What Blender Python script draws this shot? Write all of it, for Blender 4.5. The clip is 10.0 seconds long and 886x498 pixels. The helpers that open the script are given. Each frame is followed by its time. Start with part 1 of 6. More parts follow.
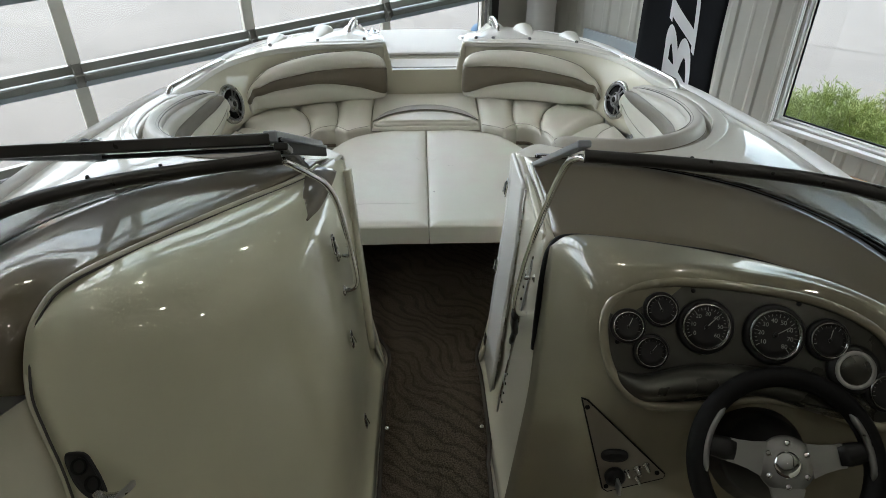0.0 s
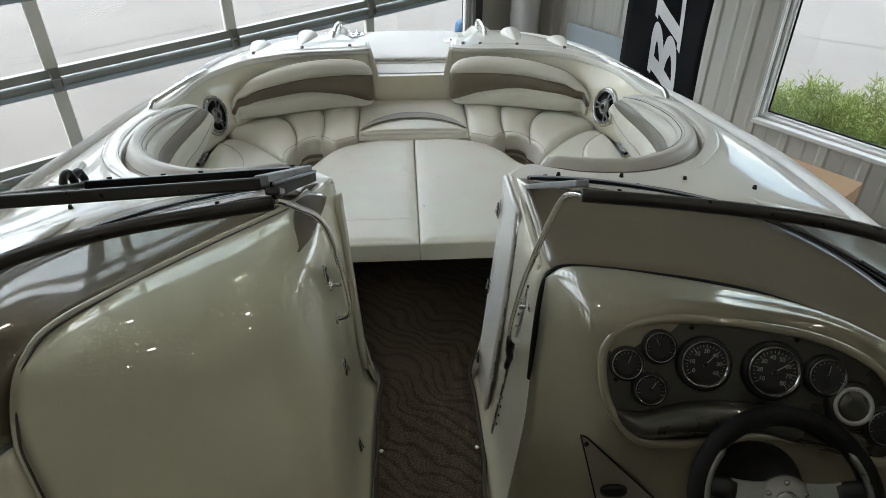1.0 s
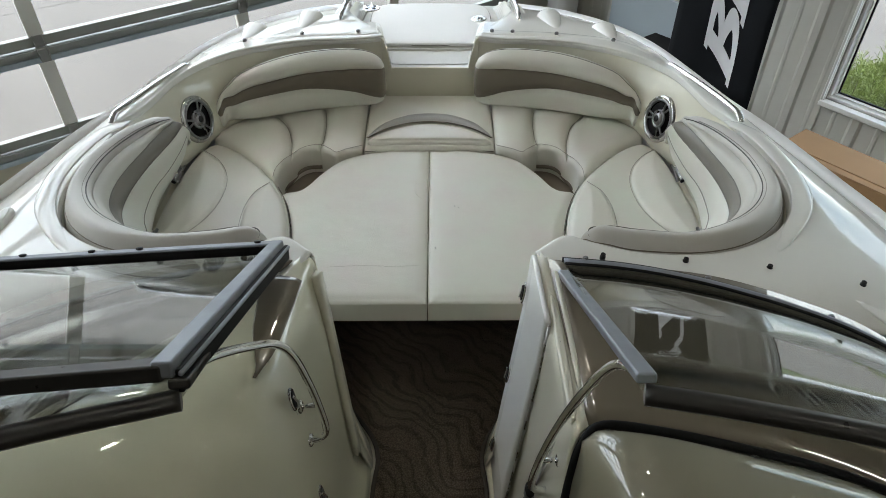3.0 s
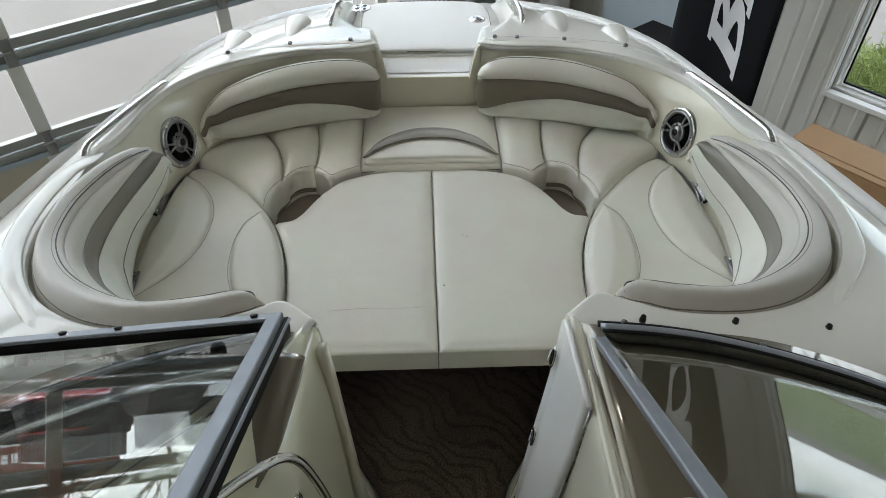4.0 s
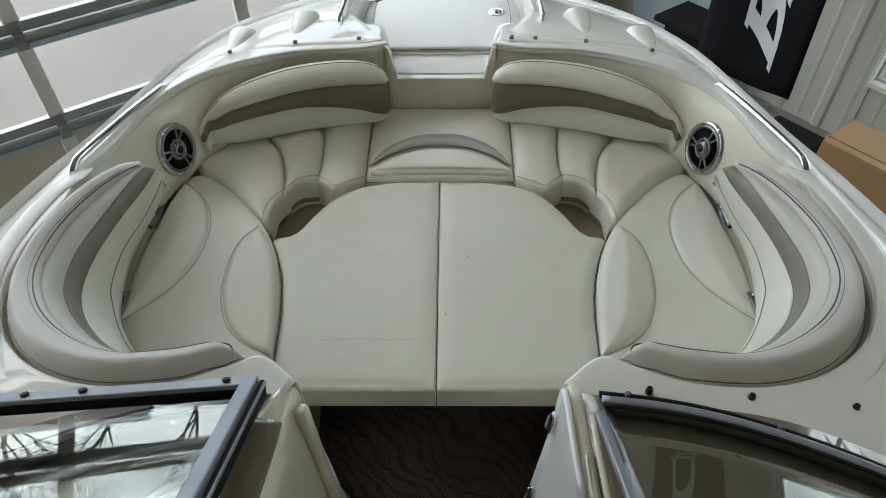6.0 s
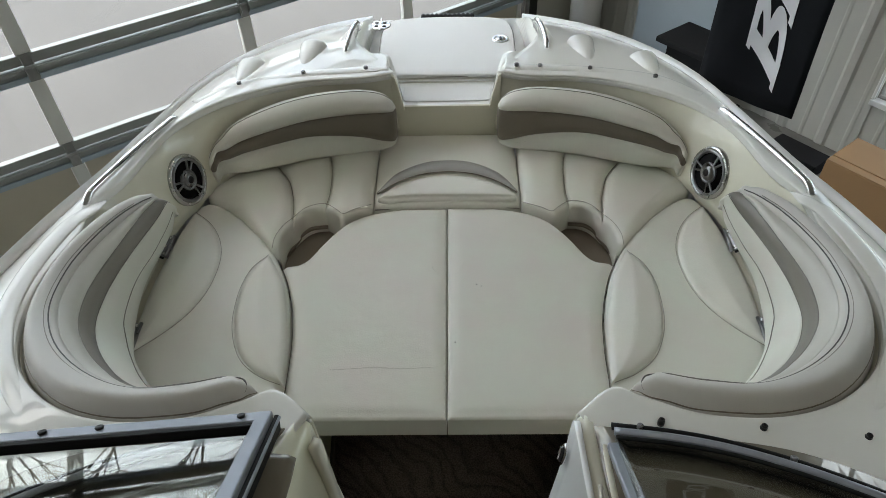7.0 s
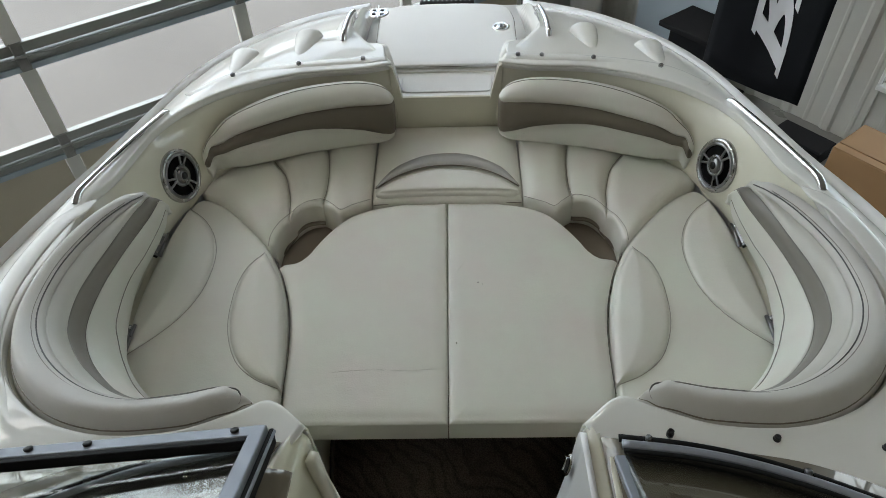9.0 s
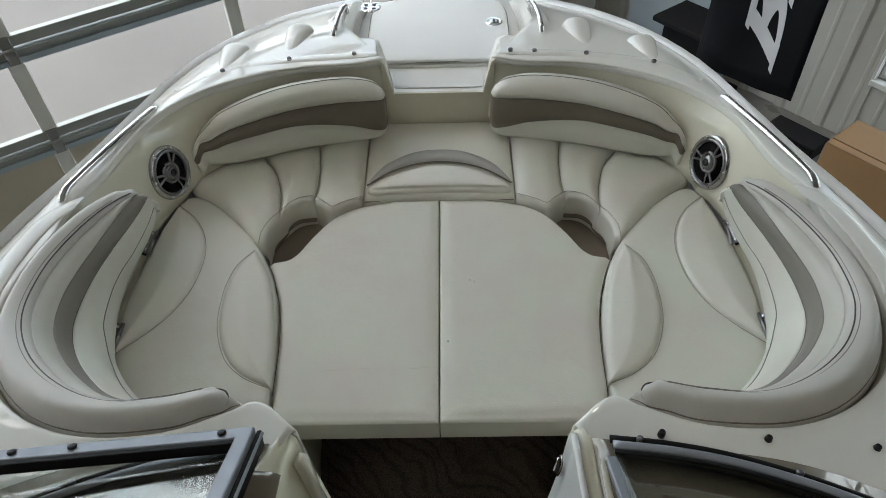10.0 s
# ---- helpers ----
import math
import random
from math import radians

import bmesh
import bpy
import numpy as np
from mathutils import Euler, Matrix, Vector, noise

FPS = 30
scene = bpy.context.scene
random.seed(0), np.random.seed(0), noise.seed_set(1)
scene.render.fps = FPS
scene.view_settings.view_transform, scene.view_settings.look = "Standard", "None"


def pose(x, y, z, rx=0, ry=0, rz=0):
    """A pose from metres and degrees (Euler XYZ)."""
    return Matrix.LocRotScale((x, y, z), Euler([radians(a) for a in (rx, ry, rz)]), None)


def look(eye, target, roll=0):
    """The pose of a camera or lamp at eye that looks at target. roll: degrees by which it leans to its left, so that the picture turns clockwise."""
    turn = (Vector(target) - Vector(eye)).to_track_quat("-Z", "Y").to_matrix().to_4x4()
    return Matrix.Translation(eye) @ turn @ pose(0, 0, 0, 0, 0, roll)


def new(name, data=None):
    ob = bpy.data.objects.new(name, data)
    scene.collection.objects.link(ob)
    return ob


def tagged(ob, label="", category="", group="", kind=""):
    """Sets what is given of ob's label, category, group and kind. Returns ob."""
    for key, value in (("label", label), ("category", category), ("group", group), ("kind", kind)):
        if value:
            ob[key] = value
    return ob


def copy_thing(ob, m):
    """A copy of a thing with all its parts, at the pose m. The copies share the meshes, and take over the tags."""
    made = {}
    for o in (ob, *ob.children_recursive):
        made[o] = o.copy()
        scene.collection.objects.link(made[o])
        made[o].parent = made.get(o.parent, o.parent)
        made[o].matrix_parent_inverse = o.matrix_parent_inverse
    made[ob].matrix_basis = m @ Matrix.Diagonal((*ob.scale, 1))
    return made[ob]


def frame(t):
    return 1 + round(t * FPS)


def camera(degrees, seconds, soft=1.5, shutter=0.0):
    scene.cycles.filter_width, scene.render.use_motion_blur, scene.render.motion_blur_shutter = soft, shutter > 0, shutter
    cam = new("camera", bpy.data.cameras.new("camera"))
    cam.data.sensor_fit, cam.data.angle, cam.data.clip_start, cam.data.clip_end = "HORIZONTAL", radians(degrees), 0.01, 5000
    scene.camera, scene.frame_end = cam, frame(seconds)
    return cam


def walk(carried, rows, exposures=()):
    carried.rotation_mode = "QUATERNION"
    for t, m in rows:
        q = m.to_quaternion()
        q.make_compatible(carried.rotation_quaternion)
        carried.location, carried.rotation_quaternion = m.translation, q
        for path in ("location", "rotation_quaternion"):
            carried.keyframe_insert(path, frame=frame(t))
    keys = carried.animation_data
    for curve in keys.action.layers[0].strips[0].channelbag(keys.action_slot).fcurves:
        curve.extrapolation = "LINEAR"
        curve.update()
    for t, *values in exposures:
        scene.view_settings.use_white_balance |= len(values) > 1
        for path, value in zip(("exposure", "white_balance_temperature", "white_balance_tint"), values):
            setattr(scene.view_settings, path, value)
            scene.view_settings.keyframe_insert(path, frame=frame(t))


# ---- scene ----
cam = camera(67.0, 10.0, soft=0.5)
PATH = [
    (0, (-0.02, -0.037, 1.579), (0.038, 1.618, 0.457), 0.1),
    (0.5, (-0.041, -0.021, 1.627), (0.044, 1.626, 0.496), -0.3),
    (1, (-0.038, 0.039, 1.651), (0.064, 1.669, 0.496), 0.2),
    (1.5, (-0.018, 0.16, 1.657), (0.035, 1.777, 0.481), -0.6),
    (2, (0.021, 0.305, 1.68), (0.043, 1.917, 0.496), -0.4),
    (2.5, (0.034, 0.434, 1.688), (0.044, 2.007, 0.452), 0.4),
    (2.7, (0.039, 0.489, 1.684), (0.047, 2.04, 0.421), 0.3),
    (4, (-0.029, 0.802, 1.701), (0.025, 2.283, 0.358), 0.0),
    (4.5, (-0.001, 0.893, 1.723), (0.037, 2.367, 0.371), 0.5),
    (5, (0.022, 0.954, 1.736), (0.034, 2.392, 0.346), -0.3),
    (5.5, (0.04, 0.979, 1.738), (0.027, 2.378, 0.308), -0.2),
    (7, (0.026, 0.999, 1.781), (-0.012, 2.447, 0.401), -1.7),
    (7.5, (0.032, 1.01, 1.783), (0.0, 2.456, 0.402), -1.7),
    (8, (0.025, 1.027, 1.779), (-0.018, 2.469, 0.394), -2.1),
    (8.5, (0.022, 1.043, 1.775), (-0.013, 2.469, 0.374), -1.9),
    (9, (0.026, 1.059, 1.774), (-0.014, 2.474, 0.361), -2.1),
    (9.5, (0.029, 1.069, 1.777), (-0.004, 2.484, 0.364), -1.7),
    (10, (0.034, 1.074, 1.771), (0.01, 2.477, 0.346), -1.7),
]
walk(cam, [(t, look(eye, target, roll)) for t, eye, target, roll in PATH], exposures=((0, 2.02, 6250, 7), (2.5, 1.94, 6250, 7), (5, 1.84, 6250, 7), (7, 1.72, 6250, 7), (10, 1.66, 6250, 7)))

# ---- world, sun and sky ----
U = Vector((math.cos(radians(37.5)), math.sin(radians(37.5)), 0))      # along the roller-door wall
V = Vector((U.y, -U.x, 0))                                             # into the room, along the window wall
P0 = Vector((-2.224, 4.221, 0))                                        # one stile of the roller door
GROUND = -1.0


def hall(r, q, z):
    """A place in the building: r metres along the roller door, q metres out through it."""
    return P0 + r * U - q * V + Vector((0, 0, z))


SKY = bpy.data.worlds.new("sky")
SKY.use_nodes = True
scene.world = SKY
wt = SKY.node_tree
bg = wt.nodes["Background"]
sky = wt.nodes.new("ShaderNodeTexSky")
sky.sky_type, sky.sun_disc = "NISHITA", False
sky.sun_elevation, sky.sun_rotation = radians(48), radians(-60)
sky.air_density, sky.dust_density = 1.0, 2.0
wc = wt.nodes.new("ShaderNodeTexCoord")
wn = wt.nodes.new("ShaderNodeTexNoise")
wn.inputs["Scale"].default_value, wn.inputs["Detail"].default_value, wn.inputs["Roughness"].default_value = 2.6, 6, 0.62
wr = wt.nodes.new("ShaderNodeValToRGB")
wr.color_ramp.elements[0].position, wr.color_ramp.elements[1].position = 0.40, 0.62
wm = wt.nodes.new("ShaderNodeMix")
wm.data_type = "RGBA"
wm.inputs["B"].default_value = (9.5, 9.8, 10.2, 1)
wt.links.new(wc.outputs["Generated"], wn.inputs["Vector"])
wt.links.new(wn.outputs["Fac"], wr.inputs["Fac"])
wt.links.new(wr.outputs["Color"], wm.inputs["Factor"])
wt.links.new(sky.outputs["Color"], wm.inputs["A"])
wt.links.new(wm.outputs["Result"], bg.inputs["Color"])
bg.inputs["Strength"].default_value = 0.15

sun = new("sun", bpy.data.lights.new("sun", "SUN"))
sun.data.energy, sun.data.angle, sun.data.color = 0.5, radians(20), (1.0, 0.95, 0.88)
sun.matrix_world = look((-6, 9, 12), (0, 5, 0))


# ---- materials ----
def material(name, colour, rough=0.5, metal=0.0, coat=0.0, vary=0.08, scale=6.0, grain=0.0, grain_scale=400.0, dents=0.0, dent_scale=18.0, ior=1.5, spec=0.5, rough_vary=0.0, coat_ior=1.5, tint=0.0, coat_rough=0.015):
    m = bpy.data.materials.new(name)
    m.use_nodes = True
    nt = m.node_tree
    b = nt.nodes["Principled BSDF"]
    b.inputs["Roughness"].default_value, b.inputs["Metallic"].default_value = rough, metal
    b.inputs["Coat Weight"].default_value, b.inputs["Coat Roughness"].default_value = coat, coat_rough
    b.inputs["IOR"].default_value = ior
    b.inputs["Coat IOR"].default_value = coat_ior
    b.inputs["Specular IOR Level"].default_value = spec
    co = nt.nodes.new("ShaderNodeTexCoord")
    n1 = nt.nodes.new("ShaderNodeTexNoise")
    n1.inputs["Scale"].default_value, n1.inputs["Detail"].default_value = scale, 5
    nt.links.new(co.outputs["Object"], n1.inputs["Vector"])
    mix = nt.nodes.new("ShaderNodeMix")
    mix.data_type = "RGBA"
    mix.inputs["A"].default_value = (*[c * (1 - vary) * (1 + k * tint) for c, k in zip(colour, (1, -0.5, 0.3))], 1)
    mix.inputs["B"].default_value = (*[min(1, c * (1 + vary) * (1 - k * tint)) for c, k in zip(colour, (1, -0.5, 0.3))], 1)
    nt.links.new(n1.outputs["Fac"], mix.inputs["Factor"])
    nt.links.new(mix.outputs["Result"], b.inputs["Base Color"])
    if rough_vary:
        mr = nt.nodes.new("ShaderNodeMapRange")
        mr.inputs["From Min"].default_value, mr.inputs["From Max"].default_value = 0.3, 0.7
        mr.inputs["To Min"].default_value, mr.inputs["To Max"].default_value = rough - rough_vary, rough + rough_vary
        n3 = nt.nodes.new("ShaderNodeTexNoise")
        n3.inputs["Scale"].default_value, n3.inputs["Detail"].default_value = scale * 2.3, 6
        nt.links.new(co.outputs["Object"], n3.inputs["Vector"])
        nt.links.new(n3.outputs["Fac"], mr.inputs["Value"])
        nt.links.new(mr.outputs["Result"], b.inputs["Roughness"])
    last = None
    for amount, size, dist in ((dents, dent_scale, 0.01), (grain, grain_scale, 0.001)):
        if amount:
            n2 = nt.nodes.new("ShaderNodeTexNoise")
            n2.inputs["Scale"].default_value, n2.inputs["Detail"].default_value = size, 3
            nt.links.new(co.outputs["Object"], n2.inputs["Vector"])
            bump = nt.nodes.new("ShaderNodeBump")
            bump.inputs["Strength"].default_value, bump.inputs["Distance"].default_value = amount, dist
            nt.links.new(n2.outputs["Fac"], bump.inputs["Height"])
            if last:
                nt.links.new(last.outputs["Normal"], bump.inputs["Normal"])
            last = bump
    if last:
        nt.links.new(last.outputs["Normal"], b.inputs["Normal"])
    return m


GEL = material("cream_gelcoat", (0.705, 0.68, 0.56), 0.42, coat=0.8, vary=0.03, scale=2, spec=0.25)
WHITE_GEL = material("white_gelcoat", (0.83, 0.83, 0.815), 0.40, coat=0.6, vary=0.02, scale=2, spec=0.3)
DECK_GEL = material("pale_deck_gelcoat", (0.79, 0.78, 0.73), 0.40, coat=0.8, vary=0.02, scale=2, spec=0.25)
NONSKID = material("nonskid_gelcoat", (0.80, 0.80, 0.79), 0.5, vary=0.03, grain=0.5, grain_scale=900)
POD = material("champagne_gelcoat", (0.265, 0.240, 0.170), 0.42, metal=0.15, coat=1.0, vary=0.04, scale=1.5, coat_ior=1.8, spec=0.3)
PEARL = material("pearl_gelcoat", (0.74, 0.725, 0.56), 0.42, coat=1.0, vary=0.03, scale=1.5, coat_ior=1.8, spec=0.3)
TAN = material("brown_gelcoat", (0.165, 0.138, 0.095), 0.36, metal=0.2, coat=1.0, vary=0.05, scale=2, coat_ior=1.6)
VINYL = material("cream_vinyl", (0.695, 0.681, 0.612), 0.38, tint=0.07, vary=0.07, scale=7, grain=0.4, grain_scale=240, dents=0.32, dent_scale=8, rough_vary=0.06)
VINYL_LIGHT = material("pale_vinyl", (0.715, 0.699, 0.632), 0.38, tint=0.05, vary=0.04, scale=7, grain=0.4, grain_scale=240, dents=0.2, dent_scale=9, rough_vary=0.06)
VINYL_GREY = material("grey_vinyl", (0.535, 0.515, 0.475), 0.42, vary=0.05, scale=8, grain=0.25, grain_scale=700, dents=0.08, dent_scale=10, rough_vary=0.05)
VINYL_CRESCENT = material("silver_grey_vinyl", (0.37, 0.36, 0.335), 0.42, vary=0.05, scale=9, grain=0.3, grain_scale=240)
VINYL_PANEL = material("stone_vinyl", (0.54, 0.525, 0.475), 0.42, vary=0.05, scale=8, grain=0.25, grain_scale=700, dents=0.08, dent_scale=10, rough_vary=0.05)
VINYL_DARK = material("taupe_vinyl", (0.170, 0.145, 0.108), 0.46, vary=0.08, scale=9, grain=0.25, grain_scale=700, dents=0.08, rough_vary=0.05)
VINYL_BAND = material("ash_vinyl", (0.205, 0.19, 0.165), 0.44, vary=0.05, scale=9, grain=0.25, grain_scale=700)
# well lining: the hollow's shade is put into this dark brown
VINYL_WELL = material("shaded_well_vinyl", (0.17, 0.14, 0.105), 0.5, vary=0.08, scale=9, grain=0.25, grain_scale=700, dents=0.2, dent_scale=12)
SEAM = material("seam_stitching", (0.14, 0.128, 0.108), 0.6, vary=0.1)
# colour of the thin lines that paint soft shade into the seat creases
CREASE_SHADE = material("vinyl_crease_shade", (0.36, 0.34, 0.295), 0.5, vary=0.1)
RING = material("aged_chrome", (0.50, 0.50, 0.49), 0.14, metal=1.0, vary=0.06, rough_vary=0.06)
SATIN_RING = material("satin_silver", (0.40, 0.40, 0.39), 0.42, metal=0.35, vary=0.05, rough_vary=0.05)
PIPING = material("dark_piping", (0.07, 0.065, 0.06), 0.5, vary=0.1)
CHROME = material("chrome", (0.82, 0.82, 0.82), 0.07, metal=1.0, vary=0.03, rough_vary=0.03)
STEEL = material("brushed_steel", (0.55, 0.54, 0.52), 0.28, metal=1.0, vary=0.06, rough_vary=0.08)
GUN = material("dark_chrome", (0.26, 0.26, 0.26), 0.30, metal=1.0, vary=0.05, rough_vary=0.05)
ALU = material("anodised_frame", (0.27, 0.285, 0.315), 0.46, metal=0.5, vary=0.07, scale=12, rough_vary=0.07)
ALU_DARK = material("dark_frame", (0.035, 0.033, 0.030), 0.34, metal=0.4, vary=0.08, scale=12, rough_vary=0.07)
BLACK = material("black_plastic", (0.009, 0.009, 0.009), 0.42, vary=0.15, grain=0.15, spec=0.35)
SPOKE = material("satin_alloy", (0.27, 0.27, 0.26), 0.42, metal=0.8, vary=0.06, rough_vary=0.08)
SWITCHPLATE = material("bronze_plate", (0.30, 0.27, 0.22), 0.36, metal=0.5, vary=0.08, rough_vary=0.06)
BLACK_MATT = material("matt_black", (0.010, 0.010, 0.011), 0.75, vary=0.2, spec=0.2, grain=0.2)
RUBBER = material("black_rubber", (0.007, 0.007, 0.007), 0.6, vary=0.15, spec=0.15)
DIAL = material("dial_face", (0.006, 0.006, 0.006), 0.6, vary=0.1)
DIAL_WHITE = material("dial_print", (0.31, 0.31, 0.29), 0.5, vary=0.05)
RED = material("needle_red", (0.6, 0.05, 0.03), 0.5)
PANEL = material("metallic_panel", (0.065, 0.064, 0.053), 0.3, metal=0.6, coat=0.3, vary=0.06, scale=3, rough_vary=0.06)
BINDING = material("carpet_binding", (0.06, 0.05, 0.04), 0.8, vary=0.2, grain=0.6)
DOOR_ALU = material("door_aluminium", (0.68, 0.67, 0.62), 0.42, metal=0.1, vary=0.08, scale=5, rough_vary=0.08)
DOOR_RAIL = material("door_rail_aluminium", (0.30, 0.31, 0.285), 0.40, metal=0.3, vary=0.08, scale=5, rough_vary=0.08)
DOOR_PANEL = material("door_panel_paint", (0.50, 0.45, 0.34), 0.5, vary=0.05, scale=3)
GALV = material("galvanised_steel", (0.30, 0.30, 0.28), 0.5, metal=0.5, vary=0.2, scale=40)
SEAL = material("blue_grey_seal", (0.36, 0.42, 0.47), 0.55, vary=0.06)
WALL = material("cream_steel_wall", (0.55, 0.54, 0.49), 0.45, vary=0.05, scale=2, rough_vary=0.06)
TRIM = material("white_trim", (0.82, 0.82, 0.79), 0.4, vary=0.04)
BLUEWALL = material("pale_blue_board", (0.42, 0.48, 0.52), 0.5, vary=0.05, scale=2)
BACKWALL = material("showroom_wall", (0.16, 0.15, 0.12), 0.7, vary=0.1, scale=1)
CEIL = material("ceiling_paint", (0.66, 0.65, 0.60), 0.8, vary=0.05, scale=1)
FLOORPAINT = material("hall_floor", (0.20, 0.195, 0.18), 0.35, vary=0.15, scale=2, rough_vary=0.1)
CONCRETE = material("concrete", (0.162, 0.147, 0.130), 0.85, vary=0.20, scale=0.9, grain=0.3, grain_scale=120)
JOINT = material("concrete_joint", (0.16, 0.15, 0.13), 0.9)
CARD = material("cardboard", (0.34, 0.20, 0.093), 0.8, vary=0.08, scale=5, grain=0.2)
FLAG = material("black_cloth", (0.008, 0.009, 0.011), 0.9, spec=0.15, vary=0.1, scale=5, grain=0.4, grain_scale=900)
FLAGMARK = material("white_print", (0.70, 0.70, 0.72), 0.7, vary=0.04)
BOLLARD = material("blue_paint", (0.03, 0.10, 0.20), 0.55, vary=0.15, scale=20)
GRASS = material("lawn_grass", (0.100, 0.125, 0.045), 0.9, vary=0.35, scale=1.3, grain=0.6, grain_scale=60)
CARPAINT = material("red_car_paint", (0.30, 0.02, 0.02), 0.25, coat=0.8, vary=0.03)
DARKPAINT = material("grey_car_paint", (0.05, 0.055, 0.06), 0.25, coat=0.8, vary=0.03)
LEAF = material("bush_leaf", (0.27, 0.33, 0.085), 0.55, vary=0.45, scale=30)
BARK = material("bark", (0.10, 0.075, 0.055), 0.9, vary=0.2, scale=20)
SHOPBRICK = material("red_shop_brick", (0.24, 0.085, 0.06), 0.85, vary=0.2, scale=1.5, grain=0.4, grain_scale=20)
CLOTH = material("white_sheet", (0.66, 0.65, 0.62), 0.8, vary=0.04, scale=4)


def carpet_material():
    m = bpy.data.materials.new("berber_carpet")
    m.use_nodes = True
    nt = m.node_tree
    b = nt.nodes["Principled BSDF"]
    b.inputs["Roughness"].default_value = 0.95
    b.inputs["Specular IOR Level"].default_value = 0.1
    co = nt.nodes.new("ShaderNodeTexCoord")
    warp = nt.nodes.new("ShaderNodeTexNoise")
    warp.inputs["Scale"].default_value, warp.inputs["Detail"].default_value = 5.0, 1
    nt.links.new(co.outputs["Object"], warp.inputs["Vector"])
    add = nt.nodes.new("ShaderNodeVectorMath")
    add.operation = "MULTIPLY_ADD"
    add.inputs[1].default_value = (0.22, 0.22, 0.0)
    nt.links.new(warp.outputs["Color"], add.inputs[0])
    nt.links.new(co.outputs["Object"], add.inputs[2])
    wave = nt.nodes.new("ShaderNodeTexWave")
    wave.wave_profile = "SIN"
    wave.bands_direction = "DIAGONAL"
    wave.inputs["Scale"].default_value, wave.inputs["Distortion"].default_value = 11.0, 3.5
    wave.inputs["Detail"].default_value, wave.inputs["Detail Scale"].default_value = 3.0, 2.5
    nt.links.new(add.outputs["Vector"], wave.inputs["Vector"])
    loops = nt.nodes.new("ShaderNodeTexVoronoi")
    loops.inputs["Scale"].default_value = 230
    nt.links.new(co.outputs["Object"], loops.inputs["Vector"])
    ramp = nt.nodes.new("ShaderNodeValToRGB")
    ramp.color_ramp.elements[0].color = (0.108, 0.086, 0.065, 1)
    ramp.color_ramp.elements[1].color = (0.158, 0.126, 0.096, 1)
    ramp.color_ramp.elements[0].position, ramp.color_ramp.elements[1].position = 0.04, 0.38
    nt.links.new(wave.outputs["Fac"], ramp.inputs["Fac"])
    mix = nt.nodes.new("ShaderNodeMix")
    mix.data_type, mix.blend_type = "RGBA", "MULTIPLY"
    mix.inputs["Factor"].default_value = 0.75
    cr = nt.nodes.new("ShaderNodeValToRGB")
    cr.color_ramp.elements[0].color, cr.color_ramp.elements[1].color = (1.25, 1.25, 1.25, 1), (0.35, 0.35, 0.35, 1)
    cr.color_ramp.elements[1].position = 0.75
    nt.links.new(loops.outputs["Distance"], cr.inputs["Fac"])
    nt.links.new(ramp.outputs["Color"], mix.inputs["A"])
    nt.links.new(cr.outputs["Color"], mix.inputs["B"])
    nt.links.new(mix.outputs["Result"], b.inputs["Base Color"])
    b1 = nt.nodes.new("ShaderNodeBump")
    b1.inputs["Strength"].default_value, b1.inputs["Distance"].default_value = 0.3, 0.004
    nt.links.new(wave.outputs["Fac"], b1.inputs["Height"])
    b2 = nt.nodes.new("ShaderNodeBump")
    b2.invert = True
    b2.inputs["Strength"].default_value, b2.inputs["Distance"].default_value = 0.9, 0.004
    nt.links.new(loops.outputs["Distance"], b2.inputs["Height"])
    nt.links.new(b1.outputs["Normal"], b2.inputs["Normal"])
    nt.links.new(b2.outputs["Normal"], b.inputs["Normal"])
    return m


def pane_material(name, tint, gloss):
    m = bpy.data.materials.new(name)
    m.use_nodes = True
    nt = m.node_tree
    nt.nodes.remove(nt.nodes["Principled BSDF"])
    out = nt.nodes["Material Output"]
    clear = nt.nodes.new("ShaderNodeBsdfTransparent")
    clear.inputs["Color"].default_value = (*tint, 1)
    shine = nt.nodes.new("ShaderNodeBsdfGlossy")
    shine.inputs["Roughness"].default_value = 0.0
    mix = nt.nodes.new("ShaderNodeMixShader")
    # the same gloss on both faces of the pane
    lw = nt.nodes.new("ShaderNodeLayerWeight")
    lw.inputs["Blend"].default_value = 0.5
    pw = nt.nodes.new("ShaderNodeMath")
    pw.operation, pw.inputs[1].default_value = "POWER", 4.6
    nt.links.new(lw.outputs["Facing"], pw.inputs[0])
    ad = nt.nodes.new("ShaderNodeMath")
    ad.operation, ad.inputs[1].default_value, ad.inputs[2].default_value = "MULTIPLY_ADD", 1 - gloss, gloss
    nt.links.new(pw.outputs["Value"], ad.inputs[0])
    nt.links.new(ad.outputs["Value"], mix.inputs["Fac"])
    nt.links.new(clear.outputs["BSDF"], mix.inputs[1])
    nt.links.new(shine.outputs["BSDF"], mix.inputs[2])
    nt.links.new(mix.outputs["Shader"], out.inputs["Surface"])
    return m


def glow_material(name, colour, strength):
    m = bpy.data.materials.new(name)
    m.use_nodes = True
    b = m.node_tree.nodes["Principled BSDF"]
    b.inputs["Emission Color"].default_value, b.inputs["Emission Strength"].default_value = (*colour, 1), strength
    return m


CARPET = carpet_material()
SHIELD = pane_material("smoked_glass", (0.885, 0.90, 0.88), 0.075)
CLEAR = pane_material("window_glass", (0.97, 0.98, 0.97), 0.04)
TUBE = glow_material("lamp_tube", (1.0, 0.93, 0.82), 32)


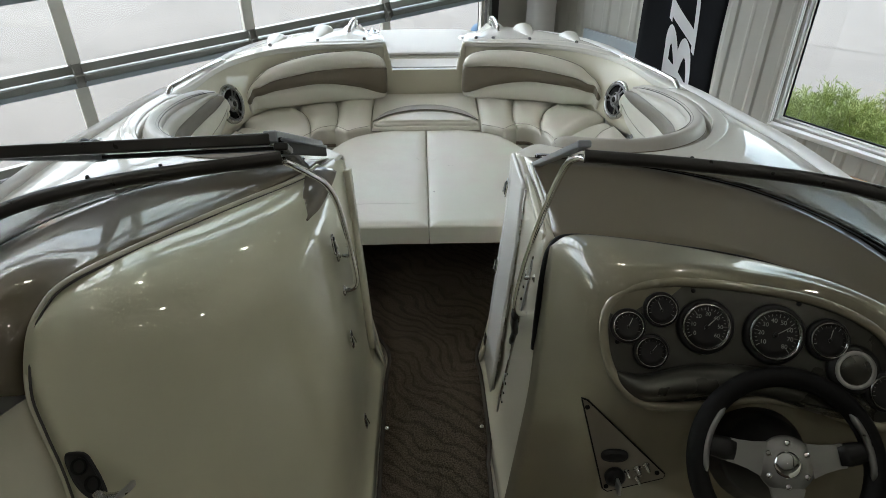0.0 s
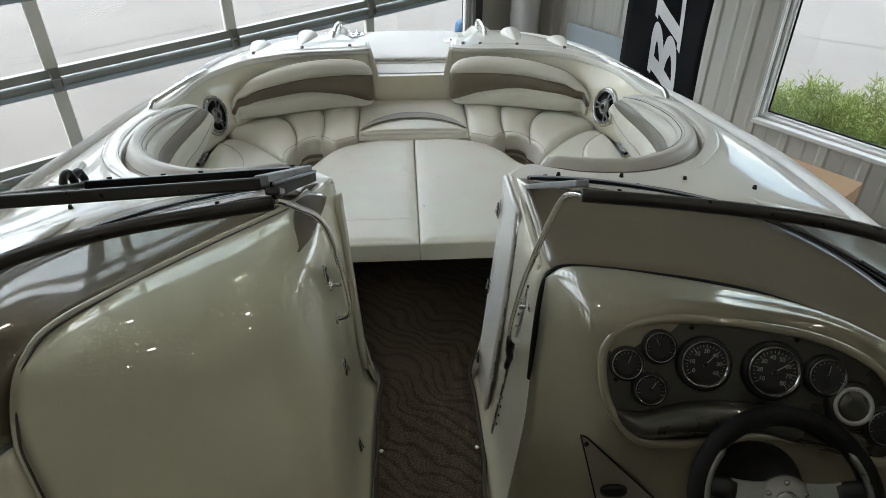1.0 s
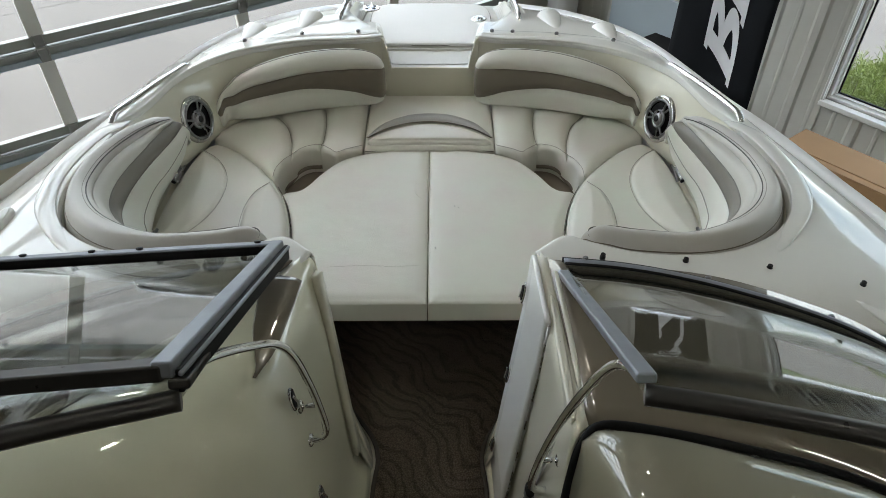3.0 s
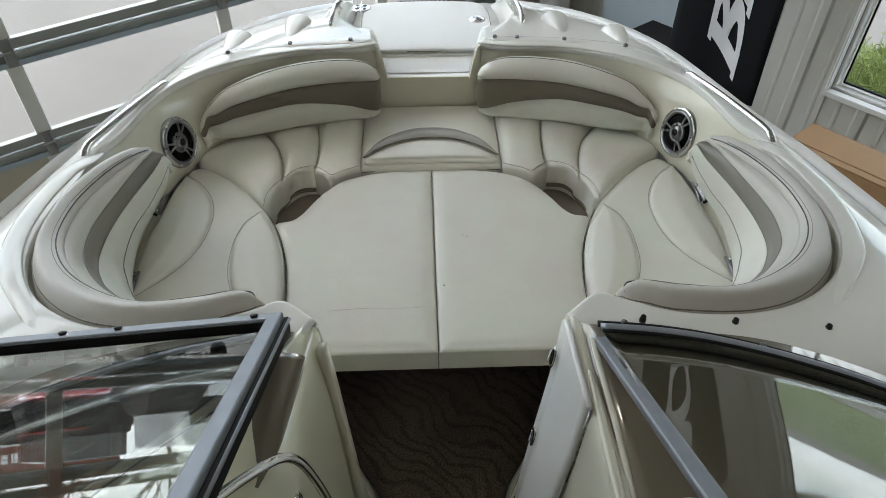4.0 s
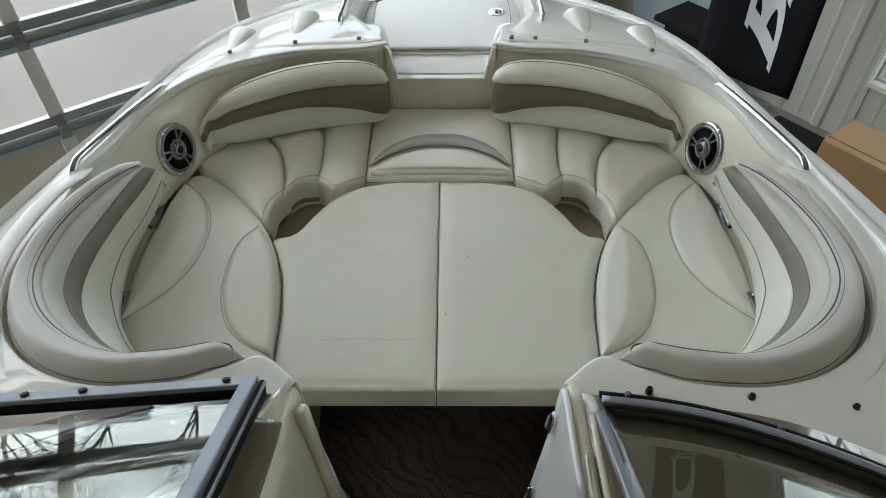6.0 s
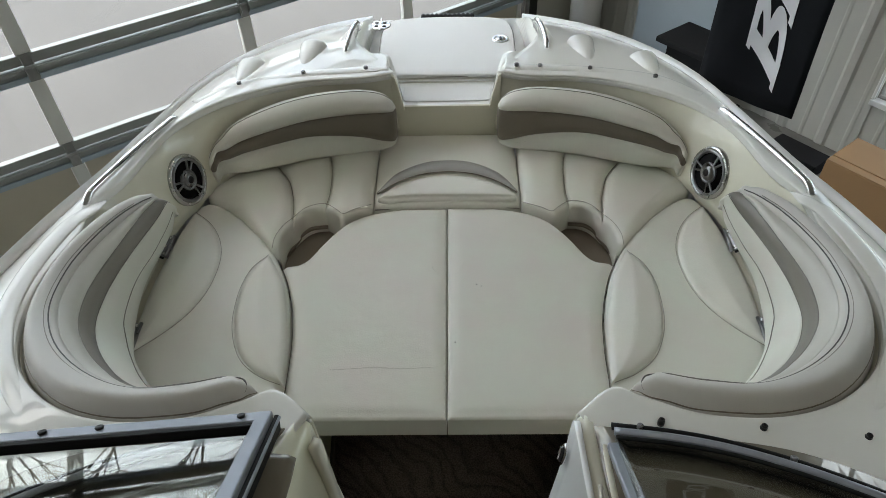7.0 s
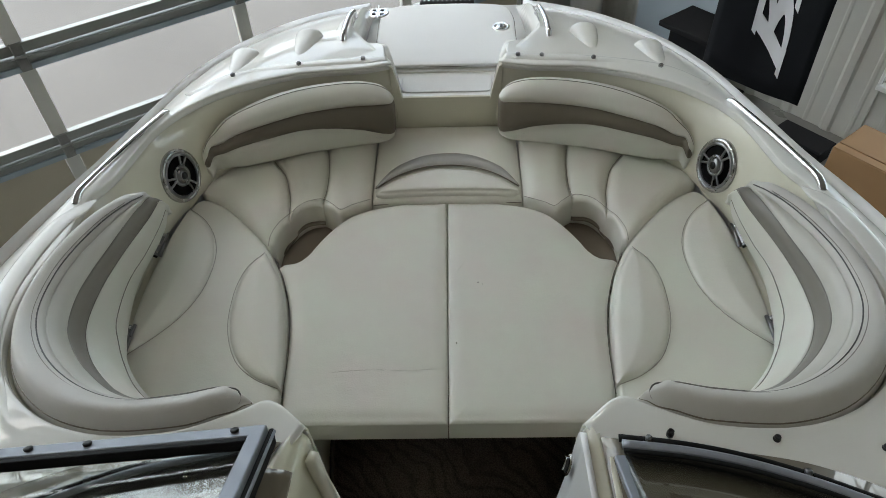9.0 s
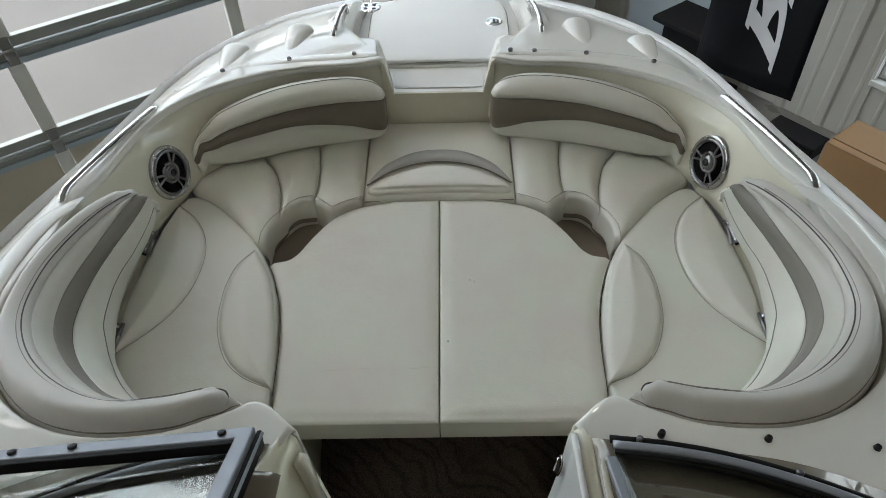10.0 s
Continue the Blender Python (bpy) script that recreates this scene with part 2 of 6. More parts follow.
# ---- mesh tools ----
def part(name, bm, mat, parent=None, label="", smooth=True, solid=0.0, normals=True, bevel=0.0):
    if normals:
        bmesh.ops.recalc_face_normals(bm, faces=bm.faces)
    me = bpy.data.meshes.new(name)
    bm.to_mesh(me)
    bm.free()
    me.materials.append(mat)
    for f in me.polygons:
        f.use_smooth = smooth
    ob = new(name, me)
    if solid:
        md = ob.modifiers.new("thickness", "SOLIDIFY")
        md.thickness, md.offset = solid, 0
    if bevel:
        md = ob.modifiers.new("edge", "BEVEL")
        md.width, md.segments, md.limit_method = bevel, 2, "ANGLE"
        me.shade_smooth()
        md.harden_normals = True
    if parent:
        ob.parent = parent
    if label:
        ob["label"] = label
    return ob


def thing(name, label, category, at=(0, 0, 0), group="", kind=""):
    ob = new(name)
    ob.empty_display_size = 0.05
    ob.location = at
    return tagged(ob, label, category, group, kind)


def under(child, parent):
    """Parents child and keeps its place."""
    child.parent = parent
    child.matrix_parent_inverse = Matrix.Translation(-Vector(parent.location))
    return child


def crvk(pts, k=6, closed=False):
    """A smooth line through pts with k steps to each stretch."""
    pts = [Vector(p) for p in pts]
    n, out = len(pts), []
    for i in range(n if closed else n - 1):
        p1, p2 = pts[i], pts[(i + 1) % n]
        p0 = pts[i - 1] if (i or closed) else p1 * 2 - p2
        p3 = pts[(i + 2) % n] if (closed or i + 2 < n) else p2 * 2 - p1
        for j in range(k):
            t = j / k
            out.append(0.5 * (2 * p1 + (p2 - p0) * t + (2 * p0 - 5 * p1 + 4 * p2 - p3) * t * t + (3 * p1 - p0 - 3 * p2 + p3) * t ** 3))
    if not closed:
        out.append(pts[-1].copy())
    return out


def even(line, n, closed=False):
    """n points at even steps along a line."""
    line = [Vector(p) for p in line]
    if closed:
        line = line + [line[0]]
    d = [0.0]
    for a, b in zip(line, line[1:]):
        d.append(d[-1] + (b - a).length)
    out, j = [], 0
    for i in range(n):
        s = d[-1] * i / (n if closed else n - 1)
        while j < len(d) - 2 and d[j + 1] < s:
            j += 1
        w = d[j + 1] - d[j]
        out.append(line[j].lerp(line[j + 1], (s - d[j]) / w if w else 0))
    return out


def chaikin(pts, times=3):
    """A closed outline with its corners cut round."""
    pts = [Vector(p) for p in pts]
    for _ in range(times):
        new_pts = []
        for i, p in enumerate(pts):
            q = pts[(i + 1) % len(pts)]
            new_pts += [p.lerp(q, 0.25), p.lerp(q, 0.75)]
        pts = new_pts
    return pts


def grid_bm(lines, closed=False, loop=False, bm=None):
    """A sheet over lines of equal length. closed: each line is a ring; loop: the last line meets the first."""
    bm = bm or bmesh.new()
    rows = [[bm.verts.new(p) for p in line] for line in lines]
    n = len(rows[0])
    pairs = list(zip(rows, rows[1:])) + ([(rows[-1], rows[0])] if loop else [])
    for a, b in pairs:
        for i in range(n if closed else n - 1):
            j = (i + 1) % n
            bm.faces.new((a[i], a[j], b[j], b[i]))
    return bm, rows


def sheet_bm(lines, k=6, m=4):
    """A smooth sheet: each line is a list of control points, all of the same count."""
    dense = [crvk(line, k) for line in lines]
    columns = [crvk([d[i] for d in dense], m) for i in range(len(dense[0]))]
    return grid_bm(columns)[0]


def tube_bm(line, radius, sides=8, bm=None, closed=False, flat=1.0):
    """A round bar along a line; radius may be a list."""
    bm = bm or bmesh.new()
    line = [Vector(p) for p in line]
    n = len(line)
    rings, up = [], None
    for i, p in enumerate(line):
        a = line[i - 1] if (i or closed) else p
        b = line[(i + 1) % n] if (i + 1 < n or closed) else p
        d = (b - a).normalized()
        if up is None:
            up = Vector((0, 0, 1)) if abs(d.z) < 0.9 else Vector((1, 0, 0))
        side = d.cross(up).normalized()
        up = side.cross(d).normalized()
        r = radius[i] if isinstance(radius, (list, tuple)) else radius
        rings.append([bm.verts.new(p + r * (math.cos(2 * math.pi * j / sides) * side + flat * math.sin(2 * math.pi * j / sides) * up)) for j in range(sides)])
    pairs = list(zip(rings, rings[1:])) + ([(rings[-1], rings[0])] if closed else [])
    for a, b in pairs:
        for j in range(sides):
            bm.faces.new((a[j], a[(j + 1) % sides], b[(j + 1) % sides], b[j]))
    if not closed:
        bm.faces.new(rings[0])
        bm.faces.new(rings[-1])
    return bm


def lathe_bm(profile, m, sides=32, bm=None):
    """A turned form: profile of (radius, height), set by the pose m."""
    bm = bm or bmesh.new()
    rings = []
    for r, h in profile:
        rings.append([bm.verts.new(m @ Vector((r * math.cos(2 * math.pi * j / sides), r * math.sin(2 * math.pi * j / sides), h))) for j in range(sides)])
    for a, b in zip(rings, rings[1:]):
        for j in range(sides):
            bm.faces.new((a[j], a[(j + 1) % sides], b[(j + 1) % sides], b[j]))
    bm.faces.new(rings[0])
    bm.faces.new(rings[-1])
    return bm


def box_bm(size, m=None, bm=None):
    """A box of that size about the origin of the pose m."""
    bm = bm or bmesh.new()
    m = m or Matrix()
    made = bmesh.ops.create_cube(bm, size=1.0)["verts"]
    for v in made:
        v.co = m @ Vector((v.co.x * size[0], v.co.y * size[1], v.co.z * size[2]))
    return bm


def frame_at(p, x, z):
    """A pose at p with its z axis along z and its x axis near x."""
    z = Vector(z).normalized()
    x = Vector(x)
    x = (x - z * x.dot(z)).normalized()
    y = z.cross(x)
    m = Matrix((x, y, z)).transposed().to_4x4()
    m.translation = Vector(p)
    return m


def cushion_bm(outline, zb, zt, r=0.02, dome=0.008, n=64, m=None, cuts=3):
    """A padded form over a plan outline, from zb to zt, with rounded edges of radius r and a domed top."""
    line = even(chaikin([(p[0], p[1], 0) for p in outline], cuts), n, closed=True)
    area = sum(a.x * b.y - b.x * a.y for a, b in zip(line, line[1:] + line[:1]))
    if area < 0:
        line.reverse()
    mid = sum(line, Vector()) / n
    inward = []
    for i in range(n):
        d = (line[(i + 1) % n] - line[i - 1]).normalized()
        inward.append(Vector((-d.y, d.x, 0)))
    bm, rings = bmesh.new(), []

    def ring(off, z, s=1.0):
        out = []
        for p, q in zip(line, inward):
            a = p + q * off
            a = mid + (a - mid) * s
            out.append(a + Vector((0, 0, z)))
        rings.append(out)

    ring(0.25 * r, zb)
    ring(0, zb + 0.3 * (zt - zb))
    for a in (0, 22, 45, 67, 90):
        ring(r * (1 - math.cos(radians(a))), zt - r + r * math.sin(radians(a)))
    for s, h in ((0.965, 0.5), (0.92, 0.85), (0.85, 1.0), (0.5, 1.0)):
        ring(r, zt + dome * h, s)
    if m:
        rings = [[m @ p for p in a] for a in rings]
    bm, rows = grid_bm(rings, closed=True, bm=bm)
    bm.faces.new(rows[0])
    top = bm.verts.new(sum((v.co for v in rows[-1]), Vector()) / n)
    for i in range(n):
        bm.faces.new((rows[-1][i], rows[-1][(i + 1) % n], top))
    return bm


def rrect(x0, x1, y0, y1, c):
    """A rectangle whose corners will be cut round by about c."""
    return [(x0 + c, y0), ((x0 + x1) / 2, y0), (x1 - c, y0), (x1, y0 + c), (x1, (y0 + y1) / 2), (x1, y1 - c), (x1 - c, y1), ((x0 + x1) / 2, y1), (x0 + c, y1), (x0, y1 - c), (x0, (y0 + y1) / 2), (x0, y0 + c)]


def pillow_bm(a, b, zb, zt, r=0.02, dome=0.012, nt=44, nu=26, ends=True, front=0.0):
    """A padded patch between two plan lines that run the same way, with rounded edges all round and a domed middle."""
    la, lb = even(crvk([(p[0], p[1], 0) for p in a], 8), nt), even(crvk([(p[0], p[1], 0) for p in b], 8), nt)
    us = [0.5 - 0.5 * math.cos(math.pi * i / nu) for i in range(nu + 1)]
    length = sum((p - q).length for p, q in zip(la, la[1:])) * 0.5 + sum((p - q).length for p, q in zip(lb, lb[1:])) * 0.5
    ts = [0.5 - 0.5 * math.cos(math.pi * i / (nt - 1)) for i in range(nt)]
    da, db = even(la, 400), even(lb, 400)
    rows = []
    for t in ts:
        pa, pb = da[round(t * 399)], db[round(t * 399)]
        w = (pb - pa).length
        row = []
        for u in us:
            d = min(u * w, (1 - u) * w)
            if ends:
                d = min(d, t * length, (1 - t) * length)
            e = min(1.0, d / r)
            if front:
                e = min(e, ((1 - t) * length / front))
            soft = min(1.0, d / (5 * r))
            drop = max(r, front if front and (1 - t) * length < front else 0)
            z = zt - drop + drop * math.sqrt(max(0.0, 1 - (1 - e) ** 2)) + dome * (soft * soft * (3 - 2 * soft))
            row.append(pa.lerp(pb, u) + Vector((0, 0, z)))
        rows.append(row)
    bm, grid = grid_bm(rows)
    ring = grid[0] + [g[-1] for g in grid[1:]] + grid[-1][-2::-1] + [g[0] for g in grid[-2:0:-1]]
    low = [bm.verts.new((v.co.x, v.co.y, zb)) for v in ring]
    for i in range(len(ring)):
        j = (i + 1) % len(ring)
        if (ring[i].co - ring[j].co).length > 1e-6:
            bm.faces.new((ring[i], ring[j], low[j], low[i]))
    return bm


def wedge_bm(a, b, front, zt, dome, drop, nt=34, nu=20, groove=0.010):
    """A padded seat patch between two seams; its front line rolls over and drops to a wall."""
    la, lb = even(crvk([(p[0], p[1], 0) for p in a], 8), nt), even(crvk([(p[0], p[1], 0) for p in b], 8), nt)
    lf = even(crvk([(p[0], p[1], 0) for p in front], 8), nu + 1)
    us = [0.5 - 0.5 * math.cos(math.pi * i / nu) for i in range(nu + 1)]
    lf = [even(lf, 200)[round(u * 199)] for u in us]
    rows = []
    for j in range(nt):
        t = j / (nt - 1)
        w = (lb[j] - la[j]).length
        row = []
        for u, f in zip(us, lf):
            p = la[j].lerp(lb[j], u) + (f - la[-1].lerp(lb[-1], u)) * t ** 3
            d = min(u, 1 - u) * w
            e = min(1.0, d / 0.05)
            k = min(1.0, t * 6)
            z = zt + dome * e * (2 - e) * k * (2 - k) * (1 - 0.7 * t ** 8) - groove * math.exp(-(d / 0.004) ** 2)
            row.append(p + Vector((0, 0, z)))
        rows.append(row)
    for g in (18, 36, 54, 72, 90):
        row = []
        for i in range(nu + 1):
            p = rows[nt - 1][i]
            d = Vector((math.copysign(min(max(abs(p.x), 0.36), 0.48), p.x) - p.x, 2.50 - p.y, 0)).normalized()
            row.append(rows[nt - 1][i] + d * (0.016 * math.sin(radians(g))) - Vector((0, 0, 0.016 * (1 - math.cos(radians(g))))))
        rows.append(row)
    for h in (0.5, 1.0):
        rows.append([Vector((p.x, p.y, p.z + (drop - p.z) * h)) for p in rows[nt + 4]])
    rows.insert(0, [p - Vector((0, 0, 0.06)) for p in rows[0]])
    rows = [[r[0] - Vector((0, 0, 0.05))] + r + [r[-1] - Vector((0, 0, 0.05))] for r in rows]
    return grid_bm(rows)[0]


def mirror(pts, s):
    return [(p[0] * s, *p[1:]) for p in pts]


def text_mesh(name, words, size, m, mat, parent, label=""):
    cu = bpy.data.curves.new(name, "FONT")
    cu.body, cu.size, cu.align_x, cu.align_y, cu.extrude = words, size, "CENTER", "CENTER", 0.0002
    tmp = bpy.data.objects.new(name, cu)
    scene.collection.objects.link(tmp)
    me = bpy.data.meshes.new_from_object(tmp.evaluated_get(bpy.context.evaluated_depsgraph_get()))
    bpy.data.objects.remove(tmp)
    me.materials.clear()
    me.materials.append(mat)
    ob = new(name, me)
    ob.parent = parent
    ob.matrix_local = m
    if label:
        ob["label"] = label
    return ob


# ---- the building ----
ROT = Matrix((U, -V, Vector((0, 0, 1)))).transposed().to_4x4()      # x along the door, y outward


def hall_pose(r, q, z):
    m = ROT.copy()
    m.translation = hall(r, q, z)
    return m


def hall_box(name, r0, r1, q0, q1, z0, z1, mat, parent=None, label="", bevel=0.0):
    bm = box_bm((r1 - r0, q1 - q0, z1 - z0), hall_pose((r0 + r1) / 2, (q0 + q1) / 2, (z0 + z1) / 2))
    return part(name, bm, mat, parent, label, smooth=False, bevel=bevel)


R_END, R_LEFT, R_WALL, BACK, TOP = 3.55, -4.85, 4.258, -13.0, 4.7
ROWS_UP = 8
DOOR_TOP = -1.0 + 0.553 * ROWS_UP

# ground: one sheet to the horizon
bm = bmesh.new()
bmesh.ops.create_grid(bm, x_segments=40, y_segments=40, size=400)
for v in bm.verts:
    v.co = v.co + Vector((0, 0, GROUND))
ground = tagged(part("ground", bm, CONCRETE, smooth=False), "pale weathered concrete forecourt with saw-cut joints", "ground", kind="structure")
for i, (a, b) in enumerate((((-4.6, 7.05), (-3.0, 4.85)), ((-1.0, 6.74), (-5.2, 12.6)), ((-8.5, 4.6), (-1.2, 9.9)), ((1.0, 9.6), (7.0, 13.9)), ((4.2, 8.6), (9.5, 5.2)), ((6.0, 12.0), (8.2, 7.5)))):
    a, b = Vector((*a, GROUND + 0.004)), Vector((*b, GROUND + 0.004))
    w = (b - a).cross(Vector((0, 0, 1))).normalized() * 0.006
    bm = bmesh.new()
    bm.faces.new([bm.verts.new(p) for p in (a - w, a + w, b + w, b - w)])
    part("joint", bm, JOINT, ground, smooth=False)

floor = tagged(hall_box("floor", -9.2, R_WALL, BACK, -0.02, GROUND - 0.1, GROUND + 0.012, FLOORPAINT), "smooth grey painted concrete showroom floor", "floor", kind="structure")
ceiling = tagged(hall_box("ceiling", -9.2, R_WALL + 0.2, BACK - 0.2, 0.2, TOP, TOP + 0.15, CEIL), "plain pale showroom ceiling", "ceiling", kind="structure")
wall_back = tagged(hall_box("wall_south", -9.2, R_WALL + 0.2, BACK - 0.2, BACK, GROUND, TOP, BACKWALL), "plain tan showroom back wall", "wall", kind="structure")
wall_left = tagged(hall_box("wall_west", -9.2, -9.0, BACK, 0.2, GROUND, TOP, BACKWALL), "plain tan showroom side wall", "wall", kind="structure")

# door wall: the part beside the door and the lintel over it
wall_door = tagged(thing("wall_north", "cream steel-clad wall round the roller door", "wall"), kind="structure")
hall_box("jamb_wall", R_END + 0.12, R_WALL, -0.02, 0.18, GROUND, TOP, WALL, wall_door)
hall_box("jamb_wall", -9.0, R_LEFT, 0.0, 0.18, GROUND, TOP, WALL, wall_door)
hall_box("lintel", R_LEFT, R_END + 0.12, 0.0, 0.18, DOOR_TOP, TOP, WALL, wall_door)
hall_box("door_post", R_END + 0.005, R_END + 0.12, -0.06, 0.10, GROUND, TOP, ALU_DARK, wall_door, "dark bronze steel door post")
hall_box("door_track", R_END - 0.03, R_END + 0.003, -0.09, -0.065, GROUND, TOP, GALV, wall_door, "galvanised roller track")

# sectional door
roller_door = tagged(thing("door_1", "closed sectional roller door with large clear panes in aluminium framing", "door"), kind="structure")
stiles = [1.2 * k for k in range(-4, 3)]
edges = [R_LEFT + 0.02] + [k for k in stiles] + [R_END - 0.04]
z0 = GROUND
for row in range(ROWS_UP):
    z1 = z0 + 0.553
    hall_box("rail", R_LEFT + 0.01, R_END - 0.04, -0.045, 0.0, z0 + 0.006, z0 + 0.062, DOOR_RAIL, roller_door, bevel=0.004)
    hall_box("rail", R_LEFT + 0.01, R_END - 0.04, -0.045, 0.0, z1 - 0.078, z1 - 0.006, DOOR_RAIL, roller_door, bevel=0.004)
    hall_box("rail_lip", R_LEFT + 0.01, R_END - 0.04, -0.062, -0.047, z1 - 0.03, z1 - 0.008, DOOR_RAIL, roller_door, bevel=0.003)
    hall_box("seal", R_LEFT + 0.01, R_END - 0.04, -0.058, -0.047, z1 - 0.082, z1 - 0.052, SEAL, roller_door, "blue-grey rubber seal strip")
    for s in edges:
        a, b = (s - 0.04, s + 0.04)
        a, b = max(a, R_LEFT + 0.01), min(b, R_END - 0.04)
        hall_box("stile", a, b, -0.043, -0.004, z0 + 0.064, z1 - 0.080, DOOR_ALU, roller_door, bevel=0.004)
    for a, b in zip(edges, edges[1:]):
        if row:
            p = hall_box("pane", a + 0.042, b - 0.042, -0.026, -0.020, z0 + 0.064, z1 - 0.080, CLEAR, roller_door, "clear glass pane")
            p.visible_shadow = False
        else:
            hall_box("panel", a + 0.042, b - 0.042, -0.030, -0.018, z0 + 0.064, z1 - 0.080, DOOR_PANEL, roller_door, "flat cream infill panel")
    if row:
        for s in stiles:
            # a hinge: two leaves and a knuckle with a triangular gusset
            bm = box_bm((0.052, 0.006, 0.075), hall_pose(s, -0.067, z0 - 0.040))
            box_bm((0.052, 0.006, 0.065), hall_pose(s, -0.052, z0 + 0.036), bm)
            lathe_bm([(0.010, -0.035), (0.010, 0.035)], hall_pose(s, -0.074, z0) @ pose(0, 0, 0, 0, 90, 0), 10, bm)
            for side in (-0.026, 0.026):
                vs = [bm.verts.new(hall(s + side + dx, q, z0 + z)) for dx in (-0.002, 0.002) for q, z in ((-0.058, 0.075), (-0.058, -0.07), (-0.115, -0.02))]
                bm.faces.new(vs[:3])
                bm.faces.new(vs[3:])
                for i in range(3):
                    bm.faces.new((vs[i], vs[(i + 1) % 3], vs[3 + (i + 1) % 3], vs[3 + i]))
            part("hinge", bm, GALV, roller_door, "galvanised steel hinge bracket", smooth=False)
    z0 = z1

# window wall, ribbed steel, with a wide window
SILL, HEAD, W0, W1 = -0.533, 1.62, 2.575, 5.6      # W: distance into the room from the corner
wall_window = tagged(thing("wall_east", "cream ribbed steel wall with a wide window", "wall"), kind="structure")


def ribbed(q0, q1, z0, z1):
    """Trapezoid ribs every 0.15 m, standing on the wall line."""
    bm, a = bmesh.new(), q0
    prof = [(0, 0.0), (0.09, 0.0), (0.10, -0.004), (0.115, -0.004), (0.125, 0.0), (0.215, 0.0), (0.235, -0.012), (0.28, -0.012), (0.30, 0.0)]
    line = []
    while a < q1 - 0.001:
        line += [(min(a + d, q1), h) for d, h in prof[:-1]]
        a += 0.30
    line.append((q1, 0.0))
    rows = [[hall(R_WALL + h, -d, z) for d, h in line] for z in (z0, z1)]
    return grid_bm(rows, bm=bm)[0]


part("cladding", ribbed(0.0, W0 - 0.004, GROUND, TOP), WALL, wall_window, smooth=False, solid=0.003)
part("cladding", ribbed(W0 - 0.004, W1 + 0.012, GROUND, SILL - 0.04), WALL, wall_window, smooth=False, solid=0.003)
part("cladding", ribbed(W1 + 0.012, -BACK, GROUND, TOP), WALL, wall_window, smooth=False, solid=0.003)
part("cladding", ribbed(W0 - 0.004, W1 + 0.012, HEAD + 0.06, TOP), WALL, wall_window, smooth=False, solid=0.003)
for a, b, lo, hi in ((0.0, W0, GROUND, TOP), (W1, -BACK, GROUND, TOP), (W0, W1, GROUND, SILL), (W0, W1, HEAD, TOP)):
    hall_box("wall_core", R_WALL + 0.03, R_WALL + 0.18, -b, -a, lo, hi, WALL, wall_window)

window_1 = tagged(thing("window_1", "large fixed window in white aluminium framing", "window"), kind="structure")
hall_box("trim", R_WALL - 0.035, R_WALL + 0.028, -W1 - 0.01, -W0 + 0.022, SILL - 0.037, SILL + 0.0, TRIM, window_1, "white sill trim", bevel=0.006)
hall_box("trim", R_WALL - 0.030, R_WALL + 0.028, -W0 + 0.003, -W0 + 0.022, SILL + 0.003, HEAD, TRIM, window_1, bevel=0.006)
hall_box("trim", R_WALL - 0.030, R_WALL + 0.028, -W1 - 0.01, -W0 + 0.022, HEAD + 0.003, HEAD + 0.06, TRIM, window_1, bevel=0.006)
for lo, hi, d in ((0.0, 0.020, 0.0), (0.022, 0.036, 0.03)):
    hall_box("window_frame", R_WALL + 0.03 + d, R_WALL + 0.08 + d, -W1, -W0, SILL + 0.003 + lo, SILL + hi, TRIM, window_1, bevel=0.004)
    hall_box("window_frame", R_WALL + 0.03 + d, R_WALL + 0.08 + d, -W0 - hi, -W0 - lo - 0.003, SILL + hi + 0.003, HEAD, TRIM, window_1, bevel=0.004)
hall_box("gasket", R_WALL + 0.085, R_WALL + 0.10, -W0 - 0.046, -W0 - 0.037, SILL + 0.049, HEAD, RUBBER, window_1)
hall_box("gasket", R_WALL + 0.085, R_WALL + 0.10, -W1, -W0 - 0.037, SILL + 0.038, SILL + 0.047, RUBBER, window_1)
p = hall_box("pane", R_WALL + 0.09, R_WALL + 0.096, -W1, -W0 - 0.040, SILL + 0.041, HEAD, CLEAR, window_1, "clear glass pane")
p.visible_shadow = False

# compact high-bay lamps under the ceiling
bay = thing("ceiling_lamp", "compact round high-bay lamp under the ceiling", "lamp", hall(1.0, -1.4, TOP - 0.3), "ceiling lamps")
part("housing", lathe_bm([(.03, .30), (.03, .16), (.10, .10), (.16, 0), (.155, -.005), (.09, .08)], Matrix(), 24), TRIM, bay)
part("bulb", lathe_bm([(.02, .08), (.06, .05), (.065, .02), (.04, -.01), (.01, -.02)], Matrix(), 20), TUBE, bay, "glowing bulb")
for r, q in ((-0.7, -1.8), (2.3, -1.8), (-3.2, -3.2), (1.0, -5.2), (-2.0, -5.6), (-5.0, -5.2), (1.4, -7.8), (-1.6, -8.2), (-4.6, -8.0), (2.6, -10.0)):
    copy_thing(bay, Matrix.Translation(hall(r, q, TOP - 0.3)))


# ---- the boat: hull, deck, consoles ----
boat = thing("boat", "cream and white fibreglass bowrider on a trailer in a showroom", "boat")
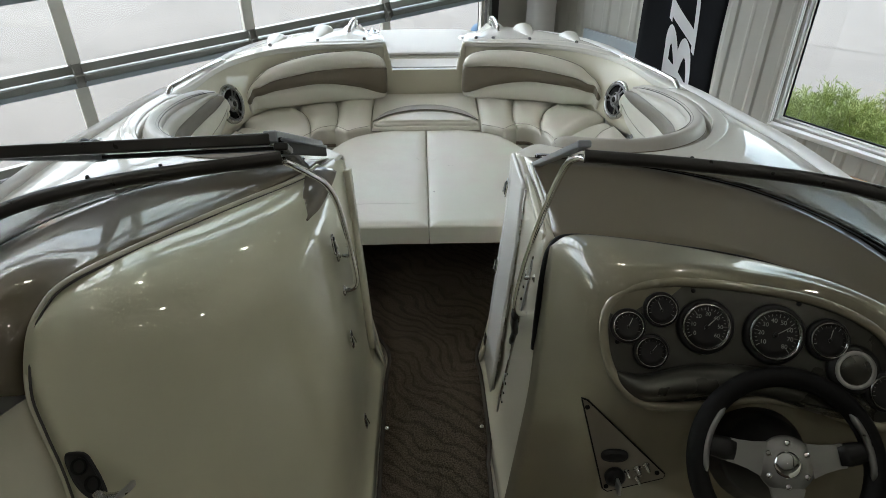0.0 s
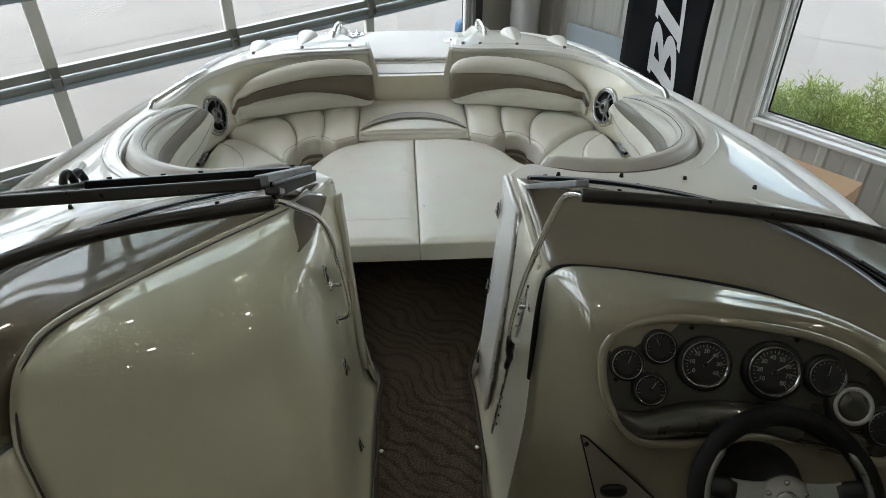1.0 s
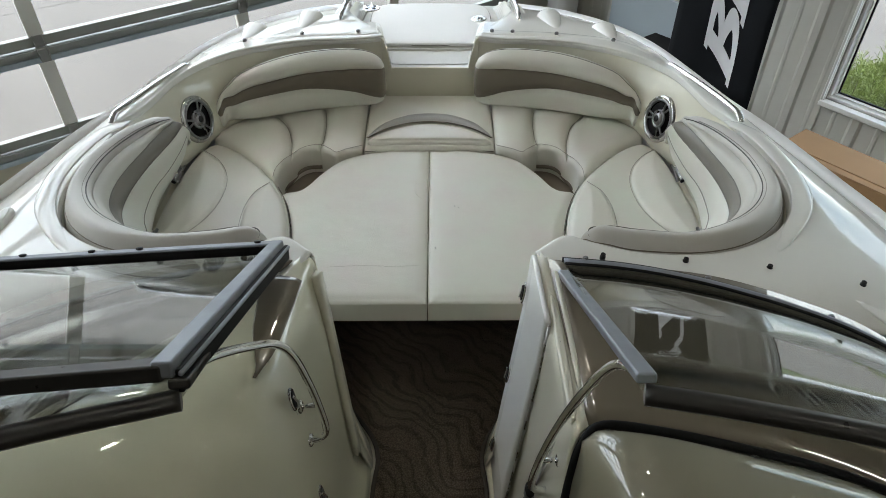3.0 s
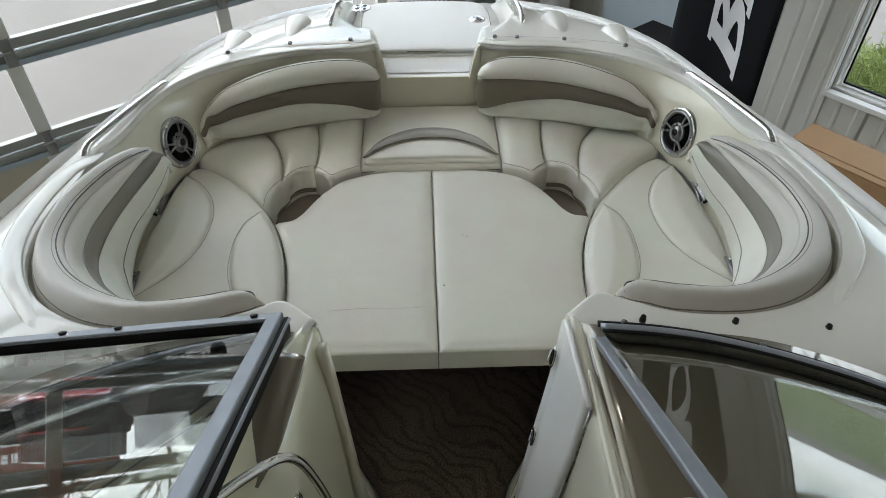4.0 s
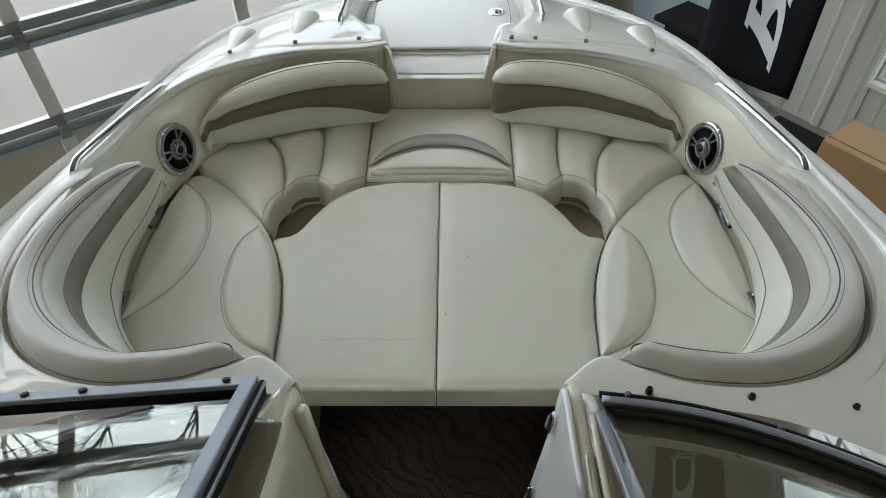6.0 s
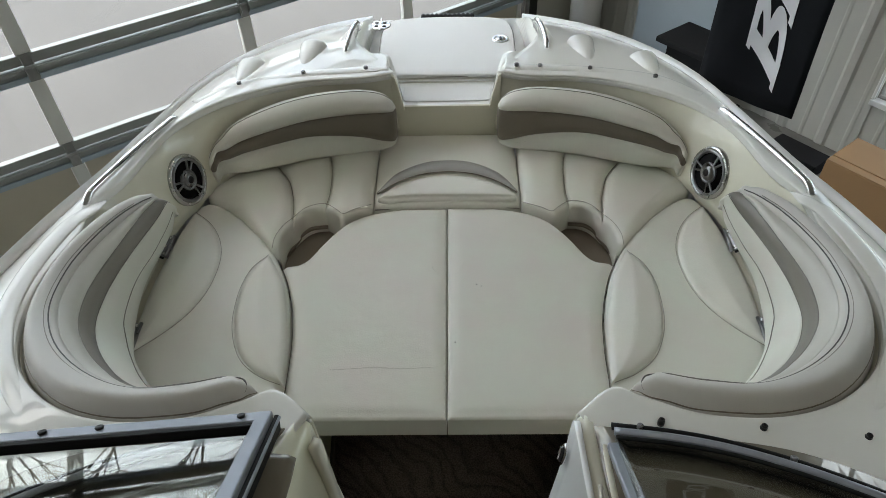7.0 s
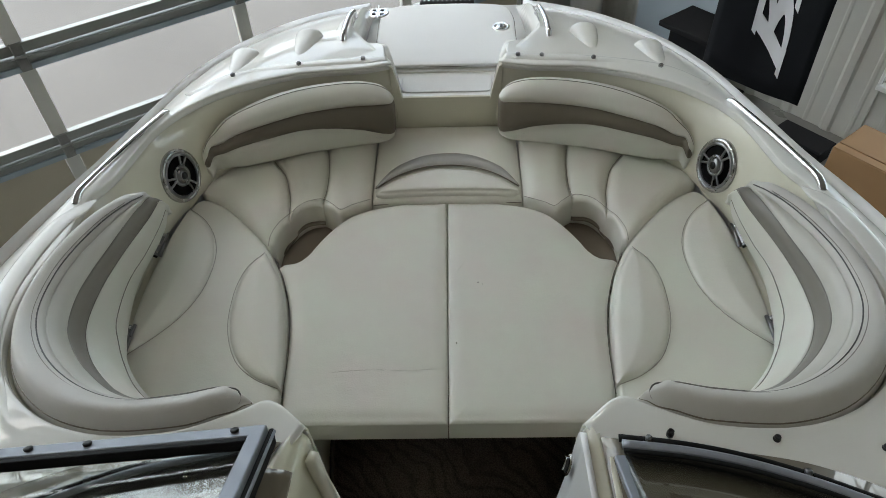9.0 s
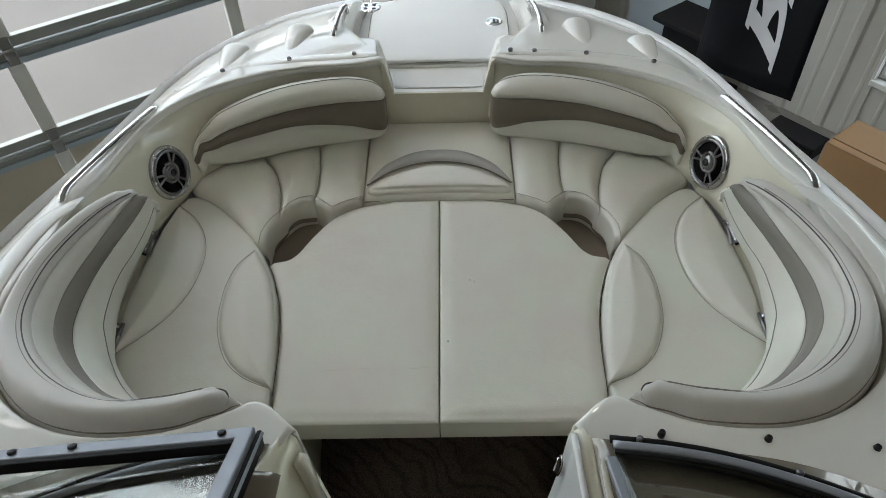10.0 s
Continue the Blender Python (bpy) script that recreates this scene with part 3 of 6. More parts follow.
# stations from the bow notch aft: foot of the inner wall, coaming edge, deck, gunwale
DECK = [
    ((.175, 3.085, .40), (.182, 3.105, .618), (.348, 3.42, .600), (.335, 3.90, .445)),
    ((.29, 3.05, .40), (.29, 3.068, .622), (.42, 3.38, .607), (.46, 3.81, .463)),
    ((.46, 3.01, .40), (.48, 3.040, .627), (.57, 3.30, .610), (.612, 3.62, .505)),
    ((.62, 2.92, .40), (.666, 2.945, .637), (.740, 3.13, .616), (.765, 3.37, .545)),
    ((.735, 2.80, .40), (.79, 2.84, .638), (.825, 2.94, .624), (.868, 3.09, .578)),
    ((.80, 2.68, .40), (.865, 2.70, .640), (.895, 2.74, .632), (.928, 2.80, .60)),
    ((.85, 2.50, .40), (.892, 2.48, .655), (.95, 2.50, .652), (.972, 2.54, .62)),
    ((.86, 2.36, .40), (.928, 2.36, .660), (.975, 2.36, .662), (1.014, 2.34, .64)),
    ((.86, 2.20, .40), (.908, 2.205, .684), (.985, 2.19, .680), (1.046, 2.18, .65)),
    ((.85, 2.05, .40), (.917, 2.05, .700), (.985, 2.02, .697), (1.072, 2.00, .665)),
    ((.83, 1.93, .40), (.896, 1.90, .711), (.970, 1.84, .712), (1.10, 1.82, .68)),
    ((.78, 1.83, .40), (.829, 1.773, .728), (.930, 1.66, .728), (1.115, 1.65, .69)),
    ((.70, 1.77, .40), (.719, 1.682, .741), (.86, 1.53, .738), (1.125, 1.45, .70)),
    ((.59, 1.75, .40), (.595, 1.643, .746), (.68, 1.535, .742), (.80, 1.44, .730)),
    ((.46, 1.74, .40), (.461, 1.648, .748), (.54, 1.55, .742), (.68, 1.38, .725)),
    ((.36, 1.74, .40), (.362, 1.684, .748), (.45, 1.56, .742), (.56, 1.36, .725)),
    ((.307, 1.72, .40), (.307, 1.706, .747), (.37, 1.57, .742), (.44, 1.36, .725)),
    ((.236, 1.665, .40), (.240, 1.655, .745), (.285, 1.56, .740), (.33, 1.36, .725)),
]
for s in (-1, 1):
    lines = []
    for j in range(4):
        lines.append([(p[j][0] * s, p[j][1], p[j][2]) for p in DECK])
    mid = [((0.35 * a[0] + 0.65 * b[0]), 0.35 * a[1] + 0.65 * b[1], 0.30 * a[2] + 0.70 * b[2]) for a, b in zip(lines[0], lines[1])]
    lip = [(b[0] + 0.10 * (c[0] - b[0]), b[1] + 0.10 * (c[1] - b[1]), max(b[2], c[2]) + 0.004) for b, c in zip(lines[1], lines[2])]
    # cockpit liner up to the coaming, and the deck moulding that laps over it with a rolled lip
    inner = [(b[0] + 0.006 * (1 if b[0] > 0 else -1), b[1] + 0.002, b[2] - 0.006) for b in lines[1]]
    part("liner", sheet_bm([lines[0], mid, inner], 6, 5), GEL, boat, "glossy cream fibreglass cockpit liner", solid=0.006)
    drop = [(b[0] - 0.002 * (1 if b[0] > 0 else -1), b[1] - 0.002, b[2] - 0.014) for b in lines[1]]
    part("deck", sheet_bm([drop, lines[1], lip, lines[2], lines[3]], 6, 5), DECK_GEL, boat, "glossy pale cream fibreglass deck moulding", solid=0.006)
    # topsides down to the keel
    aft = [(1.13 * s, 1.20, .705), (1.14 * s, 0.9, .705), (1.15 * s, -0.6, .70), (1.13 * s, -2.2, .70)]
    rim = lines[3][:13] + aft
    part("side_deck", sheet_bm([[(.86 * s, 1.53, .737), (.96 * s, 1.34, .730), (1.045 * s, 1.0, .725), (1.075 * s, .4, .72), (1.06 * s, -2.2, .71)], [lines[3][12], aft[0], aft[1], (1.15 * s, .3, .70), aft[3]]], 6, 4), DECK_GEL, boat, "glossy cream side deck", solid=0.006)
    part("cockpit_side", sheet_bm([[(1.05 * s, .95, .715), (1.075 * s, .4, .71), (1.06 * s, -2.2, .70)], [(1.05 * s, .95, .35), (1.06 * s, .4, .3), (1.05 * s, -2.2, .3)], [(.98 * s, .95, .0), (.98 * s, .4, .0), (.98 * s, -2.2, .0)]], 4, 4), GEL, boat, "cream moulded cockpit side", solid=0.006)
    rub = [(p[0] * 1.004 + 0.002 * s, p[1] + (0.012 if i < 3 else 0), p[2] - 0.045) for i, p in enumerate(rim)]
    chine = [(p[0] * 0.86, p[1] - 0.30 * max(0, p[1] - 2.0), -0.25 + 0.10 * max(0, p[1] - 2.0)) for p in rim]
    keel = [(0.02 * s, p[1] - 0.42 * max(0, p[1] - 1.6), -0.72 + 0.12 * max(0, p[1] - 1.6) ** 2) for p in rim]
    part("hull", sheet_bm([[(p[0], p[1], p[2] - 0.004) for p in rim], rub, chine, keel], 3, 4), WHITE_GEL, boat, "white fibreglass hull side", solid=0.006)
    part("rub_rail", tube_bm(crvk([(p[0] + 0.004 * s, p[1] + 0.004, p[2] - 0.035) for p in rim], 3), 0.010, 8), RUBBER, boat, "black rubber rub rail")
    # notch side wall between deck and hatch floor
    low = [(p[0] - 0.028 * s, p[1], z) for p, z in zip(crvk([lines[1][0], (lines[1][0][0] + 0.016 * s, 3.20, .620), (.225 * s, 3.252, .618), (.325 * s, 3.268, .612), (.346 * s, 3.31, .608), lines[2][0], (.348 * s, 3.70, .54), lines[3][0]], 5), [0.485] * 40)]
    top = crvk([lines[1][0], (lines[1][0][0] + 0.016 * s, 3.20, .620), (.225 * s, 3.252, .618), (.325 * s, 3.268, .612), (.346 * s, 3.31, .608), lines[2][0], (.348 * s, 3.70, .54), lines[3][0]], 5)
    low = [(a[0], a[1], min(0.485, b.z - 0.01) if a[1] < 3.3 else 0.490 - 0.085 * (a[1] - 3.26)) for a, b in zip(low, top)]
    # side deck sheet from the notch edge out to the station line
    part("notch_side", grid_bm([top, low])[0], DECK_GEL, boat, solid=0.005)
    # the wedge of deck between the notch edge and the first station
    st = crvk([lines[1][0], lines[2][0], lines[3][0]], 5)
    part("deck_edge", grid_bm([even(top[:26], 30), [Vector(p) + Vector((0.004 * s, 0, -0.002)) for p in even(st[:6], 30)]])[0], DECK_GEL, boat, solid=0.004)
    # raised pad that carries the bow rail and the end of the screwed strip
    pad = [(.205, 3.110), (.30, 3.098), (.395, 3.092), (.412, 3.13), (.408, 3.25), (.404, 3.40), (.388, 3.48), (.352, 3.56), (.350, 3.47), (.350, 3.33), (.340, 3.285), (.315, 3.262), (.24, 3.250), (.212, 3.235)]
    bm = cushion_bm([(x * s, y) for x, y in pad], -.004, .007, .005, 0, 140, cuts=2)
    for v in bm.verts:
        v.co.z += .624 - .065 * max(0.0, v.co.y - 3.10)
    part("rail_pad", bm, DECK_GEL, boat, "raised moulded pad round the notch")

for s in (-1, 1):
    # sloping cheek that closes the liner towards the notch
    cheek = [[(.190 * s, y, .622), (.180 * s, y, .615), (.164 * s, y, .55), (.152 * s, y, .484)] for y in (3.086, 3.112)]
    foot = [[(.190 * s, y, .30) for _ in range(4)] for y in (3.086, 3.112)]
    part("notch_cheek", grid_bm([foot[0], cheek[0], cheek[1], foot[1]])[0], GEL, boat, smooth=False, bevel=.003)
# bow notch: riser, tread and hatch bed
bm = box_bm((0.372, 0.012, 0.19), pose(0, 3.098, 0.40))
part("notch_riser", bm, GEL, boat, smooth=False, bevel=0.003)
part("notch_tread", box_bm((0.372, 0.165, 0.02), pose(0, 3.182, 0.484)), WHITE_GEL, boat, "cream moulded step tread", smooth=False, bevel=0.006)
part("tread_sill", box_bm((0.372, 0.030, 0.020), pose(0, 3.276, .4925)), DECK_GEL, boat, smooth=False, bevel=.003)
part("tread_pad", cushion_bm(rrect(-.160, .160, 3.122, 3.240, .012), 0.494, 0.4985, 0.003, 0.0, 120), NONSKID, boat, "fine nonskid step panel")
bm = grid_bm([[(x, 3.26 + 0.67 * t, 0.505 - 0.07 * t - 0.004) for x in (-.345, -.1, .1, .345)] for t in (0, .5, 1)])[0]
part("hatch_bed", bm, WHITE_GEL, boat, solid=0.004)
bm = cushion_bm([(-.25, 3.272), (-.264, 3.272), (-.265, 3.29), (-.272, 3.5), (-.285, 3.87), (-.15, 3.915), (.15, 3.915), (.285, 3.87), (.272, 3.5), (.265, 3.29), (.264, 3.272), (.25, 3.272)], -0.004, 0.010, 0.006, 0.004, 96)
for v in bm.verts:
    v.co.z += 0.512 - 0.105 * (v.co.y - 3.26)
part("hatch_lid", bm, NONSKID, boat, "white anchor locker lid")
gap = even(chaikin([(-.266, 3.270, 0), (-.276, 3.5, 0), (-.289, 3.872, 0), (-.15, 3.919, 0), (.15, 3.919, 0), (.289, 3.872, 0), (.276, 3.5, 0), (.266, 3.270, 0)], 3), 110, True)
part("lid_gap", tube_bm([(p.x, p.y, .5125 - 0.105 * (p.y - 3.26)) for p in gap], .0011, 6, closed=True), SEAM, boat, "thin gap round the lid")
bm = cushion_bm([(-.30, 3.90), (-.16, 3.955), (.16, 3.955), (.30, 3.90), (.30, 3.86), (-.30, 3.86)], 0.40, 0.437, 0.01, 0.0, 48)
part("stem_cap", bm, WHITE_GEL, boat)

# teardrop bulges on the foredeck: a tail towards the cockpit, swelling to a round nose
for s in (-1, 1):
    for tail, nose in (((.509, 3.125, .621), (.490, 3.345, .612)), ((.708, 3.010, .628), (.697, 3.225, .604))):
        t0, t1 = Vector((tail[0] * s, *tail[1:])), Vector((nose[0] * s, *nose[1:]))
        along = (t1 - t0).normalized()
        across = along.cross(Vector((0, 0, 1))).normalized()
        rings = []
        for k in range(27):
            f = k / 26
            body = f ** 0.62 if f < 0.80 else 0.871 * math.sqrt(max(0.0, 1 - ((f - 0.80) / 0.2) ** 2))
            w, h = 0.058 * body + 0.0005, 0.046 * body + 0.0005
            c = t0.lerp(t1, f * 1.06)
            rings.append([c + across * (w * math.cos(math.pi * q / 18)) + Vector((0, 0, h * math.sin(math.pi * q / 18) ** 0.8 - 0.005)) for q in range(19)])
        part("deck_pod", grid_bm(rings)[0], DECK_GEL, boat, "teardrop bulge moulded in the deck")
    # raised strip with screws round the coaming
    strip_line = crvk([(.20 * s, 3.135, .622), (.30 * s, 3.118, .626), (.493 * s, 3.088, .630), (.70 * s, 3.022, .632), (.82 * s, 2.91, .630)], 8)
    bead = crvk([(p[0] * s, p[1], p[2]) for p in ((.905, 2.375, .662), (.922, 2.325, .673), (.944, 2.249, .687), (.953, 2.110, .703), (.943, 1.978, .715), (.908, 1.865, .727), (.845, 1.765, .736), (.735, 1.650, .744), (.60, 1.612, .748), (.48, 1.618, .748))], 8)
    part("coaming_bead", tube_bm(bead, [.004 + .020 * min(1.0, i / 8, (len(bead) - 1 - i) / 30) for i in range(len(bead))], 10, flat=.22), DECK_GEL, boat, "moulded bead round the bolster")
    part("coaming_strip", tube_bm(strip_line, 0.024, 10, flat=0.28), DECK_GEL, boat)
for x, y, z in ((-.28, 3.122, .637), (-.493, 3.088, .641), (-.70, 3.020, .643), (.245, 3.126, .637), (.325, 3.118, .637), (.493, 3.088, .641), (.70, 3.020, .643)):
    part("screw", lathe_bm([(0.008, -0.006), (0.008, 0.002), (0.005, 0.005)], pose(x, y, z), 12), GUN, boat)

# aisle: sole, bulkheads, seat bases
part("sole", box_bm((1.98, 5.0, 0.04), pose(0, 0.35, -0.026)), GEL, boat, "cream moulded sole", smooth=False)
for s in (-1, 1):
    low = [(.158 * s, 1.60, 0), (.160 * s, 1.64, 0), (.19 * s, 1.72, 0), (.27 * s, 1.80, 0), (.40 * s, 1.93, 0), (.42 * s, 2.2, 0), (.46 * s, 2.42, 0), (.36 * s, 2.60, 0), (0, 2.68, 0)]
    high = [(.222 * s, 1.61, .36), (.226 * s, 1.65, .36), (.235 * s, 1.70, .36), (.30 * s, 1.80, .345), (.41 * s, 1.93, .345), (.425 * s, 2.2, .345), (.50 * s, 2.42, .24), (.40 * s, 2.66, .22), (0, 2.70, .22)]
    part("seat_base", sheet_bm([low, [((a[0] + 2 * b[0]) / 3 , (a[1] + b[1]) / 2, b[2] * 0.45) for a, b in zip(low, high)], high], 4, 3), GEL, boat, "cream moulded seat base", solid=0.006)
    # jamb beside the walk-through
    lo = [(.158 * s, 1.62, 0.0), (.218 * s, 1.64, .36), (.232 * s, 1.655, .62), (.238 * s, 1.656, .742)]
    md = [(.19 * s, 1.68, 0.02), (.235 * s, 1.68, .36), (.25 * s, 1.69, .62), (.272 * s, 1.684, .744)]
    hi = [(.24 * s, 1.76, 0.02), (.29 * s, 1.745, .36), (.30 * s, 1.73, .62), (.307 * s, 1.708, .745)]
    part("jamb", sheet_bm([lo, md, hi], 5, 4), GEL, boat, solid=0.006)
    # well floor and fold, coloured dark brown for the shade down there
    part("well_floor", cushion_bm([(x * s, y) for x, y in ((.50, 2.37), (.62, 2.50), (.60, 2.72), (.42, 2.80), (.24, 2.74), (.22, 2.56), (.34, 2.38))], .24, .296, .02, -.006, 60), VINYL_WELL, boat, "vinyl-lined well beside the filler cushion, shade in its brown colour")
    part("well_fold", tube_bm(crvk([(.528 * s, 2.505, .296), (.488 * s, 2.600, .300), (.478 * s, 2.612, .312), (.445 * s, 2.640, .316), (.395 * s, 2.650, .314)], 6), .007, 8), VINYL_WELL, boat, "fold in the well lining")


# port console: one smooth bulged moulding
PORT = [
    [(-.160, 1.615, .0), (-.165, 1.30, .0), (-.170, 1.05, .0), (-.20, .90, .0), (-.32, .82, .0), (-.54, .77, .0), (-.73, .765, .0)],
    [(-.200, 1.622, .09), (-.202, 1.32, .09), (-.208, 1.08, .09), (-.24, .93, .09), (-.35, .85, .09), (-.56, .80, .09), (-.745, .79, .09)],
    [(-.216, 1.63, .36), (-.219, 1.36, .36), (-.230, 1.16, .36), (-.27, 1.02, .36), (-.40, .93, .36), (-.60, .88, .36), (-.765, .865, .36)],
    [(-.226, 1.64, .58), (-.236, 1.45, .58), (-.254, 1.26, .58), (-.313, 1.105, .58), (-.453, 1.005, .58), (-.65, .960, .58), (-.816, .943, .58)],
    [(-.234, 1.645, .68), (-.244, 1.50, .685), (-.266, 1.34, .694), (-.332, 1.175, .700), (-.484, 1.065, .702), (-.67, 1.010, .694), (-.824, 1.000, .662)],
    [(-.240, 1.648, .735), (-.257, 1.56, .741), (-.286, 1.43, .744), (-.365, 1.285, .747), (-.510, 1.165, .748), (-.67, 1.082, .742), (-.806, 1.045, .706)],
    [(-.260, 1.648, .748), (-.285, 1.60, .752), (-.330, 1.53, .752), (-.410, 1.45, .752), (-.52, 1.34, .752), (-.655, 1.212, .750), (-.764, 1.101, .738)],
]
part("port_console", sheet_bm(PORT, 5, 4), PEARL, boat, "glossy pearl-cream moulded port console", solid=0.006)
# curved lid edge on the console
edge = crvk([(-.300, 1.590, .752), (-.345, 1.516, .752), (-.496, 1.372, .753), (-.650, 1.218, .751), (-.762, 1.103, .741), (-.804, 1.050, .708), (-.823, 1.008, .66), (-.818, .945, .585), (-.80, .912, .505), (-.775, .875, .40), (-.745, .80, .18)], 8)
part("lid_edge", tube_bm(edge, 0.008, 10), GEL, boat, "raised rounded lid rim")
part("lid_gap", tube_bm([p + Vector((0.009, -0.009, 0.001)) for p in edge], 0.0028, 6), PIPING, boat, "dark gap of the lid")
# brown shelf under the port screen, and the area outboard of the lid
part("port_shelf", sheet_bm([[(-.275, 1.625, .756), (-.50, 1.610, .756), (-.72, 1.54, .752), (-.86, 1.42, .748), (-.97, 1.22, .745), (-1.04, .95, .74)],
                             [(-.295, 1.59, .757), (-.48, 1.47, .757), (-.66, 1.33, .754), (-.80, 1.20, .748), (-.90, 1.04, .738), (-.98, .80, .72)],
                             [(-.310, 1.582, .752), (-.497, 1.376, .752), (-.655, 1.222, .749), (-.770, 1.106, .736), (-.832, 1.010, .655), (-.826, .945, .575)]], 6, 4), TAN, boat, "glossy dark brown shelf under the windscreen", solid=0.004)
part("shelf_return", sheet_bm([[(-.325, 1.580, .756), (-.30, 1.579, .756), (-.28, 1.578, .754), (-.262, 1.578, .750), (-.250, 1.577, .742)],
                               [(-.325, 1.53, .756), (-.305, 1.53, .755), (-.285, 1.53, .753), (-.265, 1.53, .748), (-.253, 1.53, .740)],
                               [(-.320, 1.44, .753), (-.304, 1.44, .753), (-.290, 1.44, .751), (-.274, 1.44, .746), (-.264, 1.44, .739)],
                               [(-.306, 1.385, .751), (-.298, 1.385, .750), (-.290, 1.385, .748), (-.280, 1.385, .745), (-.272, 1.385, .741)],
                               [(-.296, 1.345, .748), (-.293, 1.345, .7475), (-.291, 1.345, .747), (-.288, 1.345, .746), (-.285, 1.345, .744)],
                               [(-.297, 1.325, .745), (-.296, 1.325, .745), (-.295, 1.325, .745), (-.294, 1.325, .744), (-.293, 1.325, .743)]], 5, 4), TAN, boat, "brown return of the shelf over the inner edge", solid=.002)
part("port_side", sheet_bm([[(-.824, .945, .57), (-.796, .895, .45), (-.768, .86, .34), (-.74, .765, .0)], [(-.90, .87, .56), (-.90, .80, .44), (-.90, .76, .34), (-.90, .70, .0)], [(-1.04, .85, .56), (-1.04, .76, .44), (-1.04, .72, .34), (-1.04, .66, .0)]], 5, 4), GEL, boat, "cream moulded panel outboard of the console", solid=0.004)
# glove-box latch
glove = thing("glove_box_latch", "black recessed latch with a curved steel lever on the port console", "latch", (-.70, .86, .46))
GM = frame_at((-.712, .842, .468), (1, -.15, 0), (-.1, -.72, .68))
under(part("recess", cushion_bm([(-.039, .029), (-.012, .036), (.012, .036), (.032, .014), (.052, -.010), (.070, -.038), (.062, -.050), (.036, -.053), (.010, -.040), (-.015, -.014)], 0, 0.007, 0.004, -0.002, 60, GM, cuts=2), BLACK), glove)
for dx, dy in ((.002, .008), (.036, -.022)):
    under(part("knob", lathe_bm([(0.017, 0.004), (0.017, 0.010), (0.014, 0.011), (0.012, 0.004)], GM @ pose(dx, dy, 0), 20), RUBBER, label="black round cup"), glove)
lever = [GM @ Vector(p) for p in ((.046, -.036, .010), (.072, -.042, .014), (.098, -.036, .017), (.116, -.020, .016), (.124, -.006, .012))]
under(part("lever", tube_bm(crvk(lever, 6), [.009] + [.0105] * 22 + [.006, .003], 10, flat=.55), STEEL, label="curved brushed steel lever"), glove)

# helm: side wall with locker door, brown shelf and raised dash pod
HELM_SIDE = [
    [(.160, 1.615, .0), (.163, 1.40, .0), (.168, 1.20, .0), (.176, 1.05, .0)],
    [(.204, 1.622, .09), (.205, 1.41, .09), (.208, 1.22, .09), (.212, 1.07, .09)],
    [(.222, 1.63, .36), (.224, 1.42, .36), (.228, 1.25, .36), (.232, 1.09, .36)],
    [(.236, 1.645, .62), (.238, 1.44, .62), (.240, 1.28, .62), (.244, 1.15, .62)],
    [(.240, 1.650, .738), (.244, 1.46, .74), (.248, 1.31, .74), (.254, 1.195, .74)],
    [(.262, 1.648, .748), (.266, 1.46, .750), (.270, 1.32, .752), (.276, 1.215, .752)],
]
part("helm_side", sheet_bm(HELM_SIDE, 5, 4), GEL, boat, "cream moulded helm side wall", solid=0.006)
part("helm_shelf", sheet_bm([[(.262, 1.630, .751), (.45, 1.605, .751), (.60, 1.575, .751), (.74, 1.51, .749), (.86, 1.42, .746), (.97, 1.22, .742), (1.04, .90, .735)],
                             [(.268, 1.42, .752), (.45, 1.40, .752), (.59, 1.37, .752), (.72, 1.31, .749), (.83, 1.22, .745), (.94, 1.06, .738), (1.02, .80, .73)],
                             [(.275, 1.21, .750), (.45, 1.185, .750), (.58, 1.150, .750), (.70, 1.097, .746), (.80, 1.02, .74), (.90, .90, .73), (1.0, .70, .72)]], 6, 4), TAN, boat, "glossy brown shelf under the windscreen", solid=0.004)
# pod: from the black trim over the brow down to the knee panel
POD_LINES = [
    [(.262, 1.188, .748), (.300, 1.207, .752), (.40, 1.192, .752), (.515, 1.160, .752), (.61, 1.130, .752), (.70, 1.090, .752), (.80, 1.02, .750), (.88, .93, .745), (.97, .80, .74)],
    [(.260, 1.178, .752), (.305, 1.165, .790), (.40, 1.150, .792), (.515, 1.115, .792), (.61, 1.082, .790), (.70, 1.045, .787), (.79, .995, .780), (.865, .925, .77), (.95, .80, .76)],
    [(.256, 1.166, .730), (.310, 1.07, .800), (.41, 1.050, .815), (.515, 1.030, .815), (.61, 1.010, .808), (.70, .990, .798), (.78, .965, .785), (.85, .915, .772), (.93, .79, .75)],
    [(.251, 1.155, .695), (.318, .995, .770), (.42, .985, .806), (.515, .985, .812), (.62, .965, .805), (.71, .958, .790), (.78, .940, .773), (.84, .905, .752), (.92, .78, .72)],
    [(.245, 1.142, .62), (.318, .955, .665), (.42, .940, .70), (.52, .935, .71), (.63, .915, .70), (.72, .872, .68), (.79, .850, .65), (.85, .825, .63), (.93, .70, .60)],
    [(.236, 1.122, .50), (.322, .905, .56), (.42, .880, .575), (.52, .872, .58), (.63, .855, .57), (.72, .830, .55), (.79, .79, .53), (.85, .74, .51), (.93, .62, .50)],
    [(.223, 1.09, .36), (.325, .880, .40), (.42, .865, .40), (.52, .850, .40), (.63, .830, .40), (.72, .790, .39), (.79, .74, .38), (.85, .67, .37), (.93, .54, .36)],
    [(.178, 1.045, .0), (.33, .84, .0), (.42, .83, .0), (.52, .81, .0), (.63, .79, .0), (.72, .76, .0), (.79, .71, .0), (.85, .64, .0), (.93, .51, .0)],
]
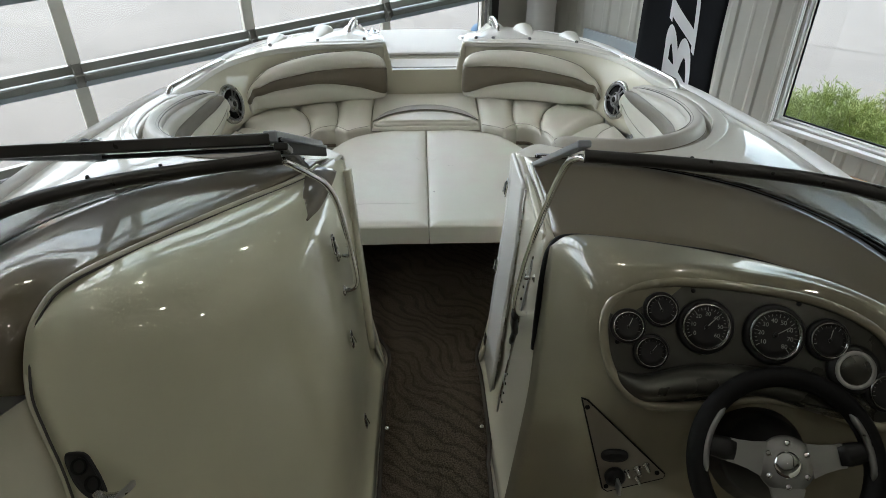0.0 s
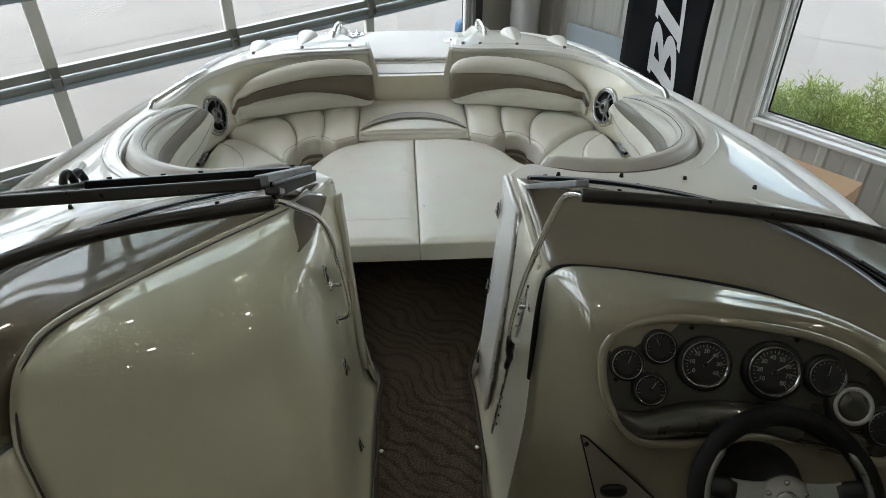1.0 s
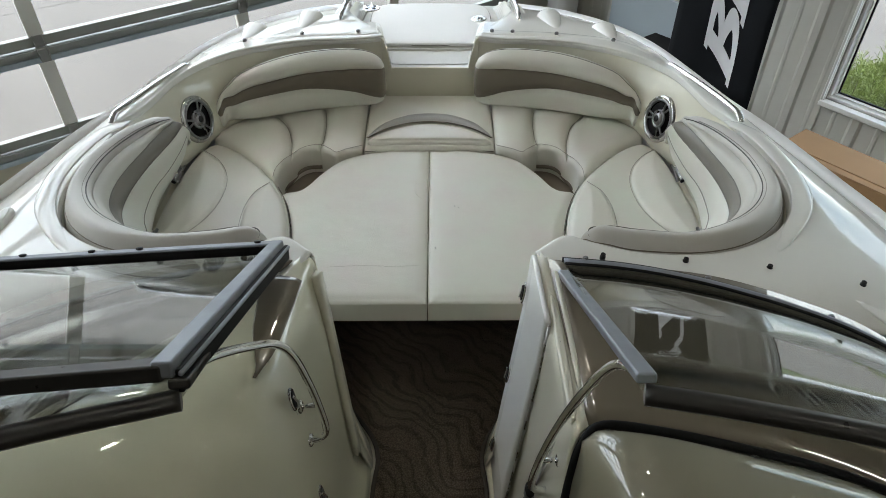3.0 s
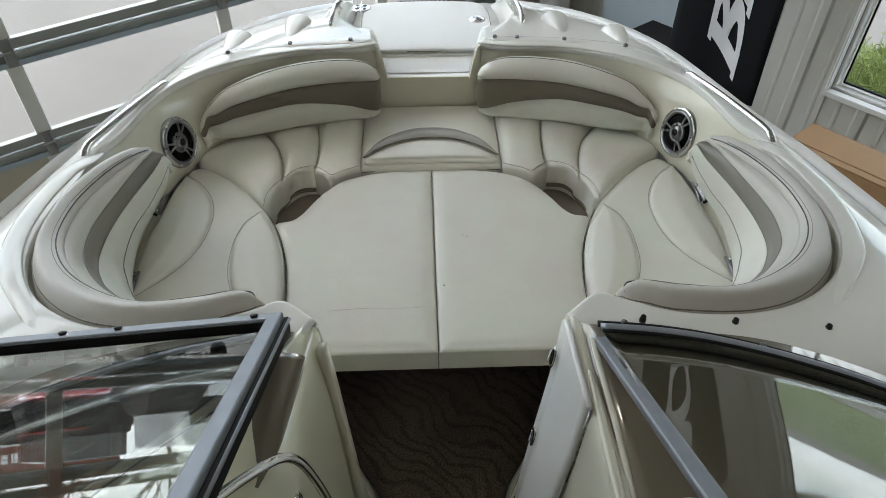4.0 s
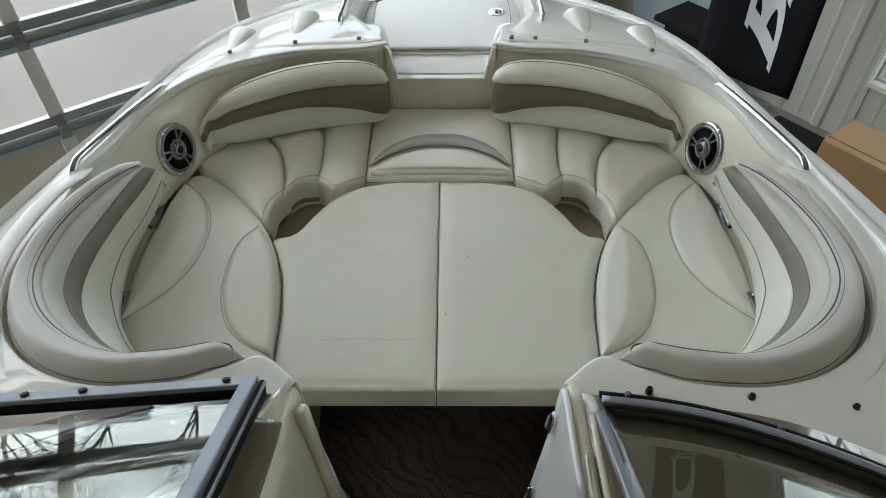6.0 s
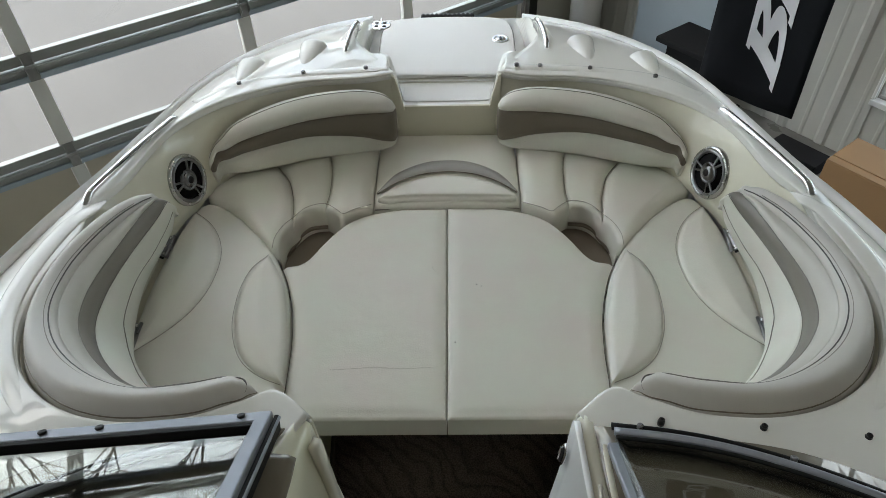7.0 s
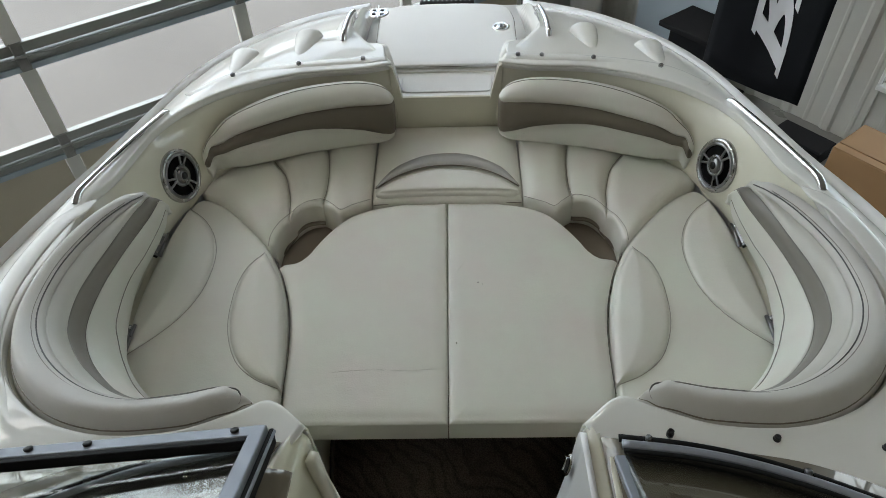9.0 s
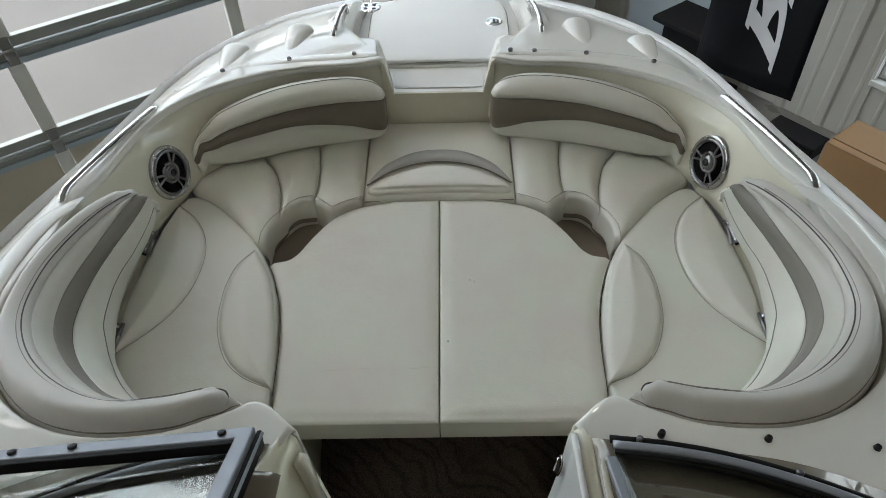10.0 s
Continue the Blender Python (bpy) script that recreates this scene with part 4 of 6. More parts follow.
part("dash_pod", sheet_bm(POD_LINES, 6, 5), POD, boat, "glossy champagne moulded dash pod", solid=0.006)
trim_line = crvk([(.236, 1.13, .50), (.240, 1.145, .62), (.248, 1.165, .70), (.262, 1.188, .742), (.300, 1.214, .756), (.40, 1.199, .757), (.515, 1.168, .757), (.61, 1.137, .757), (.70, 1.097, .756), (.80, 1.027, .753), (.88, .937, .748), (.97, .807, .743)], 6)
part("trim_gasket", tube_bm(trim_line, 0.0085, 8), RUBBER, boat, "black rubber edge trim")
for x, y, z in ((.335, 1.178, .778), (.515, 1.140, .776), (.70, 1.066, .775), (.80, .99, .768)):
    part("screw", lathe_bm([(0.0065, -0.004), (0.0065, 0.002), (0.004, 0.004)], frame_at((x, y, z), (1, 0, 0), (0, .6, .8)), 12), RUBBER, boat)


# ---- helm fittings ----
DM = frame_at((.533, .927, .739), (.985, -.16, -.05), (-.15, -.80, .58))      # the instrument panel
plate = thing("instrument_panel", "dark metallic instrument panel set in the champagne dash pod", "panel", DM.translation)
outline = [(-.205, -.042), (-.206, .006), (-.178, .044), (-.110, .070), (-.022, .078), (.081, .077), (.184, .068), (.266, .041), (.318, .004), (.345, -.08), (.335, -.155), (.26, -.145), (.17, -.126), (.09, -.126), (.02, -.148), (-.06, -.166), (-.122, -.170), (-.160, -.140), (-.190, -.10)]
bm = cushion_bm(outline, -0.03, 0.006, 0.006, 0.0, 96, DM, cuts=2)
under(part("face", bm, PANEL), plate)
ol = even(chaikin([(p[0], p[1], 0.010) for p in outline], 2), 110, closed=True)
under(part("rim", tube_bm([DM @ p for p in ol], 0.009, 8, closed=True, flat=0.8), POD, label="rounded champagne rim"), plate)
ledge = sheet_bm([[DM @ Vector(p) for p in row] for row in (
    [(-.178, -.110, .008), (-.125, -.112, .012), (-.054, -.086, .014), (.0, -.074, .015), (.09, -.070, .015), (.20, -.085, .014), (.31, -.11, .010)],
    [(-.176, -.116, .010), (-.122, -.124, .034), (-.052, -.098, .036), (.0, -.086, .037), (.09, -.082, .037), (.20, -.097, .036), (.30, -.12, .012)],
    [(-.165, -.135, .010), (-.118, -.145, .036), (-.050, -.130, .040), (.0, -.122, .042), (.09, -.112, .042), (.20, -.125, .040), (.29, -.14, .012)],
    [(-.140, -.156, .008), (-.110, -.162, .010), (-.050, -.150, .010), (.0, -.138, .010), (.09, -.122, .010), (.20, -.140, .010), (.28, -.152, .008)])], 4, 4)
under(part("ledge", ledge, PANEL, label="rounded metallic ledge below the dials", solid=0.003), plate)
for x, y in ((-.176, -.055), (-.045, .060), (.148, .058), (-.03, -.142)):
    under(part("screw", lathe_bm([(0.0045, 0.004), (0.0045, 0.008), (0.003, 0.0095)], DM @ pose(x, y, 0), 10), RUBBER), plate)


def gauge(x, y, r, numbers, start, sweep, needle, small=False):
    m = DM @ pose(x, y, 0.006)
    g = thing("gauge", "small round black gauge with a chrome rim" if small else "large round black dial gauge with white numerals and a chrome rim", "gauge", m.translation, "instrument gauges")
    g.matrix_world = m
    local = Matrix()
    part("housing", lathe_bm([(r * 1.16, -0.004), (r * 1.19, 0.005), (r * 1.10, 0.013), (r * 1.0, 0.012)], local, 40), BLACK, g)
    part("bezel", lathe_bm([(r * 0.99, 0.008), (r * 1.0, 0.016), (r * 0.95, 0.020), (r * 0.90, 0.018), (r * 0.88, 0.012)], local, 40), RING, g, "dark chrome bezel ring")
    part("dial", lathe_bm([(r * 0.90, 0.0125), (r * 0.90, 0.0135), (r * 0.6, 0.014)], local, 40), DIAL, g, "matt black dial")
    bm = bmesh.new()
    count = 25 if not small else 13
    for i in range(count):
        a = radians(start - sweep * i / (count - 1))
        long = i % 4 == 0
        box_bm((r * (0.16 if long else 0.08), r * 0.022, 0.0006), pose(0, 0, 0.0145, 0, 0, math.degrees(a)) @ pose(r * 0.76, 0, 0), bm)
    part("tick_marks", bm, DIAL_WHITE, g, smooth=False)
    bm = box_bm((r * 0.72, r * 0.035, 0.001), pose(0, 0, 0.0165, 0, 0, needle) @ pose(r * 0.24, 0, 0))
    part("needle", bm, DIAL_WHITE, g, "white pointer", smooth=False)
    part("pivot", lathe_bm([(r * 0.09, 0.0145), (r * 0.09, 0.018), (r * 0.05, 0.019)], local, 16), BLACK, g)
    for i, n in enumerate(numbers):
        a = radians(start - sweep * i / (len(numbers) - 1))
        text_mesh("numeral", n, r * 0.24, pose(math.cos(a) * r * 0.55, math.sin(a) * r * 0.55, 0.0147), DIAL_WHITE, g)
    return g


gauge(-.017, -.005, .045, ["0", "10", "20", "30", "40", "50", "60"], 215, 250, 50)
gauge(.108, -.004, .048, ["10", "20", "30", "40", "50", "60", "70", "80"], 215, 265, 35)
for x, y, nd in ((-.160, -.022, 70), (-.102, .017, 120), (-.112, -.065, 60), (.203, -.002, 80)):
    gauge(x, y, .029 if x < 0 else .034, [], 200, 220, nd, True)
gauge(.312, -.084, .032, [], 200, 220, 60, True)
# round marine remote with a pale ring
m = DM @ pose(.253, -.051, 0.006)
remote = thing("audio_remote", "round black audio remote with a pale button ring", "remote", m.translation)
remote.matrix_world = m
part("housing", lathe_bm([(.046, -0.004), (.046, 0.008), (.040, 0.014), (.036, 0.015)], Matrix(), 40), BLACK, remote)
part("button_ring", lathe_bm([(.036, 0.0145), (.036, 0.0165), (.0285, 0.0175), (.0275, 0.0145)], Matrix(), 40), SATIN_RING, remote, "pale silver ring")
part("display", lathe_bm([(.027, 0.0150), (.026, 0.0168), (.01, 0.0172)], Matrix(), 40), PANEL, remote, "grey round display")

# triangular switch plate with ignition
TM = frame_at((.356, .846, .470), (.985, -.1, 0), (-.05, -.95, .28))
switch = thing("switch_panel", "brushed triangular switch plate with rocker, toggle and ignition key", "switch panel", TM.translation)
switch.matrix_world = TM
bm = bmesh.new()
tri = [(-.072, .127), (-.060, .122), (.112, -.044), (.110, -.053), (-.002, -.089), (-.012, -.083)]
bm.faces.new([bm.verts.new((x, y, 0)) for x, y in tri])
ext = bmesh.ops.extrude_face_region(bm, geom=bm.faces[:])
for v in [g for g in ext["geom"] if isinstance(g, bmesh.types.BMVert)]:
    v.co.z += 0.004
part("plate", bm, SWITCHPLATE, switch, smooth=False, bevel=0.0012)
rimline = [Vector((x, y, 0.002)) for x, y in tri]
part("gasket", tube_bm(even(rimline, 90, True), 0.0022, 6, closed=True), RUBBER, switch)
part("rocker", cushion_bm([(-.024, -.016), (-.024, .015), (.032, .015), (.032, -.016)], 0.003, 0.012, 0.006, 0.001, 40), BLACK, switch, "black oval rocker switch")
part("ignition", lathe_bm([(.021, .003), (.021, .012), (.016, .016), (.006, .017)], pose(.009, -.050, 0), 24), BLACK, switch, "black ignition lock")
part("key", box_bm((.006, .022, .03), pose(.012, -.058, .028)), STEEL, switch, smooth=False, bevel=0.001)
for x, y, r in ((.053, -.030, .009), (.070, -.022, .008), (.032, -.037, .006), (.055, -.053, .007)):
    part("toggle", lathe_bm([(r, .003), (r, .007), (r * .5, .008), (r * .45, .022), (r * .2, .024)], pose(x, y, 0, 12, 8, 0), 14), CHROME, switch, "chrome toggle")
for x, y in ((-.060, .108), (.095, -.040), (-.006, -.076)):
    part("screw", lathe_bm([(.005, .003), (.005, .006), (.003, .007)], pose(x, y, 0), 10), RUBBER, switch)

# steering wheel
SM = frame_at((.610, .705, .605), (1, -.1, 0), (-.1, -.72, .68))
wheel = thing("steering_wheel", "three-spoke sports steering wheel with a black padded rim and brushed hub", "steering wheel", SM.translation)
wheel.matrix_world = SM
ring = [Vector((.152 * math.cos(a), .152 * math.sin(a), 0.0)) for a in [2 * math.pi * i / 72 for i in range(72)]]
part("rim", tube_bm(ring, 0.0185, 14, closed=True), RUBBER, wheel, "black padded rim")
for side in (-1, 1):
    arc = [Vector((.142 * math.cos(a) * side, .142 * math.sin(a), 0.013)) for a in [radians(-8 + 5 * i) for i in range(11)]]
    part("grip_inlay", tube_bm(arc, [0.002] + [0.0075] * 9 + [0.002], 8, flat=0.7), GUN, wheel, "grey thumb-grip inlay")
part("hub_plate", lathe_bm([(.048, -.006), (.050, .0), (.048, .006), (.030, .010)], Matrix(), 36), SPOKE, wheel, "brushed aluminium hub plate")
part("horn_cap", lathe_bm([(.025, .008), (.024, .013), (.017, .018), (.006, .020)], Matrix(), 28), CHROME, wheel, "domed chrome centre cap")
for i in range(6):
    a = radians(30 + 60 * i)
    part("hub_bolt", lathe_bm([(.0055, .006), (.0055, .012), (.003, .013)], pose(.037 * math.cos(a), .037 * math.sin(a), 0), 8), CHROME, wheel)
for a in (12, 168, 270):
    c, sn = math.cos(radians(a)), math.sin(radians(a))
    px, py = -sn, c
    bm = bmesh.new()
    prof = [(0.040, .030), (0.062, .024), (0.085, .021), (0.100, .021)]
    top, bot = [], []
    for d, w in prof:
        for k, lst in ((0.006, top), (0.001, bot)):
            lst.append([(c * d + px * e, sn * d + py * e, k) for e in (-w, -w * .4, w * .4, w)])
    grid_bm(top, bm=bm)
    grid_bm(bot, bm=bm)
    part("spoke", bm, SPOKE, wheel, "brushed aluminium spoke", smooth=False, solid=0.003)
    arm = [Vector((c * d, sn * d, .004)) for d in (.090, .108, .126, .150)]
    part("spoke_grip", tube_bm(arm, [.018, .021, .019, .017], 10, flat=.55), BLACK, wheel, "black moulded spoke grip")
part("column_boot", lathe_bm([(.036, -.01), (.045, -.03), (.075, -.085), (.095, -.14)], Matrix(), 32), BLACK, wheel, "black column boot")


# ---- aisle fittings ----
def latch(p, out, group="aisle latches"):
    """An oval chrome pull latch flush on a side wall; out: its outward direction."""
    m = frame_at(p, (0, 0, 1), out)
    o = thing("pull_latch", "oval chrome flush pull latch", "latch", p, group)
    o.matrix_world = m
    part("plate", cushion_bm([(-.030, -.013), (-.030, .013), (.030, .013), (.030, -.013)], 0, .006, .003, 0, 40), CHROME, o)
    part("cup", cushion_bm([(-.022, -.008), (-.022, .008), (.022, .008), (.022, -.008)], .004, .0075, .001, 0, 32), BLACK, o, "dark recess")
    part("lever", box_bm((.030, .006, .004), pose(.002, .002, .010, 0, 8, 12)), CHROME, o, smooth=False, bevel=.001)
    return o


for p in ((-.247, 1.335, .668), (-.2215, 1.305, .385), (-.203, 1.290, .085)):
    latch((p[0] + .004, p[1], p[2]), (1, -.05, .08))
for p in ((.240, 1.630, .655), (.222, 1.615, .395), (.199, 1.605, .11)):
    latch((p[0] - .018, p[1], p[2]), (-1, 0, .10))

# port grab handle with two stanchions
grab = thing("grab_handle", "bent stainless grab handle on the port console side", "grab handle", (-.24, 1.35, .72), "stainless handles")
line = crvk([(-.292, 1.150, .990), (-.283, 1.195, .957), (-.262, 1.255, .905), (-.240, 1.310, .850), (-.224, 1.338, .79), (-.210, 1.355, .69), (-.200, 1.361, .60), (-.196, 1.361, .540), (-.204, 1.357, .518), (-.228, 1.352, .512)], 7)
under(part("bar", tube_bm(line, 0.0075, 10), CHROME), grab)
under(part("stanchion", tube_bm([(-.202, 1.360, .618), (-.240, 1.356, .618)], 0.005, 8), CHROME), grab)
for p in ((-.237, 1.356, .618), (-.229, 1.352, .512)):
    under(part("flange", lathe_bm([(.014, -.004), (.014, .003), (.009, .006)], frame_at(p, (0, 0, 1), (1, 0, .08)), 16), CHROME), grab)

# helm grab handle
grab = thing("grab_handle", "bent stainless grab handle on the helm side", "grab handle", (.24, 1.3, .7), "stainless handles")
line = crvk([(.300, 1.120, .998), (.286, 1.142, .990), (.270, 1.172, .955), (.246, 1.200, .85), (.226, 1.217, .745), (.210, 1.227, .64), (.202, 1.230, .565), (.206, 1.234, .530), (.222, 1.238, .515), (.240, 1.240, .513)], 7)
under(part("bar", tube_bm(line, 0.0075, 10), CHROME), grab)
under(part("stanchion", tube_bm([(.210, 1.227, .635), (.248, 1.226, .635)], 0.005, 8), CHROME), grab)
for p in ((.244, 1.226, .635), (.240, 1.240, .513)):
    under(part("flange", lathe_bm([(.013, -.004), (.013, .003), (.009, .006)], frame_at(p, (0, 0, 1), (-1, 0, .08)), 16), CHROME), grab)
# door stay: perforated strip with a black clamp
stay = thing("door_stay", "perforated steel door stay with a black clamp on the helm side", "stay", (.215, 1.3, .35))
a, b = Vector((.232, 1.262, .68)), Vector((.196, 1.305, .10))
m = frame_at((a + b) / 2, a - b, (-1, 0, .1))
under(part("strip", box_bm(((a - b).length, .014, .004), m), STEEL, smooth=False, bevel=.001), stay)
for i in range(14):
    p = a.lerp(b, (i + .6) / 14.5)
    under(part("hole", lathe_bm([(.0035, 0), (.0035, .0026)], frame_at(p, (0, 1, 0), (-1, 0, .1)), 8), RUBBER), stay)
under(part("clamp", tube_bm(crvk([(.203, 1.238, .520), (.206, 1.258, .470), (.212, 1.270, .435), (.206, 1.278, .39)], 4), [.016] * 9 + [.012] * 4, 8, flat=.6), BLACK, label="black plastic clamp"), stay)

# helm locker door and its channel
locker = thing("locker_door", "grey-white flat locker door in the helm side wall", "door", (.22, 1.6, .4))
rows = []
for z, x in ((.03, .180), (.36, .208), (.60, .227), (.735, .232), (.762, .233)):
    rows.append([(x, 1.628 + (.015 if z > .1 else 0) - (.010 if z > .74 else 0), z), (x + .002, 1.53, z), (x + .005, 1.44, z)])
under(part("leaf", sheet_bm(rows, 3, 3), WHITE_GEL, solid=.010), locker)
bm = tube_bm([(.190, 1.435, .03), (.215, 1.435, .36), (.234, 1.435, .60), (.240, 1.435, .755)], .003, 8)
under(part("hinge_strip", bm, STEEL, label="piano hinge"), locker)
part("shelf_ridge", tube_bm(crvk([(.273, 1.612, .744), (.274, 1.57, .748), (.275, 1.50, .749), (.276, 1.40, .749), (.274, 1.30, .748), (.270, 1.235, .746)], 5), [.004] + [.0075] * 24 + [.004], 10), GEL, boat, "rounded cream ridge beside the brown shelf")
bm = cushion_bm([(.246, 1.225), (.246, 1.30), (.247, 1.42), (.249, 1.520), (.258, 1.522), (.262, 1.49), (.264, 1.40), (.263, 1.30), (.260, 1.225)], .60, .760, .005, .0, 90, cuts=1)
part("locker_channel", bm, GEL, boat, "cream moulded door channel")
# port strip along the jamb
bm = sheet_bm([[(-.228, 1.60, .73), (-.208, 1.595, .36), (-.192, 1.58, .10)], [(-.222, 1.622, .73), (-.202, 1.615, .36), (-.186, 1.60, .10)]], 5, 2)
strip_door = thing("door_stop_strip", "narrow cream strip standing on the port jamb", "strip", (-.19, 1.6, .4))
under(part("strip", bm, GEL, solid=.016), strip_door)

# carpet with its binding and snaps
carpet = thing("carpet", "dark brown patterned loop-pile carpet runner with bound edges", "carpet", (0, 1.4, 0))
left = crvk([(-.155, .45, .010), (-.152, 1.10, .010), (-.148, 1.50, .010), (-.140, 1.62, .010), (-.165, 1.70, .010), (-.24, 1.80, .010), (-.33, 1.92, .010), (-.36, 2.5, .010)], 6)
right = [Vector((-p.x + (.012 if p.y > 1.2 else 0), p.y, p.z)) for p in left]
bm = grid_bm([[a.lerp(b, t) for t in (0, .2, .4, .6, .8, 1)] for a, b in zip(left, right)])[0]
under(part("weave", bm, CARPET, solid=.010), carpet)
for ln in (left, right):
    under(part("binding", tube_bm([p + Vector((0, 0, .003)) for p in ln], .007, 8, flat=.8), BINDING, label="dark stitched binding"), carpet)
for x, y in ((-.139, 1.322), (.145, 1.319), (-.139, .80), (.145, .80)):
    under(part("snap", lathe_bm([(.008, .012), (.008, .017), (.004, .0195)], pose(x, y, 0), 14), CHROME, label="chrome snap"), carpet)


aft = thing("cockpit_carpet", "dark brown loop-pile carpet on the cockpit sole", "carpet", (0, -.8, 0))
under(part("weave", box_bm((1.86, 2.9, .008), pose(0, -1.02, .001)), CARPET, smooth=False, bevel=.002), aft)


# ---- windscreens ----
BASE = [(.292, 1.622, .755), (.385, 1.609, .756), (.471, 1.590, .756), (.552, 1.563, .756), (.628, 1.532, .755), (.72, 1.487, .753), (.815, 1.425, .750), (.915, 1.32, .745), (.99, 1.18, .742), (1.04, 1.00, .74), (1.06, .70, .735), (1.06, .40, .735)]
CREST = {1: [(.278, 1.066, 1.032), (.35, 1.052, 1.032), (.42, 1.036, 1.032), (.49, 1.018, 1.032), (.553, 1.000, 1.032), (.66, .962, 1.032), (.75, .912, 1.030), (.815, .84, 1.028), (.865, .72, 1.025), (.895, .57, 1.02), (.915, .32, 1.01), (.925, .07, 1.0)],
         -1: [(.271, 1.053, 1.043), (.317, 1.040, 1.043), (.385, 1.022, 1.043), (.449, 1.003, 1.043), (.511, .983, 1.043), (.60, .945, 1.042), (.677, .889, 1.040), (.74, .80, 1.036), (.79, .68, 1.03), (.83, .50, 1.02), (.87, .25, 1.01), (.89, .05, 1.0)]}


def windscreen(s, label):
    o = thing("windscreen", label, "windscreen", (.29 * s, 1.6, .75), "windscreen panels")
    inset = .048 if s < 0 else 0.0      # the port screen ends beneath the folded panel
    base = crvk(mirror([(BASE[0][0] + inset, *BASE[0][1:])] + BASE[1:], s), 6)
    crest = crvk(mirror(CREST[s], s), 6)
    n = len(base)
    slope = [(c - b).normalized() for b, c in zip(base, crest)]
    glass = [[b.lerp(c, t) for b, c in zip(base, crest)] for t in (.02, .25, .5, .75, .98)]
    p = under(part("glass", grid_bm(glass)[0], SHIELD, label="smoked curved glass", solid=.004), o)
    p.visible_shadow = False
    under(part("base_gasket", tube_bm([b + Vector((0, .006, -.002)) for b in base], .0075, 8, flat=.7), RUBBER, label="black rubber base gasket"), o)
    under(part("base_rail", tube_bm([b + d * .014 + Vector((0, .0, .006)) for b, d in zip(base, slope)], .0085, 6, flat=.45), ALU, label="grey aluminium base rail"), o)
    under(part("glazing_strip", tube_bm([b + d * .030 + Vector((0, .0, .004)) for b, d in zip(base, slope)], .0045, 6, flat=.6), RUBBER, label="black glazing strip"), o)
    under(part("top_rail", tube_bm(crest, .015, 8, flat=.8), ALU_DARK, label="dark bronze top rail"), o)
    a, b = base[0], crest[0]
    m = frame_at((a + b) / 2, b - a, Vector((0, .5, .85)))
    under(part("end_post", box_bm(((b - a).length + .008, .026, .014), m), ALU if s > 0 else ALU_DARK, label="aluminium end post", smooth=False, bevel=.004), o)
    for i in (3, 20, 34, 46):
        p = base[i] + Vector((0, .006, .006))
        under(part("screw", lathe_bm([(.006, -.003), (.006, .003), (.004, .005), (.002, .003)], frame_at(p, (1, 0, 0), (0, .4, .9)), 12), GUN), o)
    return o


windscreen(-1, "curved smoked port windscreen in dark aluminium framing")
windscreen(1, "curved smoked helm windscreen in dark aluminium framing")
# centre panel, folded flat over the port screen
o = thing("centre_windscreen", "flat centre windscreen panel folded over the port screen", "windscreen", (-.3, 1.6, .83), "windscreen panels")
A, B, C, D = Vector((-.286, 1.624, .800)), Vector((-.868, 1.572, .800)), Vector((-.276, 1.068, 1.078)), Vector((-.800, 1.003, 1.078))
nrm = (B - A).cross(C - A).normalized()
nrm = nrm if nrm.z > 0 else -nrm
flat_d = D - nrm * (D - A).dot(nrm)
q = [A, B, flat_d, C]
bm = bmesh.new()
mid = (A + B + C + D) / 4
sag = (-0.003, -0.003, 0.005, 0.005)      # the pane sits a little loose in its frame
low = [bm.verts.new(mid + (v - mid) * .985 + nrm * (g - .002)) for v, g in zip(q, sag)]
hi = [bm.verts.new(mid + (v - mid) * .985 + nrm * (g + .002)) for v, g in zip(q, sag)]
bm.faces.new(low)
bm.faces.new(hi)
for i in range(4):
    bm.faces.new((low[i], low[(i + 1) % 4], hi[(i + 1) % 4], hi[i]))
p = under(part("glass", bm, SHIELD, label="smoked flat glass", smooth=False), o)
p.visible_shadow = False
for nm, a, b, w, mat in (("hinge_rail", A, C, .026, ALU), ("top_rail", C, D, .030, ALU_DARK), ("base_rail", A, B, .030, ALU), ("end_rail", B, D, .028, ALU_DARK)):
    inset = (mid - (a + b) / 2)
    inset = (inset - (b - a).normalized() * inset.dot((b - a).normalized())).normalized() * w * .5
    m = frame_at((a + b) / 2 + inset, b - a, nrm)
    ln = (b - a).length + (.0 if nm in ("hinge_rail", "end_rail") else -.026)
    under(part(nm, box_bm((ln, w, .022), m), mat, smooth=False, bevel=.004), o)
    if nm == "base_rail":
        inward = 1 if m.col[1].to_3d().dot(inset) > 0 else -1
        under(part("seal_strip", box_bm((ln - .03, .011, .018), m @ pose(0, inward * (w * .5 + .0058), 0)), RUBBER, label="black glazing seal", smooth=False, bevel=.002), o)
        for t in (-.435, -.02, .145, .38):
            under(part("stud", lathe_bm([(.006, .008), (.006, .012), (.007, .0125), (.007, .015), (.003, .016)], m @ pose(t * ln, 0, 0), 12), BLACK, label="black rubber stud"), o)
